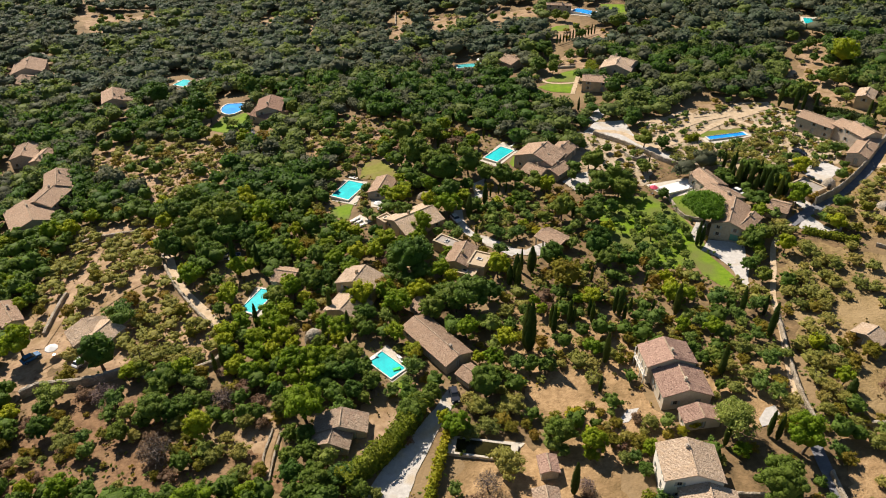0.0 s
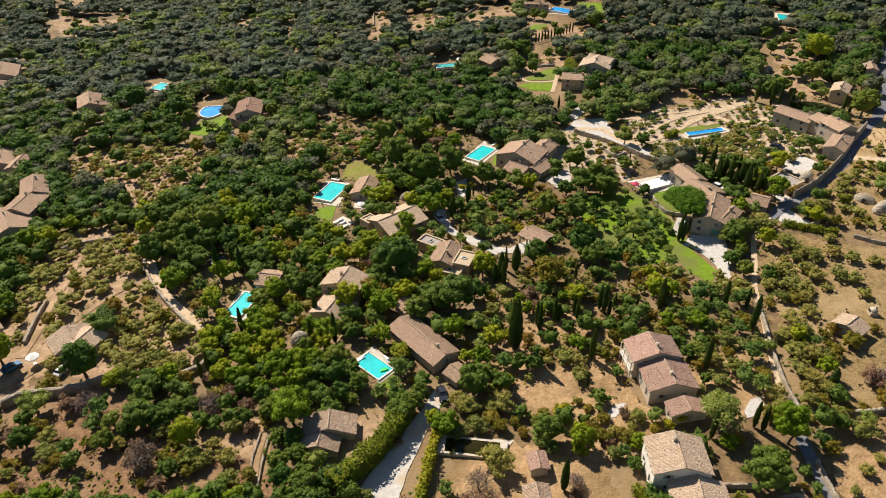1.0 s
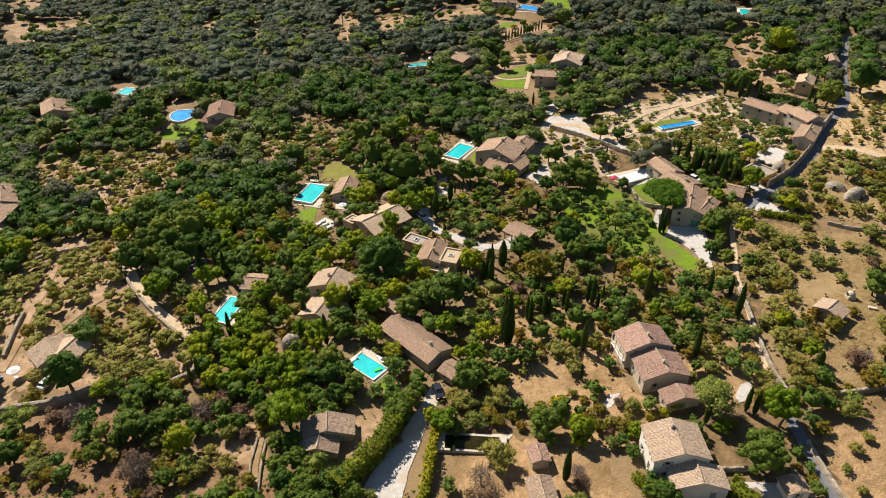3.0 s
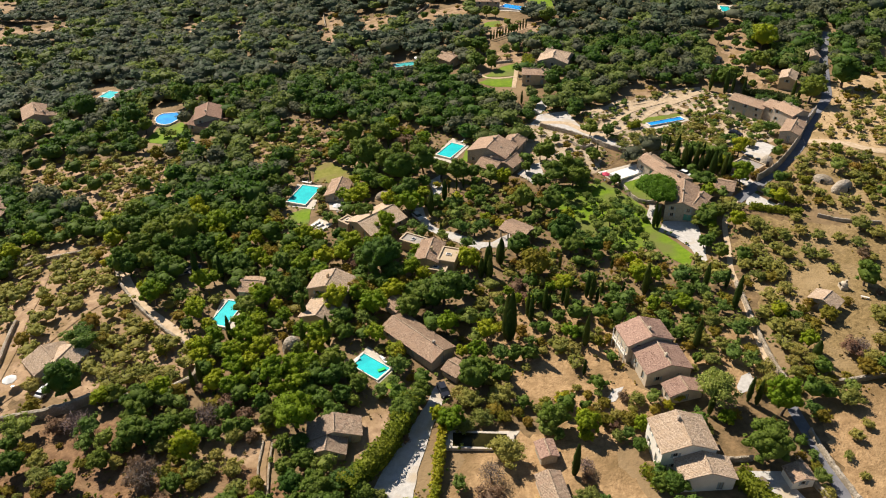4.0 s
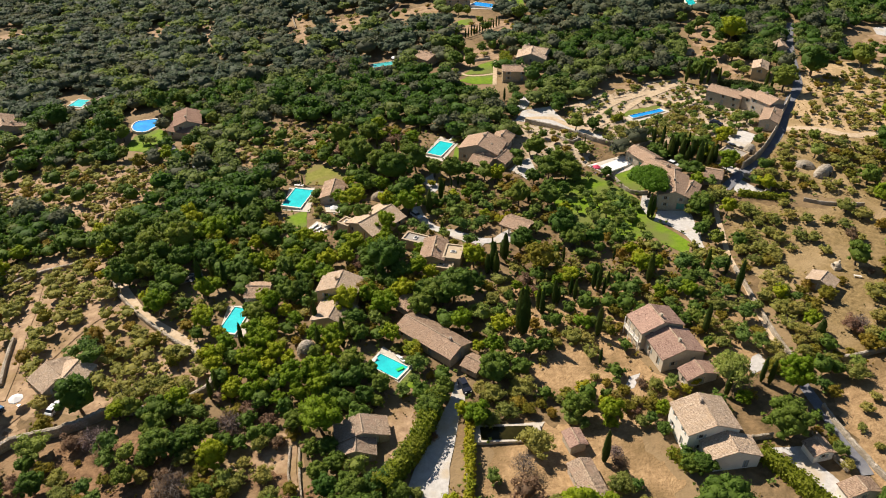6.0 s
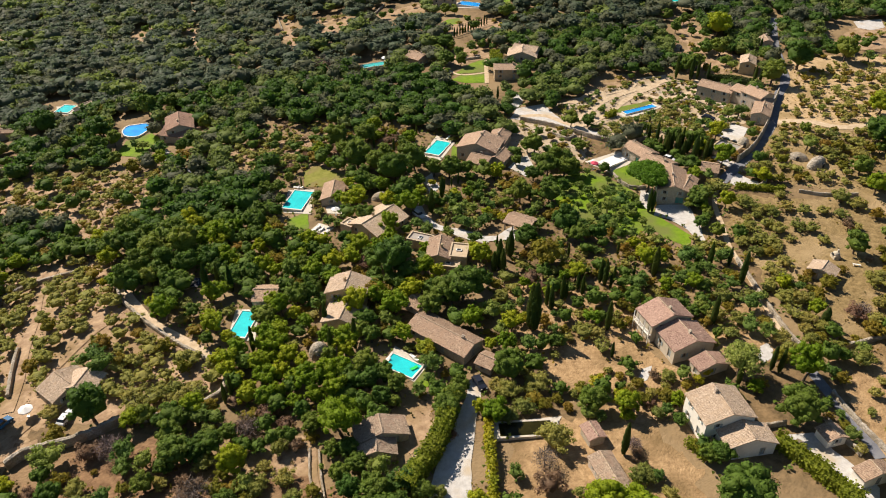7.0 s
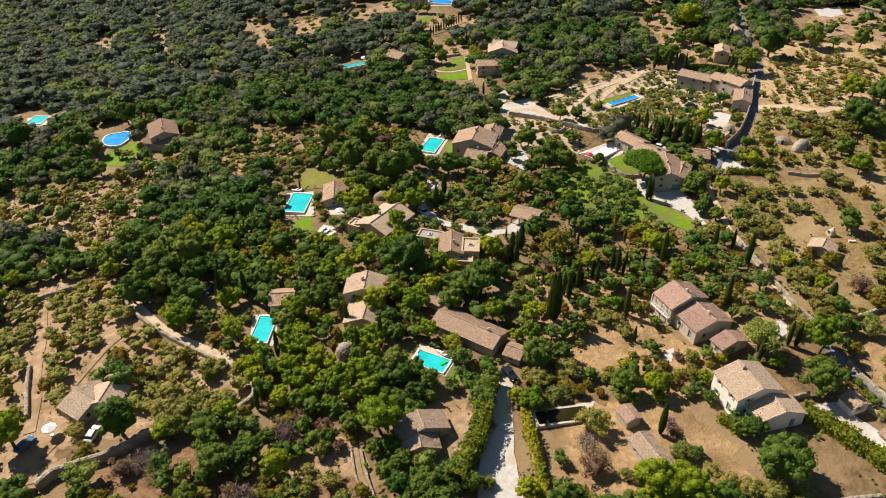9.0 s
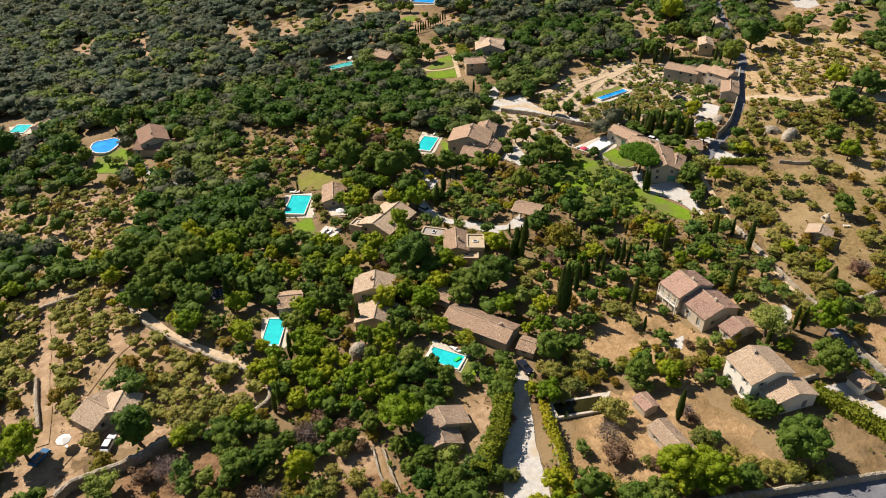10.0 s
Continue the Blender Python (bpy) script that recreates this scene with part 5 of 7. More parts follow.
def crown_arrays(rs, shape, lobes, count, leaf, core=0.80, droop=-0.35, ruffle=0.65):
    """Corners and triangles of a crown: a dark middle, uneven clumps over it and small leaves on the clumps, with gaps. The crown is about 1 in radius."""
    flat, near, far, small, large, middle = {
        "round": (0.80, 0.62, 0.84, 0.13, 0.27, 0.74), "full": (0.84, 0.56, 0.80, 0.15, 0.29, 0.74), "bulk": (0.72, 0.40, 0.72, 0.30, 0.44, 0.74),
        "clumpy": (0.88, 0.58, 0.88, 0.14, 0.30, 0.66), "loose": (0.70, 0.48, 0.84, 0.13, 0.27, 0.62), "umbrella": (0.45, 0.0, 0.8, 0.20, 0.32, 0.0)}[shape]
    d = rs.normal(size=(lobes, 3)); d /= np.linalg.norm(d, axis=1)[:, None]
    d[:, 2] = np.where(d[:, 2] < -0.45, -d[:, 2], d[:, 2])
    cen = d * rs.uniform(near, far, size=(lobes, 1)) * (1, 1, flat)
    rad = rs.uniform(small, large, size=lobes)
    if shape == "umbrella":
        q, t = rs.uniform(0, 2 * np.pi, size=lobes), np.sqrt(rs.uniform(0, 1, size=lobes)) * 0.80
        cen = np.stack([np.cos(q) * t, np.sin(q) * t, 0.42 * (1 - t * t) - 0.08], 1)
    cen = cen * (rs.uniform(0.84, 1.12), rs.uniform(0.84, 1.12), rs.uniform(0.88, 1.15)) + (rs.uniform(-0.1, 0.1), rs.uniform(-0.1, 0.1), 0)
    sc = np.array((1, 1, 0.88))
    V, F, k = [], [], 0
    if middle and lobes > 3:
        V.append(ICO_V * middle * (1, 1, flat) * rs.uniform(0.85, 1.1, size=(12, 1))); F.append(ICO_F); k = 12
    for c, r in zip(cen, rad):
        V.append(ICO_V * r * core * rs.uniform(0.75, 1.2, size=(12, 1)) * sc + c); F.append(ICO_F + k); k += 12
    w = rad ** 2 / (rad ** 2).sum()
    i = rs.choice(lobes, size=count * 2, p=w)
    d = rs.normal(size=(count * 2, 3)); d /= np.linalg.norm(d, axis=1)[:, None]
    d[:, 2] = np.where(d[:, 2] < droop, -d[:, 2], d[:, 2])
    p = cen[i] + d * (rad[i] * (0.82 + 0.42 * rs.uniform(size=count * 2) ** 1.6))[:, None] * sc
    dist = np.linalg.norm((p[:, None, :] - cen[None]) / sc, axis=2) / rad[None]
    keep = np.where((dist > 0.74).all(1))[0][:count]
    p, d = p[keep], d[keep]
    m = len(p)
    nrm = d + rs.normal(size=(m, 3)) * ruffle + (0, 0, 0.15)
    nrm /= np.linalg.norm(nrm, axis=1)[:, None]
    a = np.cross(nrm, rs.normal(size=(m, 3))); a /= np.linalg.norm(a, axis=1)[:, None]
    b = np.cross(nrm, a)
    s = leaf * rs.uniform(0.55, 1.25, size=(m, 1))
    asp = rs.uniform(0.5, 1.0, size=(m, 1))
    tri = np.stack([p - a * s - b * s * 0.5, p + a * s - b * s * asp * 0.6, p + b * s * (0.6 + asp) + a * s * (asp - 0.75)], 1).reshape(-1, 3)
    V.append(tri)
    F.append(k + np.arange(m * 3).reshape(-1, 3))
    return np.concatenate(V), np.concatenate(F)


def trunk_arrays(rs, height, radius, limbs, reach, lean=0.1):
    """A tapered trunk with limbs that go up into the crown."""
    V, F, k = [], [], 0

    def tube(pts, radii, sides=5):
        nonlocal k
        rings = []
        for (p, r) in zip(pts, radii):
            q = np.arange(sides) / sides * 2 * np.pi
            rings.append(np.stack([p[0] + np.cos(q) * r, p[1] + np.sin(q) * r, np.full(sides, p[2])], 1))
        V.append(np.concatenate(rings))
        for i in range(len(pts) - 1):
            for j in range(sides):
                a, b = k + i * sides + j, k + i * sides + (j + 1) % sides
                F.append(np.array([(a, b, b + sides), (a, b + sides, a + sides)]))
        k += sides * len(pts)
    d = rs.normal(size=2) * lean
    tops = [np.array((0, 0, -0.08)), np.array((d[0] * 0.4, d[1] * 0.4, height * 0.5)), np.array((d[0], d[1], height))]
    tube(tops, (radius * 1.25, radius * 0.85, radius * 0.6))
    for i in range(limbs):
        q = 2 * np.pi * (i + rs.uniform(0, 0.6)) / limbs
        e = np.array((np.cos(q) * reach, np.sin(q) * reach, height + rs.uniform(0.15, 0.5)))
        tube([tops[2], (tops[2] + e) / 2 + (0, 0, 0.06), e], (radius * 0.55, radius * 0.38, radius * 0.12), 4)
    return np.concatenate(V), np.concatenate(F)


def species(name, shape, mat, count, lobes, leaf, squash, lift, core=0.70, variants=6, trunk=(0.6, 0.07, 4, 0.45), category="tree", bark="bark"):
    """Template meshes of one kind of tree: crown radius 1, its middle at lift."""
    made = []
    for i in range(variants):
        rs = np.random.RandomState(len(name) * 31 + i * 7 + ord(name[0]))
        v, f = spindle_arrays(rs, count, leaf) if shape == "column" else crown_arrays(rs, "full" if shape == "round" and i % 2 else shape, lobes, count, leaf, core=core)
        v = v * (1, 1, squash) + (0, 0, lift)
        crown_mesh = mesh_from("crown", v, f, [mat], True)
        tv, tf = trunk_arrays(rs, trunk[0], trunk[1], trunk[2], trunk[3])
        made.append((crown_mesh, mesh_from("trunk", tv, tf, [bark])))
    return made


SPECIES = {
    "oak": species("oak", "round", "leaf_oak", 440, 30, 0.052, 0.95, 0.95, core=0.88),
    "pine": species("pine", "clumpy", "leaf_pine", 440, 30, 0.052, 1.0, 1.1, core=0.86),
    "olive": species("olive", "loose", "leaf_olive", 420, 22, 0.052, 0.66, 0.50, trunk=(0.5, 0.09, 4, 0.4)),
    "shrub": species("shrub", "loose", "leaf_shrub", 340, 18, 0.058, 0.85, 0.58, trunk=(0.3, 0.05, 5, 0.3)),
    "pale": species("pale", "loose", "leaf_pale", 2200, 46, 0.042, 1.0, 1.0, core=0.5, variants=2),
    "lush": species("lush", "loose", "leaf_lush", 420, 22, 0.052, 0.90, 0.82, trunk=(0.5, 0.08, 4, 0.4)),
    "umbrella": species("umbrella", "umbrella", "leaf_umbrella", 3600, 80, 0.036, 0.95, 0.98, core=0.88, variants=1, trunk=(0.75, 0.06, 7, 0.5)),
    "brush": species("brush", "loose", "leaf_brush", 700, 18, 0.060, 0.75, 0.60, core=0.35, variants=2, trunk=(0.3, 0.05, 6, 0.4)),
    "yellow": species("yellow", "loose", "hedge_yellow", 900, 24, 0.058, 0.85, 0.70, variants=2, trunk=(0.3, 0.05, 5, 0.3)),
    "cypress": species("cypress", "column", "leaf_cypress", 420, 0, 0.018, 1.0, 0.02, trunk=(0.2, 0.02, 0, 0)),
}
FINE = {
    "oak": species("oak", "round", "leaf_oak", 900, 46, 0.042, 0.95, 0.95, core=0.88),
    "pine": species("pine", "clumpy", "leaf_pine", 900, 46, 0.042, 1.0, 1.1, core=0.86),
    "olive": species("olive", "loose", "leaf_olive", 800, 30, 0.046, 0.72, 0.60, trunk=(0.5, 0.09, 4, 0.4)),
    "shrub": species("shrub", "loose", "leaf_shrub", 640, 26, 0.050, 0.85, 0.58, trunk=(0.3, 0.05, 5, 0.3)),
}
TREE_LABELS = {"oak": ("dense dark green holm oak with rounded crown", "tree"), "pine": ("bright yellow-green pine with a rounded crown", "tree"),
               "olive": ("grey-green olive tree with open crown", "olive tree"), "shrub": ("yellowish green garden shrub", "shrub"),
               "pale": ("airy pale green deciduous tree", "tree"), "umbrella": ("broad umbrella pine with flat dense crown", "pine tree"),
               "brush": ("dry reddish-brown leafless-looking bush", "shrub"), "lush": ("silvery green olive tree on watered lawn", "olive tree"), "yellow": ("bright yellow-green flowering shrub", "shrub"),
               "cypress": ("slender dark green columnar cypress", "cypress")}
PLANT_RNG = random.Random(11)
PLACED = []


def plant(kind, x, y, r, tall=1.0):
    """One tree or shrub: an Empty at its foot with trunk and crown."""
    thing = new({"oak": "oak_tree", "pine": "pine_tree", "olive": "olive_tree", "shrub": "shrub", "pale": "pale_tree", "umbrella": "umbrella_pine", "cypress": "cypress_tree", "yellow": "yellow_shrub", "brush": "dry_bush", "lush": "garden_olive"}[kind])
    crown_mesh, trunk_mesh = PLANT_RNG.choice(FINE[kind] if y < 100 and kind in FINE else SPECIES[kind])
    thing.matrix_world = pose(x, y, ground_z(x, y), 0, 0, PLANT_RNG.uniform(0, 360)) @ Matrix.Diagonal((r * PLANT_RNG.uniform(0.88, 1.16), r * PLANT_RNG.uniform(0.92, 1.08), r * tall, 1))
    c, t = new("crown", crown_mesh), new("trunk", trunk_mesh)
    c.parent = t.parent = thing
    label, cat = TREE_LABELS[kind]
    tagged(thing, label, cat, cat + "s of the hillside")
    PLACED.append((x, y, r))
    return thing


KNOWN_TREES = {}
KNOWN_TREES["pine"] = [(14.1, 69.4, 2.1), (18, 67.9, 1.9), (-94.8, 120.3, 4.7), (159.5, 179.4, 2.9), (13.8, 66.5, 4.1), (16.3, 67.8, 2.5)]
KNOWN_TREES["oak"] = [(-66.5, 157.2, 3.2), (-69.9, 162.6, 4.4), (-72.6, 156.4, 4), (-70.7, 155.4, 3.6), (-59, 169.5, 3.8), (-62.3, 173.9, 5.1), (-66.9, 170.2, 4.7), (-66.4, 168.5, 4.2), (-63.1, 164.1, 3.8), (-58.5, 167.8, 5.1), (-75.3, 180.6, 3.5), (-77.4, 175.9, 4.8), (-72.4, 173.8, 4.3), (-71.1, 175, 3.9), (-69, 179.7, 3.5), (-74, 181.8, 4.8), (-55.3, 163.9, 2.8), (-57.7, 158.9, 3.8), (-51.9, 159.7, 3.5), (-52, 161.6, 3.1), (80.5, 152.5, 3), (44, 193.6, 3), (84.3, 195.3, 2.3), (68.8, 204.5, 2.7), (143.2, 163.5, 2.9), (145.2, 159.8, 3.2), (147.3, 157.1, 2.7), (140.7, 157.3, 2.3), (163.2, 167.7, 2.9), (170.3, 170.2, 3)]
KNOWN_TREES["oak"] += [(-22.5, 80.7, 2.9), (-14.7, 79.1, 2.3)]
KNOWN_TREES["olive"] = [(85.4, 155.8, 2.6), (22.2, 72.2, 2.5), (80.6, 191.2, 2.6), (88.1, 195.6, 2.7), (94.1, 196.2, 2.7), (95.1, 188.6, 2.6), (81.5, 197.8, 2.5), (75.4, 196.6, 2.2), (100.1, 202.7, 2.4), (24.2, 71.7, 2.1), (11.7, 72.2, 1.6), (3, 69.3, 2.5), (-82.8, 118.3, 2.7)]
KNOWN_TREES["umbrella"] = [(69.3, 162.5, 5.9)]
KNOWN_TREES["pale"] = [(52.8, 90.1, 4.5)]
KNOWN_TREES["shrub"] = [(-5.2, 77.1, 1), (-19.3, 80.5, 1.6), (-69.5, 90.7, 2.6), (2.6, 71.6, 1.6)]
KNOWN_TREES["lush"] = [(63.6, 156.8, 1.4), (63.4, 160.6, 1.8)]
KNOWN_TREES["brush"] = [(6.8, 74.8, 3.1), (12.6, 71.1, 1.8)]
KNOWN_TREES["yellow"] = [(-78.6, 161.4, 1.8)]
MORE_TREES = {}
MORE_TREES["oak"] = [(-74.2, 114.9, 5), (-63.4, 111.3, 2.6), (-60.6, 108.8, 2.1), (-58.4, 105.1, 3), (-56.8, 107.9, 2.6), (-62.6, 94.3, 2.7), (-57.3, 99, 3.5), (-59.4, 97.8, 2.1), (-53.7, 98.8, 2.8), (-51, 99.6, 2.8), (-47.4, 101.9, 2.3), (-48.2, 86.7, 2), (-78.8, 96.2, 3), (-81.3, 102, 2.3), (-52.4, 130.4, 2.1), (-46.6, 150.9, 2.8), (-41.8, 151.7, 3.3), (-32, 149.5, 3.1), (-29.3, 152.1, 2.6), (-29.2, 139.6, 2.8), (-39.5, 134.2, 3.1), (-41.1, 137.3, 1.8), (-17.8, 126, 3.1), (-19.3, 123.1, 2.6), (-16.9, 120.8, 2.6), (3.1, 128.2, 3)]
MORE_TREES["oak"] += [(-31.8, 138.7, 3.5), (-26.7, 117, 2.3), (-19.7, 112, 3.4), (-23.3, 109, 3), (-19.9, 107.4, 3.1), (-16.5, 108.6, 2.7), (-14.5, 104.6, 2.7), (-18, 102.4, 2.6), (-15.7, 101.1, 1.7), (-33.4, 103.1, 2.4), (-31.7, 99.6, 2.3), (-5.8, 96.8, 3.3), (-2.4, 101, 2.6), (-7.2, 94.4, 2.4), (-25.9, 91.8, 2.2), (-29, 92.6, 2), (-24.9, 87.8, 2.2), (-28, 86.9, 2.2), (-26.9, 82.7, 2.7), (8.5, 103, 3.8), (11.5, 107.1, 2.4), (21.9, 90, 3.3)]
MORE_TREES["oak"] += [(18.2, 109.5, 2.2), (101.9, 118.4, 3.7), (56.5, 76.2, 4.6), (54.1, 100.6, 1.6), (55.5, 107.6, 1.8), (-13.1, 217.3, 4.4), (-3.9, 216.5, 4.3), (-8.6, 201.6, 5.4), (-3.5, 195.9, 4.4), (-12.1, 209.4, 3.4), (0.3, 186.7, 6), (7.7, 192, 4.8), (6.5, 202.6, 3.4), (0.3, 203.9, 2.5), (-7.5, 194.5, 2.6), (-6.4, 187.2, 2.5), (12.5, 187.6, 3.4), (16.9, 185.1, 3.7), (21.9, 185.1, 2.9), (26.3, 181.5, 3.5), (-11, 169.3, 3.1), (-17.6, 159.5, 2.6)]
MORE_TREES["oak"] += [(37.8, 186.4, 2.2), (52.8, 183.8, 2.6), (52.3, 176.8, 3), (46.3, 168.3, 2.4), (45.7, 142.8, 2.8), (78.3, 151.1, 3.6), (76.2, 151, 2), (78, 144.9, 2), (74, 141.5, 2.3), (75.8, 136.3, 2.6), (86, 167.5, 3), (63.5, 205.9, 3.6), (59.6, 190.9, 2.3)]
MORE_TREES["oak"] += [(121, 232.5, 4.2), (125.3, 234.5, 3.7), (139.5, 242.7, 3.8), (140.7, 211.1, 5.2), (64.6, 252.9, 3.1)]
MORE_TREES["lush"] = [(-80.6, 105.4, 3.9), (-66.6, 103.3, 3.1), (-66.5, 99.6, 2.3), (-62.9, 99.9, 2.7), (-53.5, 107.8, 3), (-50.2, 107, 2.9), (-51, 104.4, 2.1), (-69.7, 94, 2.1), (-67.2, 90.5, 2.7), (-76, 132.3, 3.2), (-74.7, 128.2, 3.5), (-78.9, 132.2, 2.3), (-36.2, 147, 2.2), (-12.9, 125.3, 2.5), (-11.1, 124.2, 2.1), (-10.1, 103.1, 2.2), (-7.5, 111.1, 1.7), (-5.9, 109.3, 2.7), (-10.5, 89, 1.8), (-9.2, 91.3, 2.1), (-11.7, 87.6, 2.3), (-12.8, 86.8, 2), (-15, 84.5, 2.2), (-17.2, 82.2, 2.9), (-19.2, 81.7, 2.3), (-21, 86.1, 2.7), (-23.2, 81.3, 2.3)]
MORE_TREES["lush"] += [(10.8, 121.1, 3.2), (11.1, 116.3, 2.2), (15.3, 110.2, 2.6), (19.8, 88.4, 2.7), (22.2, 87, 1.8), (24.3, 118.1, 1.3), (46.3, 121.4, 2.9), (53.6, 122.4, 2.2), (41.6, 92.5, 2.2), (35.7, 81.8, 1.8), (2, 78.8, 2.2), (25.6, 71.4, 1.7), (70.1, 125.1, 2.9), (65.4, 106, 3), (69.5, 108.7, 2.1), (61.1, 100.2, 2.6), (64.1, 97.7, 2.6), (64.4, 122.5, 2.5), (61.3, 127.5, 3.2), (56.4, 119.5, 2.7), (52.2, 114.5, 2.3), (66.2, 114.7, 2.2), (65.4, 129.8, 2.6), (36.7, 76, 1.8)]
MORE_TREES["lush"] += [(10.4, 199.3, 2.3), (-18.8, 169, 2), (-21, 170.7, 2.4), (-17.4, 206.5, 1.7), (53.9, 161.5, 2.8), (58.4, 162.7, 2.4), (54, 155.3, 3.1), (59, 157.8, 2.8), (59.9, 153.8, 2.4), (49.6, 153.8, 2.3), (55.9, 151.6, 2.3), (50.5, 149.6, 2.3), (59.8, 151.4, 2), (63.8, 159.4, 1.9), (52.1, 165.8, 1.9), (51.5, 146.3, 2.6), (54.7, 142.4, 2), (60.4, 147.1, 1.9), (87.7, 161.9, 2.2)]
MORE_TREES["lush"] += [(113.4, 193.2, 2.5), (117, 193, 3), (137.9, 234.7, 2.4), (136.9, 229, 2.6)]
MORE_TREES["olive"] = [(-74.4, 97.3, 2.8), (-73.2, 93.7, 2.8), (-59.9, 94.5, 2), (-52, 96.7, 2.6), (-42.1, 89.3, 2.1), (-58.1, 139.8, 2.4), (-57.5, 144.9, 2.4), (-52.5, 141.8, 2.4), (-47.8, 139.8, 2.4), (-34.2, 123.7, 2.1), (-28.6, 133.2, 2.2), (-21.6, 128.5, 2.1), (-9.6, 116, 1.6), (-38.5, 95.9, 2.5), (-41.4, 92.8, 1.8), (-38, 88.5, 2.6), (-43, 87.9, 2.2), (-36.8, 84.1, 2.5), (-11.6, 78.8, 1.7), (14.5, 126.4, 2.8), (10.9, 125, 1.8), (26.3, 120.7, 2.1), (20, 106.7, 1.6), (5.4, 100.3, 2.6)]
MORE_TREES["olive"] += [(7.3, 98.1, 3.2), (13.7, 98.6, 3.3), (11.3, 98.1, 2.2), (4.9, 92.1, 2.5), (8.6, 93.7, 2.6), (28.5, 110.8, 2.9), (30.8, 110.3, 2.6), (24.7, 110.6, 1.8), (30.4, 105.2, 2.6), (39, 93.2, 2.2), (11.5, 83.8, 4.5), (23.6, 72.9, 2), (80.2, 125.3, 2.6), (83.9, 130.5, 2.9), (85.7, 128.7, 2.9), (84.7, 124.3, 2.5), (83.4, 119.7, 2.4), (78.3, 117.1, 2.8), (79.6, 113.5, 2.5), (74, 106.6, 3.4), (76.6, 105.3, 3.2), (78.9, 104.6, 2.2), (73.1, 101.6, 2.9), (74.2, 99, 2.5), (72, 96.3, 2.1), (73.5, 111, 2), (57.2, 106.1, 3.3), (62.1, 110.9, 3), (56.9, 100.2, 2.9), (65.6, 95.9, 2.4)]
MORE_TREES["olive"] += [(61, 103.5, 2.9), (98.2, 106.9, 3.7), (87.9, 94.8, 2.8), (93.2, 99.4, 2.4), (77.1, 85.7, 2.9), (78, 80.1, 1.5), (74.6, 77.8, 1.7), (70.7, 74.3, 1.2), (71, 69.9, 1.2), (78.9, 130.7, 2.9), (84.9, 136.2, 2.8), (88.1, 154.7, 3.2), (87.7, 158.5, 2.5), (87.7, 151.8, 2.2), (82.4, 202.1, 2.9), (88.7, 203.2, 3), (92.2, 200.1, 2.8), (71.7, 201.5, 1.8), (75.9, 199.9, 2.2), (97.5, 203.2, 3), (101.4, 199.2, 2.8), (94.3, 192.3, 2.4), (99.3, 189.5, 2.9), (101.7, 210.1, 2.6), (109.4, 203.6, 2.6), (55.5, 189.3, 2), (107.7, 186.1, 2.6), (101.3, 161, 2.6), (105.2, 160.7, 3.1), (89.6, 147.9, 2.5)]
MORE_TREES["olive"] += [(91.6, 143, 2.4), (94, 139.1, 2.8), (89.3, 140.2, 2), (100.3, 146, 2.2), (86.8, 139.7, 2)]
MORE_TREES["pine"] = [(-46.8, 93.9, 3), (-48, 118.8, 2.6), (-45.6, 124.9, 2.6), (-47.1, 121.9, 2.7), (-50.7, 133.7, 3), (-52, 137.6, 2), (-48, 130, 2), (-61.8, 141.5, 3.4), (-64.7, 145.6, 2.2), (-43.8, 110, 2.2), (-76, 160.5, 2.2), (-39.1, 153.2, 2.8), (-36.3, 151.3, 2.2), (-25.8, 152, 2.2), (-21.5, 149.8, 3.1), (-17.3, 150.7, 2.6), (-35.7, 136.2, 3), (-37.8, 139.3, 2.4), (-33.1, 133.5, 2.1), (-20.6, 137.4, 2.6), (-18.8, 131.4, 3.5), (-13.5, 133.2, 2.8), (-22.1, 134.2, 2), (-30.5, 129.9, 2.1), (-39.7, 127.2, 2.8), (-40.2, 124.1, 2.3), (-37.8, 125.7, 2), (-41.5, 118.6, 2.7), (-38.7, 120.2, 2.2), (-35, 118.9, 2.7)]
MORE_TREES["pine"] += [(-32.6, 116.8, 2.4), (-37.3, 115.4, 2.3), (-34.9, 113.4, 2.2), (-40.9, 115.8, 2), (-43.4, 112, 2.2), (-40.3, 108.5, 2.6), (-37.6, 109.9, 2.2), (-31.2, 110.3, 3.5), (-27.8, 111.3, 3.4), (-26.7, 106.9, 2.8), (-30.7, 106.4, 2.6), (-24.4, 113.1, 2.6), (-34.7, 106.4, 1.8), (-26.6, 96.8, 4.8), (5.3, 119.3, 3), (13.6, 116.5, 2.7), (7.7, 112.1, 1.8), (10.6, 111.1, 2.4), (0, 95.1, 1.7), (2.8, 92.8, 2.8), (27.6, 87.4, 2.7), (27.2, 90.6, 1.7), (26.7, 85.8, 1.4), (37.3, 86.5, 1.7), (64, 85.1, 4.3), (-12, 177.4, 3.6), (-16.7, 181.2, 2.2)]
MORE_TREES["pine"] += [(-23.5, 161, 2.3), (148, 259.7, 5.5), (78.5, 147.6, 1.7)]
MORE_TREES["brush"] = [(-45.3, 103.6, 2.5), (-44, 100.3, 2.1), (-54.8, 90.3, 3.9), (-73.6, 105.4, 2.9), (-40.2, 105.1, 2.6), (-36.8, 101.5, 2.2), (-21.1, 104.1, 2.2), (-6.6, 90.7, 1.5), (32.5, 87.9, 1.6), (36.8, 94.7, 1.6), (24.5, 76.6, 1.9), (85.7, 98, 3), (103, 114.7, 1.5)]
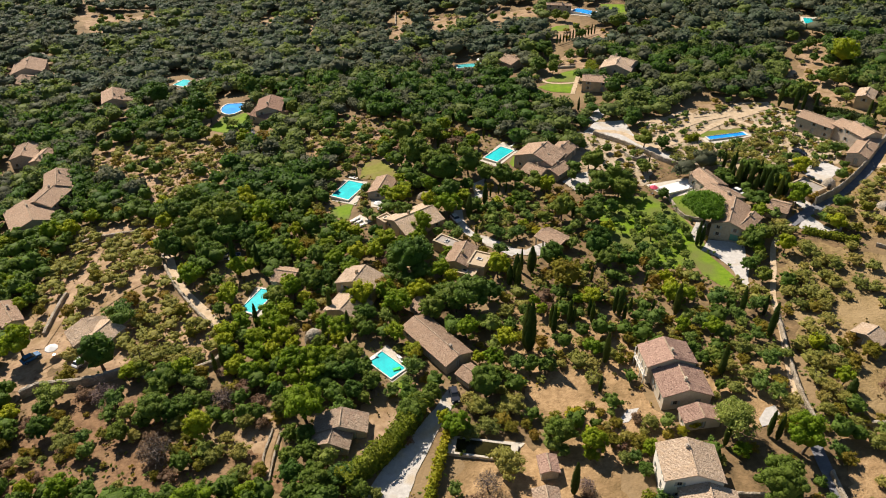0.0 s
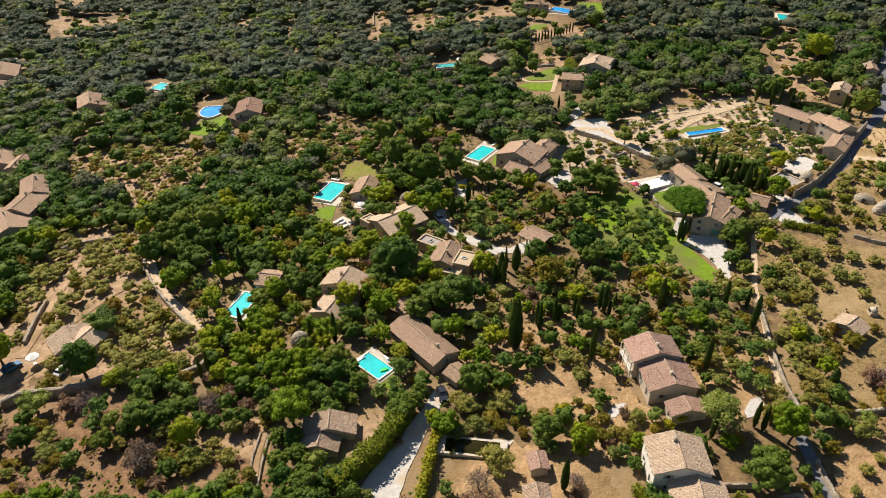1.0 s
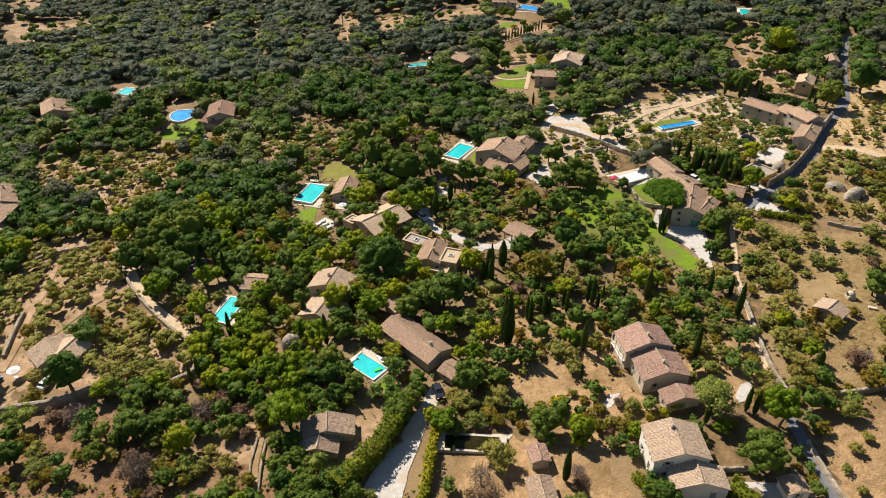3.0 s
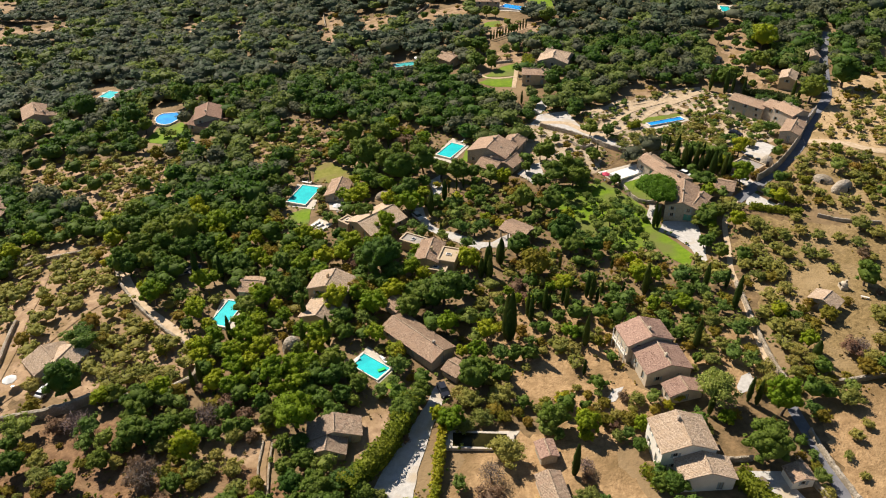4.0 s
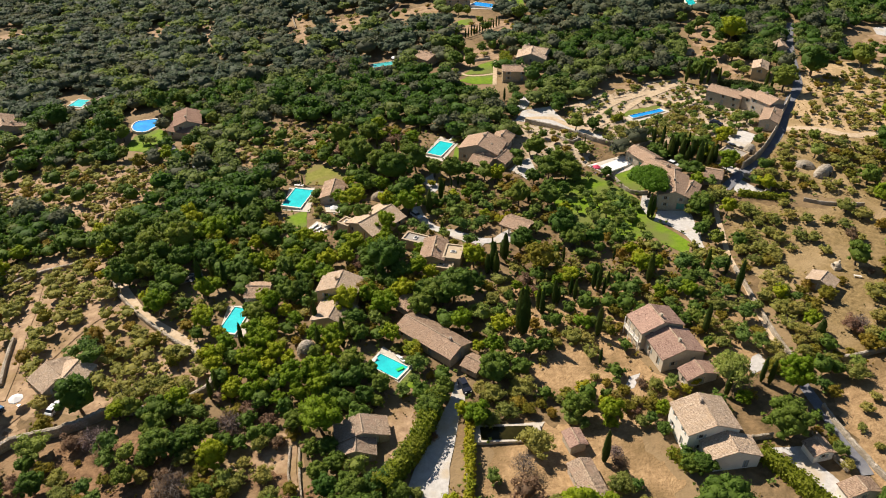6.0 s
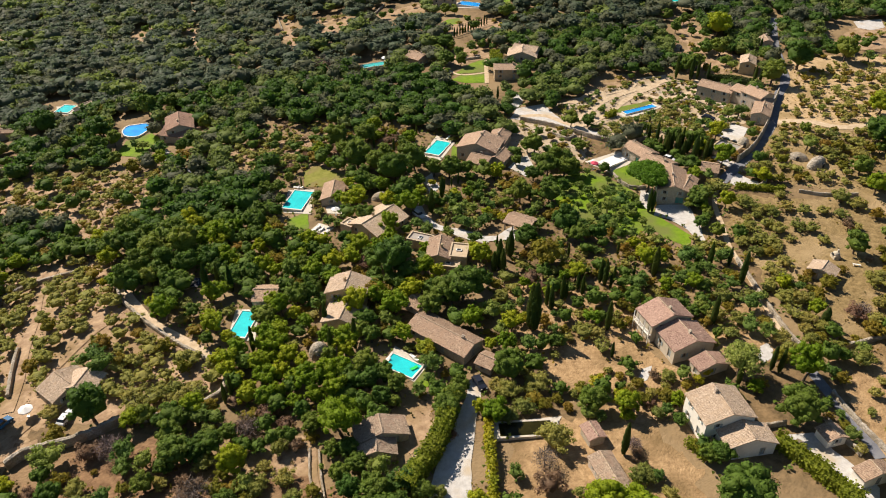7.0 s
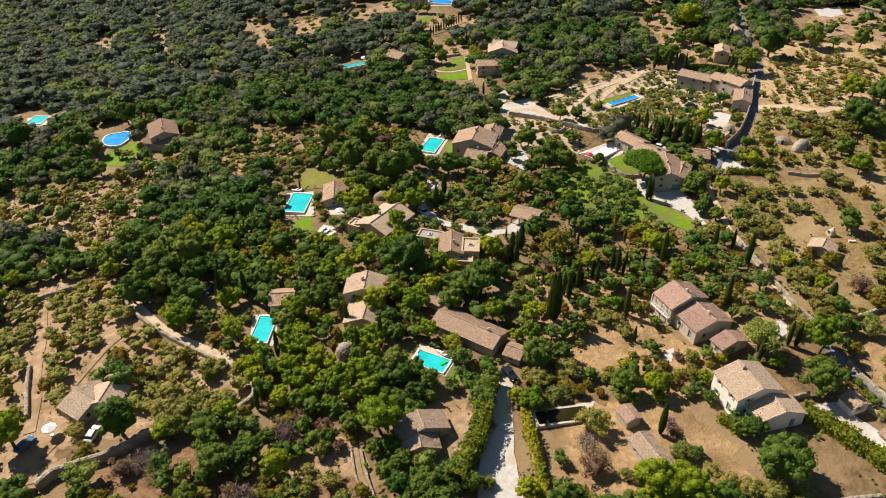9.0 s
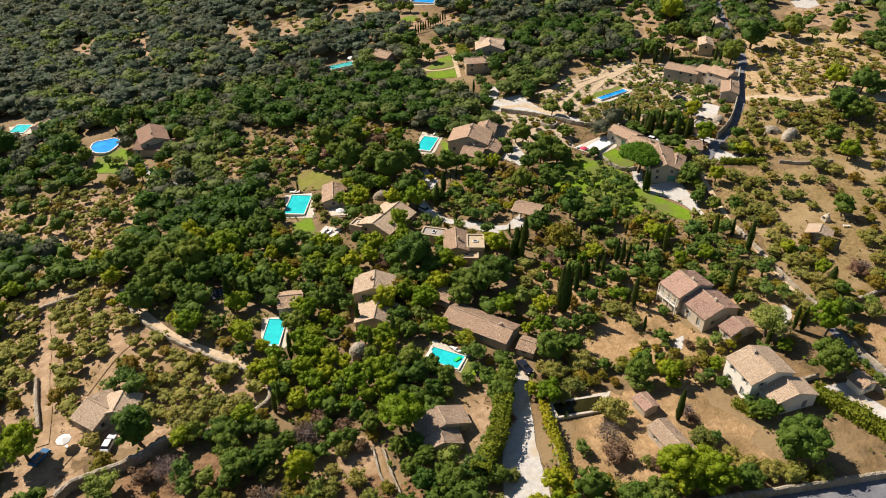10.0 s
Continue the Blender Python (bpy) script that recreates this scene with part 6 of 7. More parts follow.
MORE_TREES["shrub"] = [(-81, 112.5, 2.6), (-81.8, 111.3, 1.8), (-50.2, 90.1, 2.2), (-44.9, 86.6, 1.9), (-48.7, 93.4, 1.8), (-15.9, 138.8, 3), (-13.6, 129.5, 2.4), (-29.3, 126.9, 2), (21.3, 116.6, 2.4), (13, 93.5, 2.2), (16.2, 94.7, 1.6), (17, 91.5, 1.6), (31.4, 89.5, 2.3), (35.9, 88.2, 2.6), (-33, 85, 2), (86.9, 108.7, 2.8), (85.4, 113.2, 2), (93.9, 112.8, 1.8), (85.7, 92.3, 3), (82.2, 124.6, 2.2), (54.4, 105, 1.9), (35.9, 75.2, 1.9), (99.9, 169.2, 2.3), (9.2, 217.4, 2.2), (127.9, 232.2, 2.4)]
MORE_TREES["yellow"] = [(-6.3, 114.4, 2.8), (17.2, 118.2, 2), (15.5, 105.8, 1.9), (25.2, 96.2, 2.2), (88.6, 111, 1.4), (46.6, 91.9, 1.8), (44.2, 90.3, 1.6)]
MORE_TREES["oak"] += [(45.5, 192.1, 3.7), (45.2, 178.5, 3.9), (49.7, 176.7, 3.9), (49.8, 184, 3.2), (59.6, 189.2, 2.3), (51.9, 174.8, 2.4), (40, 176.5, 2.8), (62, 176, 1.8)]
MORE_TREES["olive"] += [(79.9, 196.5, 2.6), (76.2, 201.4, 2.5), (85.7, 195.2, 2.5), (71.1, 196.4, 2.3), (91.2, 195.9, 2.5), (71.7, 217.8, 2), (67.3, 215.3, 2)]
MORE_TREES["lush"] += [(102.6, 191.6, 2.1), (103.5, 187.8, 2.1)]
MORE_TREES["oak"] += [(-93.5, 260.4, 5.3), (-87.7, 252, 3.6), (-91.6, 248.5, 3.2), (-114.8, 274.1, 5.6), (-104.5, 255.1, 3), (-75.4, 272.7, 3.5), (-69.5, 277.1, 3.6), (-55.9, 252.2, 3.3)]
MORE_TREES["lush"] += [(-77.8, 245.8, 2.6), (-71.3, 243.1, 2.1)]
MORE_TREES["pine"] += [(-70, 229.5, 2.9), (-101, 265.2, 2.3)]
MORE_TREES["shrub"] += [(-103.3, 264.5, 2.1), (-100.5, 242, 2.4)]
MORE_TREES["olive"] += [(142, 196.2, 2.3), (148.6, 196.9, 2.2), (157.6, 199, 2.4), (148.4, 191.1, 2), (152.5, 186.4, 2.4), (132.5, 184.5, 1.9), (146.4, 178.2, 2.3), (174.5, 208.1, 2.6), (178.2, 200.7, 2.5), (176.4, 196.1, 2.3), (185, 198.4, 2.6), (132.4, 168.8, 3.1), (136.2, 166.6, 2.2), (119.9, 174.1, 2.2), (113.5, 168.5, 2.5), (120.6, 169.5, 2), (127, 159.8, 2.8), (133.5, 156.6, 3.2), (108.2, 165.5, 2.4), (101.8, 162, 1.9), (105, 159.8, 2.4), (115.9, 150.1, 3), (90.1, 146.1, 3.2), (94, 141.5, 2.6), (91.4, 141.6, 2.4), (98.8, 140.6, 2.6), (101.8, 137.5, 2.6), (106.1, 135.9, 2.3), (113.9, 138.8, 3.6), (116.4, 135.1, 3.1)]
MORE_TREES["olive"] += [(89.5, 135.7, 2.8), (90.3, 132.1, 2.8), (95.8, 132.4, 2.8), (98.1, 129.8, 2.8), (98.1, 124.5, 2.2), (83.3, 135.6, 2.9), (82, 130.4, 2.4), (85.5, 127.2, 2.3), (91.5, 128, 1.7), (83, 119, 2.5), (78.4, 115.5, 2.3), (79.5, 112.7, 1.9), (109.2, 133, 2.3), (109.3, 127, 2.2)]
MORE_TREES["lush"] += [(141.3, 185, 1.8), (188.7, 220.3, 3.4), (122, 165.1, 3.2), (113.5, 121.8, 2.6)]
MORE_TREES["oak"] += [(158.7, 221.5, 6.8), (180.4, 223.4, 5.4), (196.8, 215.8, 4.6), (162.9, 172, 4.9), (143.3, 161.4, 5.5), (144.5, 156.6, 4.8), (127.1, 173.9, 2.2), (127.2, 148.7, 3.6)]
MORE_TREES["pine"] += [(157.5, 178.6, 4.1), (124.5, 139.2, 3.5)]
MORE_TREES["yellow"] += [(81.5, 125.1, 1.4)]
MORE_TREES["brush"] += [(107.6, 128, 2.6)]
MORE_TREES["shrub"] += [(117.6, 129.9, 2.8)]
MORE_TREES["oak"] += [(23.9, 266.3, 4.1), (37.2, 273.8, 3.8), (42.8, 271.1, 3.1), (76.7, 318.3, 3.9), (82.8, 309.3, 2.8), (93.2, 320.3, 2.4), (53.1, 337.9, 3.3), (56.6, 335.0, 2.7), (61.6, 259.2, 2.0), (33.7, 298.1, 3.9), (41.2, 291.7, 4.3), (37.7, 306.5, 3.7), (43.4, 306.7, 3.5), (43.1, 288.3, 2.8), (37.2, 287.8, 2.8), (69.8, 253.3, 3.0), (74.8, 268.7, 2.3), (32.1, 316.8, 3.6), (38.2, 324.9, 3.4), (24.3, 313.6, 3.5), (93.6, 309.4, 2.6), (77.5, 310.2, 2.6), (88.7, 314.9, 2.6), (107.9, 319.8, 3.2), (72.5, 251.1, 2.6), (66.1, 246.1, 2.1)]
MORE_TREES["lush"] += [(31.8, 271.8, 2.5), (35.9, 265.6, 1.8), (89.3, 307.5, 2.8), (63.1, 290.6, 2.6), (60.0, 283, 1.9), (60.5, 289.0, 1.9), (82.6, 310.2, 2.6), (52.9, 290.1, 2.1), (66.4, 303.9, 1.8), (147.7, 264.8, 5.4), (157.4, 274.5, 3.0), (154.7, 299.4, 2.4), (153.4, 257.0, 2.9)]
MORE_TREES["yellow"] += [(71.2, 307.1, 2.0), (60.1, 326.8, 1.6), (63.1, 297.5, 2.0)]
MORE_TREES["olive"] += [(56.3, 289.1, 2.1), (51.9, 291.2, 1.9), (51.3, 280.5, 2.1), (60.7, 320.1, 1.6), (65.1, 322.9, 1.6), (47.5, 281.6, 1.6), (48.3, 332.1, 1.6), (75.8, 302.0, 2.0), (136.4, 265.2, 1.7), (132.9, 251.0, 1.4), (146.7, 277.3, 1.8)]
MORE_TREES["oak"] += [(139.4, 244.4, 3.6), (135.9, 247.2, 1.8), (125.9, 257.1, 3.2), (145.0, 280.4, 2.8), (141.1, 266.3, 2.2), (136.4, 271.6, 2.9), (140.5, 286.9, 3.3), (145.2, 242.9, 2.8), (152.1, 232.3, 3.2), (129.0, 227.6, 1.9)]
MORE_TREES["oak"] += [(36.8, 62.6, 5.6), (35.9, 73.3, 2.0), (38.0, 72.5, 2.5), (35.4, 82.2, 1.6), (0.9, 174.6, 4.6), (1.7, 129.9, 3.8), (5.8, 128.9, 5.4), (10.8, 132.0, 3.4), (-2.2, 126.4, 3.5), (-7.6, 143.9, 6.1), (-5.1, 140.1, 3.5), (32.1, 165.5, 4.0), (27.7, 163.7, 2.3), (40.0, 163.5, 3.8), (38.2, 147.9, 4.4), (39.6, 143.2, 3.5), (26.3, 144.7, 3.7), (-12.9, 141.6, 2.7)]
MORE_TREES["pine"] += [(16.8, 65.4, 4.0), (18.9, 62.8, 4.0), (13.2, 65.4, 3.4), (1.6, 168.6, 3.8), (13.3, 140.6, 3.1), (12.9, 144.9, 2.1), (19.0, 172.4, 1.9), (-5.5, 162.2, 3.2), (-0.5, 140.8, 3.2), (1.9, 138.5, 2.3), (1.3, 149.2, 1.8), (2.8, 146.9, 1.5), (42.9, 158.5, 2.2)]
MORE_TREES["olive"] += [(26.5, 64.1, 2.7), (26.0, 67.6, 1.9), (29.0, 61.5, 3.2), (32.1, 59.5, 3.2), (17.4, 132.9, 2.9), (18.0, 129.1, 2.1), (9.0, 123.1, 2.8), (18.5, 71.0, 1.8)]
MORE_TREES["yellow"] += [(24.7, 157.9, 1.8), (27.5, 160.2, 1.4), (27.8, 151.6, 1.6), (10.8, 182.4, 1.5)]
MORE_TREES["lush"] += [(9.0, 164.8, 2.3), (13.6, 163.9, 2.9), (18.1, 164.1, 2.3), (19.5, 156.9, 2.8), (14.2, 156.8, 2.5), (17.3, 155.5, 2.1), (23.6, 164.9, 2.0), (14.4, 150.1, 2.7), (1.7, 161.2, 2.4), (25.5, 169.9, 1.9), (13.2, 170.5, 2.2), (15.6, 170.6, 1.9), (16.8, 167.2, 1.8), (34.8, 159.6, 2.5), (32.7, 151.3, 2.7)]
MORE_TREES["shrub"] += [(28.8, 136.5, 5.5), (14.4, 131.0, 2.1), (-13.1, 134.8, 4.4), (-3.7, 136.6, 3.2), (-8.0, 134.2, 1.8)]
MORE_TREES["brush"] += [(23.4, 131.2, 2.7), (24.6, 127.4, 1.9)]
MORE_TREES["oak"] += [(-78.0, 274.5, 4.6), (-92.3, 260.9, 4.5), (-93.6, 249.3, 3.9), (-95.1, 242.8, 3.8), (-69.7, 268.9, 2.7), (-63.9, 237.2, 2.8), (-85.6, 236.4, 2.9)]
MORE_TREES["lush"] += [(-80.5, 247.2, 2.3), (-71.8, 246.5, 1.7), (-102.3, 269.0, 2.8)]
MORE_TREES["shrub"] += [(-78.9, 227.9, 4.4), (-96.3, 285.7, 3.4), (-63.2, 230.2, 3.9)]
MORE_TREES["olive"] += [(-23.7, 183.2, 2.2), (-22.7, 177.8, 1.9), (-23.5, 176.0, 1.4), (-8.9, 116.4, 1.1), (-17.9, 104.3, 2.7)]
MORE_TREES["oak"] += [(-33.3, 194.5, 2.7), (-29.8, 199.1, 2.0), (-37.3, 193.3, 2.8), (-33.0, 187.4, 2.0), (-34.7, 180.5, 2.5), (-27.2, 205.1, 1.7), (-8.6, 200.1, 3.8), (-1.1, 191.5, 4.0), (-4.2, 98.3, 2.8), (-14.2, 105.6, 2.0)]
MORE_TREES["pine"] += [(-11.7, 179.0, 2.5), (-17.1, 203.2, 1.9), (-34.3, 167.5, 1.9), (-6.1, 158.4, 2.0), (-8.2, 164.1, 1.8)]
MORE_TREES["yellow"] += [(-5.5, 115.1, 1.8)]
MORE_TREES["lush"] += [(-17.3, 182.9, 1.4), (-19.2, 171.1, 1.4), (-5.0, 109.7, 2.1), (-7.6, 105.7, 1.5), (-7.2, 96.7, 1.4)]
MORE_TREES["shrub"] += [(-10.2, 102.4, 1.5), (-4.2, 106.5, 1.3)]
CYPRESS_ROWS = [((49.0, 305.0), (66.7, 314.9), 13, 4.2), ((63.5, 291.5), (80.4, 298.2), 12, 4.8)]
CYPRESSES_EAST = [(18.5, 115.2, 12.4), (17.9, 116, 11.5), (23.9, 122, 6.5), (24.3, 120.3, 7.1), (28.1, 123, 6.5), (29, 123, 4.8), (32.8, 125.1, 4.8), (33.1, 123.1, 5.6), (38.7, 125.9, 6.5), (39.4, 124.7, 7), (40.3, 123.4, 4.1), (41.9, 125.2, 4.7), (33.9, 110.7, 7.7), (31.4, 102.8, 4.1), (47, 125.2, 4), (52.1, 124.8, 8.1), (55.6, 104.7, 7.6), (66.4, 124.4, 6.7), (71, 123.2, 5.2), (69.1, 115.3, 8.6), (51, 87.4, 6.3), (59.4, 89.1, 6.1), (60.6, 88.1, 6), (22.5, 78.4, 7.7)]
CYPRESSES_WEST = [(-42.4, 125.2, 6.9), (-52.4, 147, 9.9), (-50.3, 152.5, 5.8), (-47, 148.2, 7.4), (-63.8, 153.5, 2.9), (-48.3, 111.5, 5.4), (-47, 112.8, 6), (-26.2, 129.6, 6.2), (-26, 119.7, 6.7), (-20.8, 119.8, 7.9), (19.1, 142.2, 5.1), (21, 143, 4.8), (22.6, 143.9, 4.3), (35.5, 137.8, 4.1), (47.9, 135.7, 3.4), (-26.5, 195.4, 3.3), (3.9, 207.2, 4.4), (-1.7, 212.2, 4.4), (9.6, 206.3, 2.6), (65.2, 153.1, 7), (66.2, 152.9, 6.1), (138.9, 214.6, 5.4), (137, 215.3, 6.4), (82.6, 188.4, 6), (83.5, 184.9, 6.5), (84.6, 181.6, 6.5)]
CYPRESSES_NORTH = [(86, 180.3, 6.5), (88, 180.4, 6.5), (91, 182.4, 5.6), (86.4, 189.7, 5.6), (91.5, 178.7, 4.1), (13.6, 178.8, 3.4), (16, 179.8, 3.2), (18.1, 180.3, 3.7), (13.4, 217.2, 3.7), (3, 180, 2.5), (62.9, 195.8, 2.5), (47.6, 236.5, 4.7), (19.7, 147, 3.5), (34, 168, 5.4), (35.2, 166.3, 4.5), (115, 230.8, 8.3), (118.7, 226.9, 8.2), (124.8, 225.4, 5.8), (121.3, 226.8, 6.8), (158, 243.3, 4.8)]
BARE_TREES = [(-53.4, 88.9, 3.6), (-44, 101.8, 3), (-10.5, 290.3, 4.9), (42.2, 154.6, 0.3), (7.9, 79.5, 2.7), (24.8, 79.2, 1.7), (87.3, 98, 2.4), (-69.2, 104.4, 3.2)]
HEDGES = [
    (4.4, 2.8, "hedge_green", [(-4.9, 98.0), (-7.9, 91.8), (-11.0, 87.1), (-14.8, 83.2), (-17.4, 80.4)]),
    (2.4, 1.2, "hedge_yellow", [(1.7, 94), (-0, 88.3), (-1.8, 80.1), (-4.4, 70.9)]),
    (2.6, 2.6, "hedge_green", [(49.9, 73.3), (51.6, 69.1), (53.1, 65.1), (55.2, 58.3)]),
    (1.3, 4.2, "hedge_green", [(57.0, 268.6), (60.2, 279.0)]),
    (2, 1.6, "hedge_green", [(78, 209.9), (81.9, 211.2)]),
    (2.2, 1.6, "hedge_dark", [(124.3, 224.5), (131.8, 218.8), (136.3, 210.2)]),
    (1.6, 1.2, "hedge_green", [(92.8, 154.9), (100.6, 149.9), (103.3, 149)]),
    (1.6, 1.4, "hedge_green", [(34.8, 77.3), (36.2, 73.3)]),
]

for kind, places in (*KNOWN_TREES.items(), *MORE_TREES.items()):
    for x, y, r in places:
        plant(kind, x, y, r, PLANT_RNG.uniform(0.92, 1.1))
for places in (CYPRESSES_EAST, CYPRESSES_WEST, CYPRESSES_NORTH):
    for x, y, h in places:
        plant("cypress", x, y, h * 1.1, 1.0)
        PLACED[-1] = (x, y, 1.0 + h * 0.06)
        # empty disc on the camera side, so no tree hides the cypress
        PLACED.append((x - 0.4, y - 2.6, 1.2))


CONIFERS = [(17.5, 138.1, 9), (21.5, 141.7, 9), (15.9, 137.3, 7), (17.7, 136.1, 7.5), (7.2, 167.6, 9), (11.8, 174.4, 8), (8.6, 157.0, 4.5), (83.0, 181.7, 7.5), (83.6, 179.0, 8), (86.1, 180.7, 7), (86.2, 177.0, 8.5), (87.1, 175.0, 8), (89.5, 176.9, 7), (89.4, 172.4, 9), (91.5, 173.4, 8.5), (92.3, 171.4, 8), (94.3, 172.3, 7), (86.7, 184.3, 6.5), (92.5, 180.2, 6.5)]
for x, y, h in CONIFERS:
    plant("cypress", x, y, h * PLANT_RNG.uniform(1.0, 1.4), 0.7)
    PLACED[-1] = (x, y, 1.6)
plant("cypress", 77.7, 97.5, 11.0, 0.45)      # a short, stout one on the dry field
PLACED[-1] = (77.7, 97.5, 1.2)

for (x0, y0), (x1, y1), n, h in CYPRESS_ROWS:
    for i in range(n):
        x, y = x0 + (x1 - x0) * i / (n - 1), y0 + (y1 - y0) * i / (n - 1)
        plant("cypress", x, y, h * PLANT_RNG.uniform(0.85, 1.15), 1.0)
        PLACED[-1] = (x, y, 1.3)
        # no tree here: keeps the row visible from the camera
        PLACED.append((x - 0.6, y - 3.0, 1.2))


def bare_tree(x, y, r):
    """A leafless tree: trunk, limbs and fine twigs."""
    rs = np.random.RandomState(int(x * 10) % 97)
    thing = tagged(new("bare_tree"), "leafless grey-brown tree with fine twigs", "tree")
    thing.location = (x, y, ground_z(x, y))
    tv, tf = trunk_arrays(rs, r * 0.8, r * 0.06, 7, r * 0.55)
    new("trunk", mesh_from("trunk", tv, tf, ["bare_twig"])).parent = thing
    m = 1300
    d = rs.normal(size=(m, 3)); d /= np.linalg.norm(d, axis=1)[:, None]
    d[:, 2] = np.abs(d[:, 2])
    p = d * rs.uniform(0.35, 0.95, size=(m, 1)) * r + (0, 0, r * 0.55)
    q = p + (d * 0.4 + rs.normal(size=(m, 3)) * 0.75) * r * 0.17
    w = rs.normal(size=(m, 3)) * 0.028
    v = np.stack([p - w, p + w, q], 1).reshape(-1, 3)
    new("branching", mesh_from("branching", v, np.arange(m * 3).reshape(-1, 3), ["bare_twig"])).parent = thing
    PLACED.append((x, y, r))


for x, y, r in BARE_TREES:
    bare_tree(x, y, r)


def hedge(height, width, mat, pts):
    """A clipped hedge: a body with leaf clumps all over."""
    rs = np.random.RandomState(int(abs(pts[0][0]) * 7) % 89)
    V, F, k = [], [], 0
    line = along(pts, 0.8)
    body = [(q + s * width * 0.42 * sg, z) for q, s in line for sg, z in ((-1, -0.1), (-0.9, height * 0.9), (0.9, height * 0.9), (1, -0.1))]
    for q, z in body:
        V.append((q.x, q.y, ground_z(q.x, q.y) + z * (1 + 0.25 * noise.noise((q.x * 0.3, q.y * 0.3, 2.0)))))
    for i in range(len(line) - 1):
        for j in range(3):
            a, b = i * 4 + j, i * 4 + j + 1
            F += [(a, b, b + 4), (a, b + 4, a + 4)]
    k = len(V)
    n = int(len(line) * 0.8 * (2 * height + width) * 14)
    for _ in range(n):
        q, s = line[rs.randint(len(line))]
        u = rs.uniform(0, 2 * height + width)
        if u < height:
            off, z, nn = -width / 2, u, -s
        elif u > height + width:
            off, z, nn = width / 2, u - height - width, s
        else:
            off, z, nn = u - height - width / 2, height, Vector((0, 0))
        grow = 1 + 0.25 * noise.noise((q.x * 0.3, q.y * 0.3, 2.0)) + 0.12 * noise.noise((q.x * 1.1, q.y * 1.1, 6.0))
        off *= grow
        p = np.array((q.x + s.x * off, q.y + s.y * off, ground_z(q.x, q.y) + z * grow)) + rs.normal(size=3) * (0.25, 0.25, 0.14)
        nv = np.array((nn.x, nn.y, 0.5)) + rs.normal(size=3) * 0.6
        nv /= np.linalg.norm(nv)
        a = np.cross(nv, rs.normal(size=3)); a /= np.linalg.norm(a)
        b = np.cross(nv, a)
        sz = rs.uniform(0.14, 0.30)
        V += [p - a * sz, p + b * sz, p + a * sz, p - b * sz]
        F += [(k, k + 1, k + 2), (k, k + 2, k + 3)]
        k += 4
    ob = new("hedge", mesh_from("hedge", np.array([tuple(v) for v in V]), F, [mat]))
    tagged(ob, {"hedge_green": "thick leafy green hedge", "hedge_yellow": "yellow-green hedge along the drive", "hedge_dark": "dark clipped cypress hedge"}[mat], "hedge")


for h, w, m, pts in HEDGES:
    hedge(h, w, m, pts)
    for q, s in along(pts, 2.0):
        # the two offset discs keep the hedge's camera side free of trees
        PLACED += [(q.x, q.y, w * 0.8), (q.x - 0.5, q.y - 2.5, 1.2), (q.x - 1.0, q.y - 4.5, 0.6)]


# ---- wild trees: woods, groves and scrub ----
def grid_points(rs, x0, x1, y0, y1, step):
    gx, gy = np.meshgrid(np.arange(x0, x1, step), np.arange(y0, y1, step))
    gx = gx + (np.arange(gx.shape[0]) % 2)[:, None] * step / 2
    p = np.stack([gx.ravel(), gy.ravel()], 1)
    return p + rs.uniform(-0.38, 0.38, size=p.shape) * step


def blocked(p, r, h, planted=True):
    """Points too close to buildings, pools, drives and trees already there, or where a tree would hide these from the
    camera or shade the open places.
    """
    bad = np.zeros(len(p), bool)
    for poly in CLEAR:
        bad |= inside(poly, p[:, 0], p[:, 1])
        # offsets along the view, so no tree stands between camera and outline
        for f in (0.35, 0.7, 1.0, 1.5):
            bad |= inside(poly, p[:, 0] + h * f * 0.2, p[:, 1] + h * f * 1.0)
    for poly in CAMERA_SIGHT:
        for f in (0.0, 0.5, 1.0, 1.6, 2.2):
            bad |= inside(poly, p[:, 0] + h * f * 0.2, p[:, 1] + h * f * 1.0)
            # offset away from the sun, so no tree shadow falls on the place
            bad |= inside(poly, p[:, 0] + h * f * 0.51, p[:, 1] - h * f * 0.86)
    for poly in OPEN + [SLOPE] + (PLANTED if planted else GLADES):
        bad |= inside(poly, p[:, 0], p[:, 1])
    for k, w, pts in ROADS:
        for q, s in along(pts, 2.0):
            bad |= np.hypot(p[:, 0] - q.x, p[:, 1] - q.y) < w / 2 + r * 0.7
    for x, y, rr in PLACED:
        bad |= np.hypot(p[:, 0] - x, p[:, 1] - y) < (rr + r) * 0.62
    return bad


PLANTED = [[(20.0, 64.5), (24.9, 69.1), (38.0, 72.3), (50.0, 74.8), (53.7, 74.5), (58.8, 62.0), (50.4, 53.5)], [(-48.0, 162.9), (7.6, 149.0), (33.4, 145.6), (50.6, 143.1), (63.9, 138.7), (80.7, 139.0), (87.1, 139.6), (93.5, 132.2), (114.4, 125.7), (69.5, 63.2), (31.9, 70.4), (-42.0, 85.2)], [(-89.7, 118.0), (-74.2, 115.1), (-51.2, 112.2), (-48.7, 121.6), (-53.3, 129.8), (-65.6, 144.3), (-68.7, 154.3), (-46.8, 148.2), (-41.5, 85.1), (-81.8, 93.8)], [(-22.4, 233.4), (4.5, 226.7), (45.7, 189.2), (56.3, 194.3), (56.3, 172.5), (65.0, 151.8), (63.9, 138.7), (33.4, 145.6), (7.6, 149.0), (-23.8, 156.9)], [(91.4, 157.8), (121.9, 144.7), (131.6, 136.2), (114.7, 118.8), (103.0, 123.4), (89.9, 120.4), (81.1, 110.2), (72.6, 113.7)]]       # ground whose trees all stand in the lists above
SLOPE = DRY[10]       # the parched slope below the wall
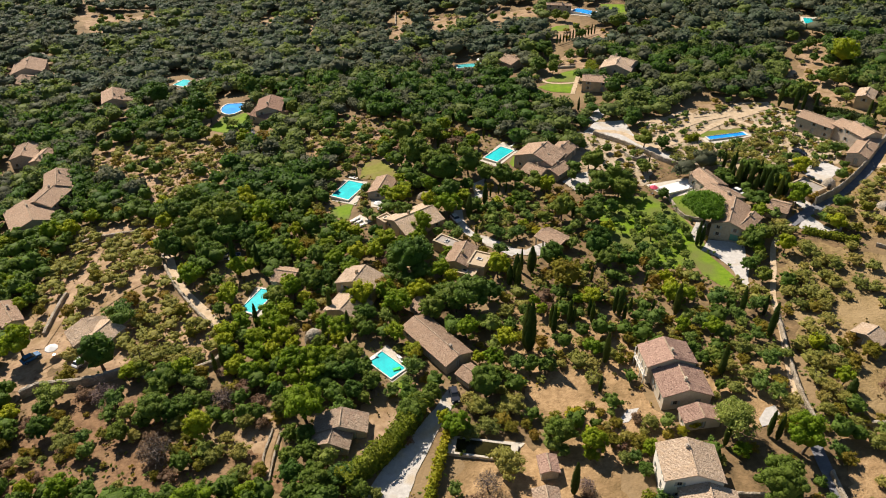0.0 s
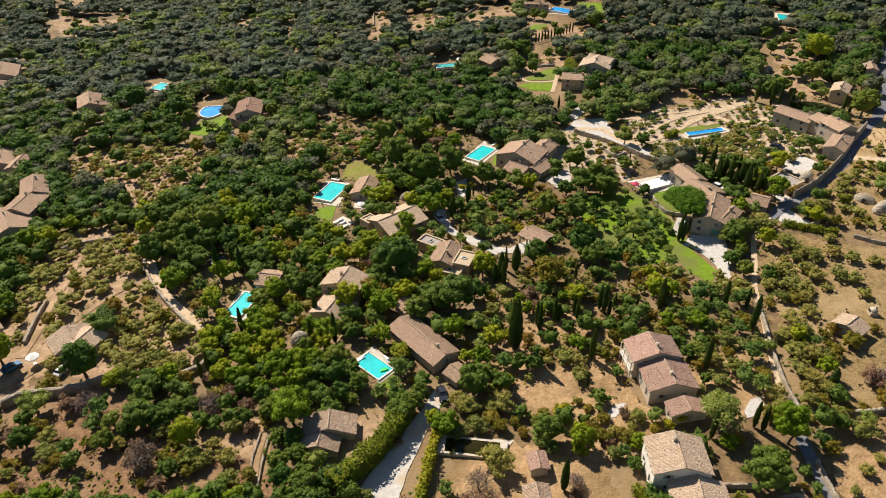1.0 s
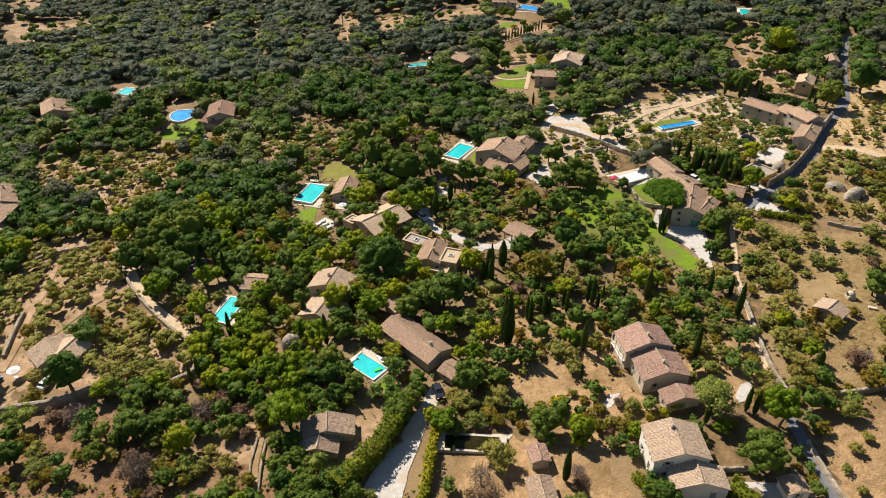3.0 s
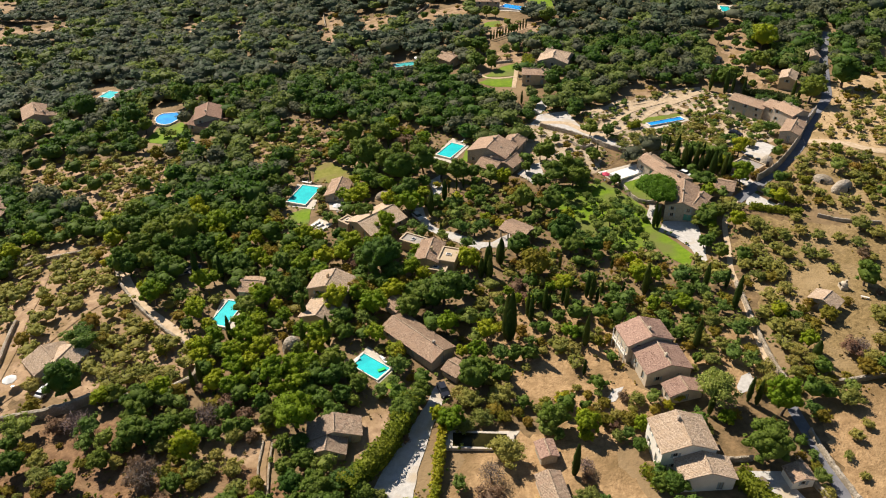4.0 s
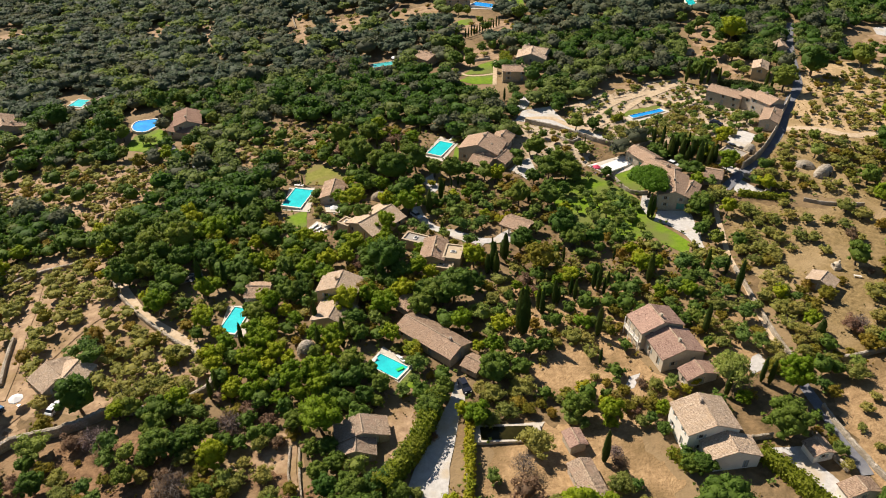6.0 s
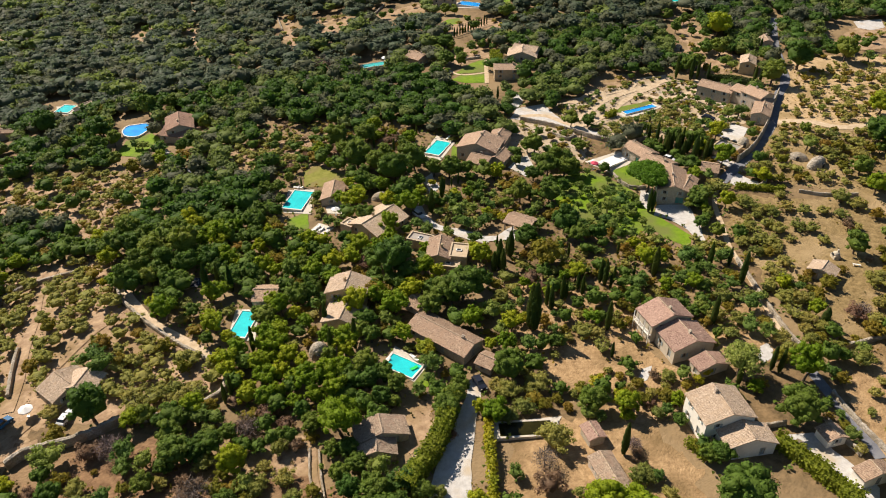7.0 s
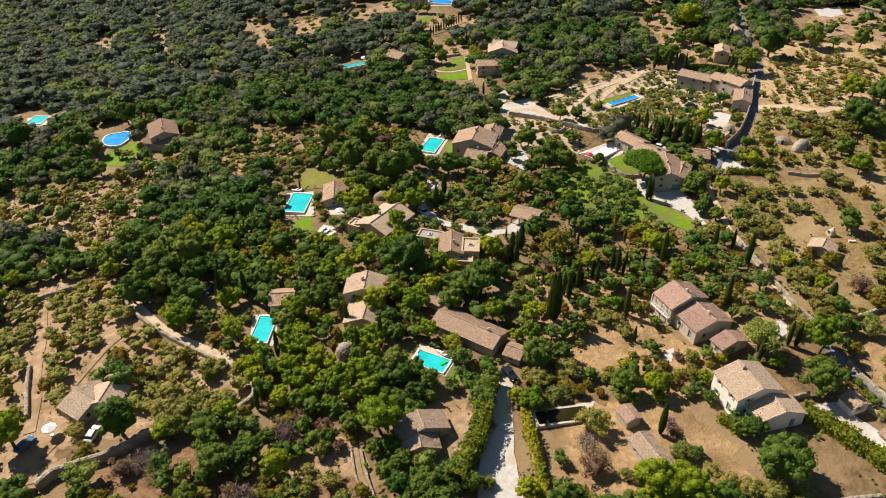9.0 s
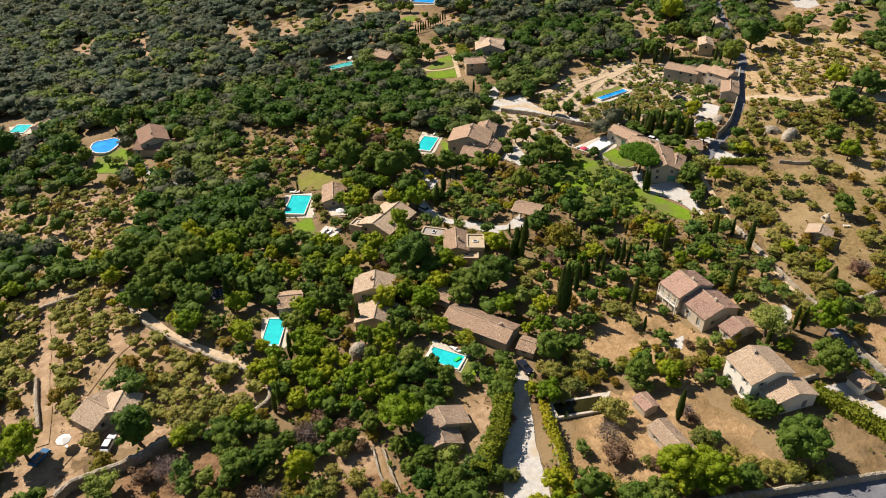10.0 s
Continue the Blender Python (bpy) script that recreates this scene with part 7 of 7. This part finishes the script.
GLADES = [[(20.0, 64.5), (24.9, 69.1), (38.0, 72.3), (50.0, 74.8), (53.7, 74.5), (58.8, 62.0), (50.4, 53.5)],
          [(91.4, 157.8), (121.9, 144.7), (131.6, 136.2), (114.7, 118.8), (103.0, 123.4), (89.9, 120.4), (81.1, 110.2), (72.6, 113.7)],
          [(-100.2, 119.8), (-91.0, 117.0), (-84.7, 114.7), (-66.4, 112.8), (-69.7, 108.4), (-90.9, 102.2)], [(-91.4, 123.3), (-78.5, 118.4), (-71.0, 115.9), (-50.2, 113.5), (-49.3, 111.0), (-65.8, 112.3), (-81.0, 111.3), (-86.8, 109.0)],
          [(32.5, 82.8), (33.8, 66.9), (46.7, 61.4), (46.5, 56.2), (46.2, 52.6), (17.4, 64.7)], [(1.1, 95.0), (20.9, 91.4), (20.0, 83.2), (-0.5, 85.7)],
          [(85.1, 117.2), (91.6, 129.0), (103.7, 129.4), (113.7, 124.6), (89.9, 91.7), (77.9, 92.2), (77.8, 97.0), (85.8, 110.5)],
          [(72.4, 87.2), (87.9, 88.9), (69.5, 63.2), (66.9, 63.7)],
          [(20.3, 87.4), (26.3, 88.9), (32.4, 84.6), (35.8, 79.7), (36.2, 73.3), (32.8, 70.2), (3.7, 76.0), (-0.6, 79.4), (0.7, 86.8), (8.9, 85.4), (16.4, 85.3)],
          [(21.0, 107.9), (26.8, 104.8), (23.0, 98.3), (16.2, 98.9), (19.0, 104.9)],
          [(-79.4, 109.5), (-62.9, 108.6), (-60.9, 103.8), (-66.3, 90.6), (-75.6, 92.7)],
          [(-44.5, 96.1), (-31.3, 94.6), (-31.1, 82.9), (-44.0, 85.6)],
          [(52.2, 84.2), (60.1, 88.2), (69.0, 83.5), (59.2, 74.8), (61.4, 64.7), (47.6, 67.3), (48.9, 75.6)],
          [(36.3, 111.0), (37.4, 103.7), (40.6, 99.4), (35.1, 94.4), (32.4, 103.4)],
          [(-14.9, 101.1), (-9.4, 100.0), (-11.2, 93.1), (-16.7, 90.2), (-14.2, 95.1)],
          [(20.0, 126.9), (27.1, 123.4), (25.3, 119.1), (20.7, 111.3), (22.7, 107.5), (19.7, 115.0), (17.7, 122.5)]]       # open ground between the trees
GARDENS = [(14.7, 192.5), (42.7, 184.5), (77.5, 178.3), (73.6, 138.4), (54.1, 113.8), (36.2, 94.1), (10.4, 101.5), (13.9, 123.2), (4.2, 128)]
OPEN = GRAVEL + TERRACES + LAWNS[:1] + LAWNS[2:] + BARE_YARDS + CLEARINGS
GROVES = SOIL[:2] + SOIL[3:4] + SOIL[13:14]
CLEAR += GRAVEL
# far clearings, terraces and lawns are kept in the camera's view too
CAMERA_SIGHT += SOIL[8:11] + SOIL[15:22] + SOIL[24:]
CAMERA_SIGHT += TERRACES + LAWNS[:1] + LAWNS[2:]
SCRUB = DRY[:10]


def in_any(polys, p):
    r = np.zeros(len(p), bool)
    for poly in polys:
        r |= inside(poly, p[:, 0], p[:, 1])
    return r


def view_cone(p):
    """The part of the hillside that the flight passes over or sees."""
    return inside([(-98, 72), (-305, 470), (-150, 560), (218, 358), (280, 248), (88, 68), (50, 40), (-40, 58)], p[:, 0], p[:, 1])


def scatter():
    rs = np.random.RandomState(5)
    near = []

    def put(p, r, chances, low, high):
        for x, y in p:
            k, kind = rs.uniform(), chances[-1][0]
            for name, upto in chances:
                if k < upto:
                    kind = name
                    break
            rr = rs.uniform(low, high) * (0.8 if kind in ("olive", "shrub", "lush") else 1)
            near.append((kind, x, y, rr))
            PLACED.append((x, y, rr * 0.55))
    # olives on the lawn, close together
    p = grid_points(rs, 20, 90, 110, 190, 3.1)
    p = p[inside(LAWNS[1], p[:, 0], p[:, 1])]
    p = p[~blocked(p, 1.2, 1.5, False)]
    put(p[rs.uniform(size=len(p)) < 0.7], 1.2, (("lush", 1),), 1.5, 2.3)
    # groves of olives, in loose rows
    p = grid_points(rs, -150, 160, 55, 260, 4.0)
    p = p[in_any(GROVES, p)]
    p = p[~blocked(p, 1.6, 1.8)]
    put(p[p[:, 1] < 170], 1.6, (("olive", 0.86), ("shrub", 1)), 2.5, 3.9)
    far_p = p[p[:, 1] >= 170]
    put(far_p[rs.uniform(size=len(far_p)) < 0.97], 1.6, (("olive", 0.80), ("oak", 0.9), ("shrub", 1)), 2.0, 3.5)
    # dry scrub and gardens, each with its own cover
    for poly, cover, low, high, chances in zip(DRY, (0.95, 0.9, 0.97, 0.2, 0.75, 0.75, 0.75, 0.45, 0.9, 0.6), (2.0, 1.7, 2.0, 0.7, 1.0, 1.5, 1.5, 1.6, 1.7, 1.5), (3.5, 2.9, 3.6, 1.5, 2.3, 3.0, 2.8, 3.0, 2.8, 2.8),
                                              ((("olive", 0.7), ("shrub", 1)),) * 4 + ((("oak", 0.15), ("olive", 0.4), ("shrub", 1)),) + ((("oak", 0.14), ("pine", 0.2), ("lush", 0.35), ("olive", 0.65), ("shrub", 1)),) * 3 + ((("olive", 0.7), ("shrub", 1)),) * 2):
        p = grid_points(rs, -130, 260, 40, 330, 3.9)
        p = p[inside(poly, p[:, 0], p[:, 1]) & ~in_any(GROVES, p) & view_cone(p)]
        p = p[~blocked(p, 1.3, 1.8)]
        put(p[rs.uniform(size=len(p)) < cover], 1.3, chances, low, high)
    # the garden by the long pool: low bushes
    p = grid_points(rs, 40, 150, 170, 240, 2.2)
    p = p[in_any([SOIL[4], SOIL[6]], p)]
    p = p[~blocked(p, 0.8, 1.0)]
    put(p[rs.uniform(size=len(p)) < np.where(inside(SOIL[4], p[:, 0], p[:, 1]), 0.3, 0.95)], 0.8, (("olive", 0.35), ("lush", 0.8), ("shrub", 1)), 0.9, 2.1)
    # thin cover on the other stony patches
    p = grid_points(rs, -160, 220, 45, 400, 5.0)
    p = p[in_any(SOIL, p) & ~in_any(GROVES + DRY + BARE_YARDS + SOIL[6:7], p) & view_cone(p)]
    p = p[~blocked(p, 1.5, 2.0)]
    put(p[rs.uniform(size=len(p)) < 0.5], 1.5, (("oak", 0.4), ("olive", 0.75), ("shrub", 1)), 1.3, 2.8)
    # small trees and bushes that fill the gardens
    p = grid_points(rs, -20, 110, 60, 200, 3.1)
    p = p[inside(GARDENS, p[:, 0], p[:, 1]) & ~in_any(SCRUB + SOIL + LAWNS, p)]
    p = p[~blocked(p, 1.2, 1.8)]
    put(p[rs.uniform(size=len(p)) < 0.9], 1.2, (("oak", 0.25), ("pine", 0.42), ("lush", 0.58), ("olive", 0.78), ("shrub", 1)), 1.3, 2.7)
    # mixed trees between the houses
    p = grid_points(rs, -135, 150, 50, 185, 3.9)
    p = p[view_cone(p) & ~in_any(GROVES + SCRUB + SOIL + LAWNS + [GARDENS], p)]
    p = p[~blocked(p, 1.7, 2.4)]
    p = p[rs.uniform(size=len(p)) < 0.86]
    bright = (p[:, 0] > -62) & (p[:, 0] < -8) & (p[:, 1] > 92) & (p[:, 1] < 132)
    put(p[bright], 2, (("pine", 0.6), ("oak", 0.85), ("shrub", 1)), 2.2, 3.8)
    put(p[~bright], 2, (("pine", 0.2), ("oak", 0.78), ("olive", 0.9), ("shrub", 1)), 2.2, 3.9)
    # lower trees that close the canopy
    p = grid_points(rs, -135, 150, 50, 185, 2.9)
    p = p[view_cone(p) & ~in_any(GROVES + SCRUB + SOIL + LAWNS + [GARDENS], p)]
    p = p[~blocked(p, 1.5, 1.6)]
    put(p, 1.5, (("pine", 0.12), ("oak", 0.68), ("olive", 0.84), ("shrub", 1)), 1.9, 3.2)
    # saplings and bushes that fill the planted ground between the listed trees
    for x0, x1, step, low, high, chances in ((-95, 4, 3.1, 1.9, 3.3, (("pine", 0.2), ("oak", 0.62), ("brush", 0.66), ("lush", 0.74), ("shrub", 1))),
                                             (4, 118, 2.55, 1.5, 2.8, (("oak", 0.2), ("pine", 0.27), ("lush", 0.42), ("olive", 0.74), ("shrub", 1)))):
        p = grid_points(rs, x0, x1, 55, 225, step)
        p = p[in_any(PLANTED, p) & ~in_any(LAWNS, p)]
        p = p[~blocked(p, 1.4, 2.2, False)]
        put(p[rs.uniform(size=len(p)) < (0.95 if x0 < 0 else 0.97)], 1.1, chances, low, high)
    # bushes on the parched slope
    p = grid_points(rs, -100, -5, 60, 120, 3.0)
    p = p[inside(SLOPE, p[:, 0], p[:, 1])]
    near_tree = np.zeros(len(p), bool)
    for x, y, rr in PLACED:
        near_tree |= np.hypot(p[:, 0] - x, p[:, 1] - y) < rr + 0.6
    put(p[~near_tree & (rs.uniform(size=len(p)) < 0.75)], 1.0, (("brush", 0.15), ("olive", 0.45), ("lush", 0.55), ("shrub", 1)), 0.8, 2.3)
    # single trees in the far clearings
    p = grid_points(rs, -260, 260, 220, 480, 6.0)
    p = p[in_any(SOIL[8:11] + SOIL[15:22] + SOIL[24:], p) & ~in_any(CLEAR + LAWNS, p)]
    put(p[rs.uniform(size=len(p)) < 0.6], 2, (("oak", 0.6), ("olive", 0.8), ("shrub", 1)), 1.6, 3.4)
    # low scrub above the turquoise pool
    p = grid_points(rs, -50, -5, 195, 250, 2.3)
    p = p[inside([(-36.8, 246.4), (-13.5, 240.7), (-12.8, 223.4), (-22.2, 206.9), (-28.5, 200.4), (-42.5, 205.6)], p[:, 0], p[:, 1]) & ~in_any(OPEN, p)]
    put(p[rs.uniform(size=len(p)) < 0.75], 1, (("brush", 0.1), ("olive", 0.35), ("lush", 0.5), ("oak", 0.62), ("shrub", 1)), 0.8, 2.1)
    # far woods
    far = []
    for y0, y1, step, low, high in ((185, 290, 4.5, 2.6, 5.0), (290, 640, 5.6, 3.4, 6.4)):
        p = grid_points(rs, -420, 420, y0, y1, step)
        p = p[view_cone(p) & ~in_any(GROVES + SCRUB + SOIL, p)]
        p = p[~blocked(p, 1.8, 4.6)]
        far.append([("wood", x, y, rs.uniform(low, high)) for x, y in p])
    return near, far


def stuff(name, label, category, templates, places, mat, rs):
    """Many plants that nobody could count, as one object."""
    V, F, k = [], [], 0
    for kind, x, y, r in places:
        v, f = templates[rs.randint(len(templates))]
        a = rs.uniform(0, 2 * np.pi)
        c, s = np.cos(a), np.sin(a)
        w = np.stack([v[:, 0] * c - v[:, 1] * s, v[:, 0] * s + v[:, 1] * c, v[:, 2] * rs.uniform(0.85, 1.2)], 1) * r + (x, y, ground_z(x, y))
        V.append(w)
        F.append(f + k)
        k += len(v)
    if V:
        ob = new(name, mesh_from(name, np.concatenate(V), np.concatenate(F), [mat], True))
        tagged(ob, label, category, kind="stuff")


NEAR, FAR = scatter()
counts = {k: len(KNOWN_TREES.get(k, ())) + len(MORE_TREES.get(k, ())) for k in SPECIES}
rest = {}
for kind, x, y, r in sorted(NEAR, key=lambda q: q[2]):
    counts[kind] = counts.get(kind, 0) + 1
    if counts[kind] <= 296:
        plant(kind, x, y, r, PLANT_RNG.uniform(0.85, 1.15))
    else:
        rest.setdefault(kind, []).append((kind, x, y, r))
RS = np.random.RandomState(21)


def low_templates(shape, lobes, count, leaf, squash, lift, n=6, core=0.84, ruffle=0.6):
    out = []
    for i in range(n):
        v, f = crown_arrays(np.random.RandomState(100 + i), shape, lobes, count, leaf, core=core, ruffle=ruffle)
        out.append((v * (1, 1, squash) + (0, 0, lift), f))
    return out


for kind, places in rest.items():
    stuff({"brush": "dry_scrub", "oak": "oak_grove", "pine": "pine_grove", "olive": "olive_grove", "shrub": "scrub", "lush": "olive_grove"}[kind], {"brush": "dry reddish-brown bushes", "oak": "dense dark holm oaks between the houses", "pine": "bright green pines between the houses", "olive": "scattered grey-green olive trees", "shrub": "yellowish scrub on dry grass", "lush": "silvery olive trees of the gardens"}[kind],
          "vegetation", low_templates("full" if kind in ("oak", "pine") else "loose", 12, 130, 0.10, 0.85 if kind in ("oak", "pine") else 0.68, 0.85 if kind in ("oak", "pine") else 0.52), places, "leaf_" + kind, RS)
# low crowns with randomly turned leaves soften contrast, standing in for haze
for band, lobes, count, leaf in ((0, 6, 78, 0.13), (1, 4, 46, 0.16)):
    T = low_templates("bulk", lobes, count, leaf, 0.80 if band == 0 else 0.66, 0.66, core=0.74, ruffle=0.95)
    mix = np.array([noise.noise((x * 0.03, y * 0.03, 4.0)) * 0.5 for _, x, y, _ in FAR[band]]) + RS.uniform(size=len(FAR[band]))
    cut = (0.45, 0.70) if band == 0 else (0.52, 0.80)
    for lo, hi, mat, label in ((-9, cut[0], "leaf_oak" if band == 0 else "leaf_wood_hazed", "dense dark green oak wood covering the far slope"), (cut[0], cut[1], "leaf_wood_brown_hazed", "olive-brown scrub oaks of the far wood"), (cut[1], 9, "leaf_wood_light_hazed", "lighter green trees of the far wood")):
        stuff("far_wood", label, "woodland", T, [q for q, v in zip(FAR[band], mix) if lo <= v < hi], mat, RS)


def understory():
    """Low bushes and tufts between the trees."""
    rs = np.random.RandomState(9)
    p = grid_points(rs, -140, 160, 45, 230, 2.4)
    p = p[view_cone(p)]
    bad = in_any(OPEN + CLEAR + LAWNS, p) | (in_any(GLADES, p) & (rs.uniform(size=len(p)) < 0.7))
    for k, w, pts in ROADS:
        for q, s in along(pts, 2.0):
            bad |= np.hypot(p[:, 0] - q.x, p[:, 1] - q.y) < w / 2 + 0.5
    p = p[~bad]
    thin = in_any(GROVES + SCRUB + SOIL, p)
    p = p[rs.uniform(size=len(p)) < np.where(thin, 0.75, 0.95)]
    garden = inside(GARDENS, p[:, 0], p[:, 1])
    return [("bush", x, y, rs.uniform(0.45, 1.15) * (1.25 if g else 0.85 if t else 1.1)) for (x, y), t, g in zip(p, in_any(GROVES + SCRUB + SOIL, p), garden)]


LOW = understory()
LOW_T = low_templates("loose", 2, 10, 0.30, 0.8, 0.5)
parched = in_any(GROVES + SCRUB + SOIL, np.array([q[1:3] for q in LOW]))
MOIST, PARCHED = [q for q, d in zip(LOW, parched) if not d], [q for q, d in zip(LOW, parched) if d]
stuff("undergrowth", "low green bushes under the trees", "undergrowth", LOW_T, MOIST[0::4] + MOIST[1::4], "leaf_oak", RS)
stuff("undergrowth", "low yellow-green bushes between the trees", "undergrowth", LOW_T, MOIST[2::4] + PARCHED[1::3], "leaf_shrub", RS)
stuff("undergrowth", "low grey-green bushes between the trees", "undergrowth", LOW_T, MOIST[3::4], "leaf_lush", RS)
stuff("dry_weeds", "dry straw-coloured weeds and tufts", "weeds", LOW_T, PARCHED[2::3] + PARCHED[0::3], "leaf_dry", RS)
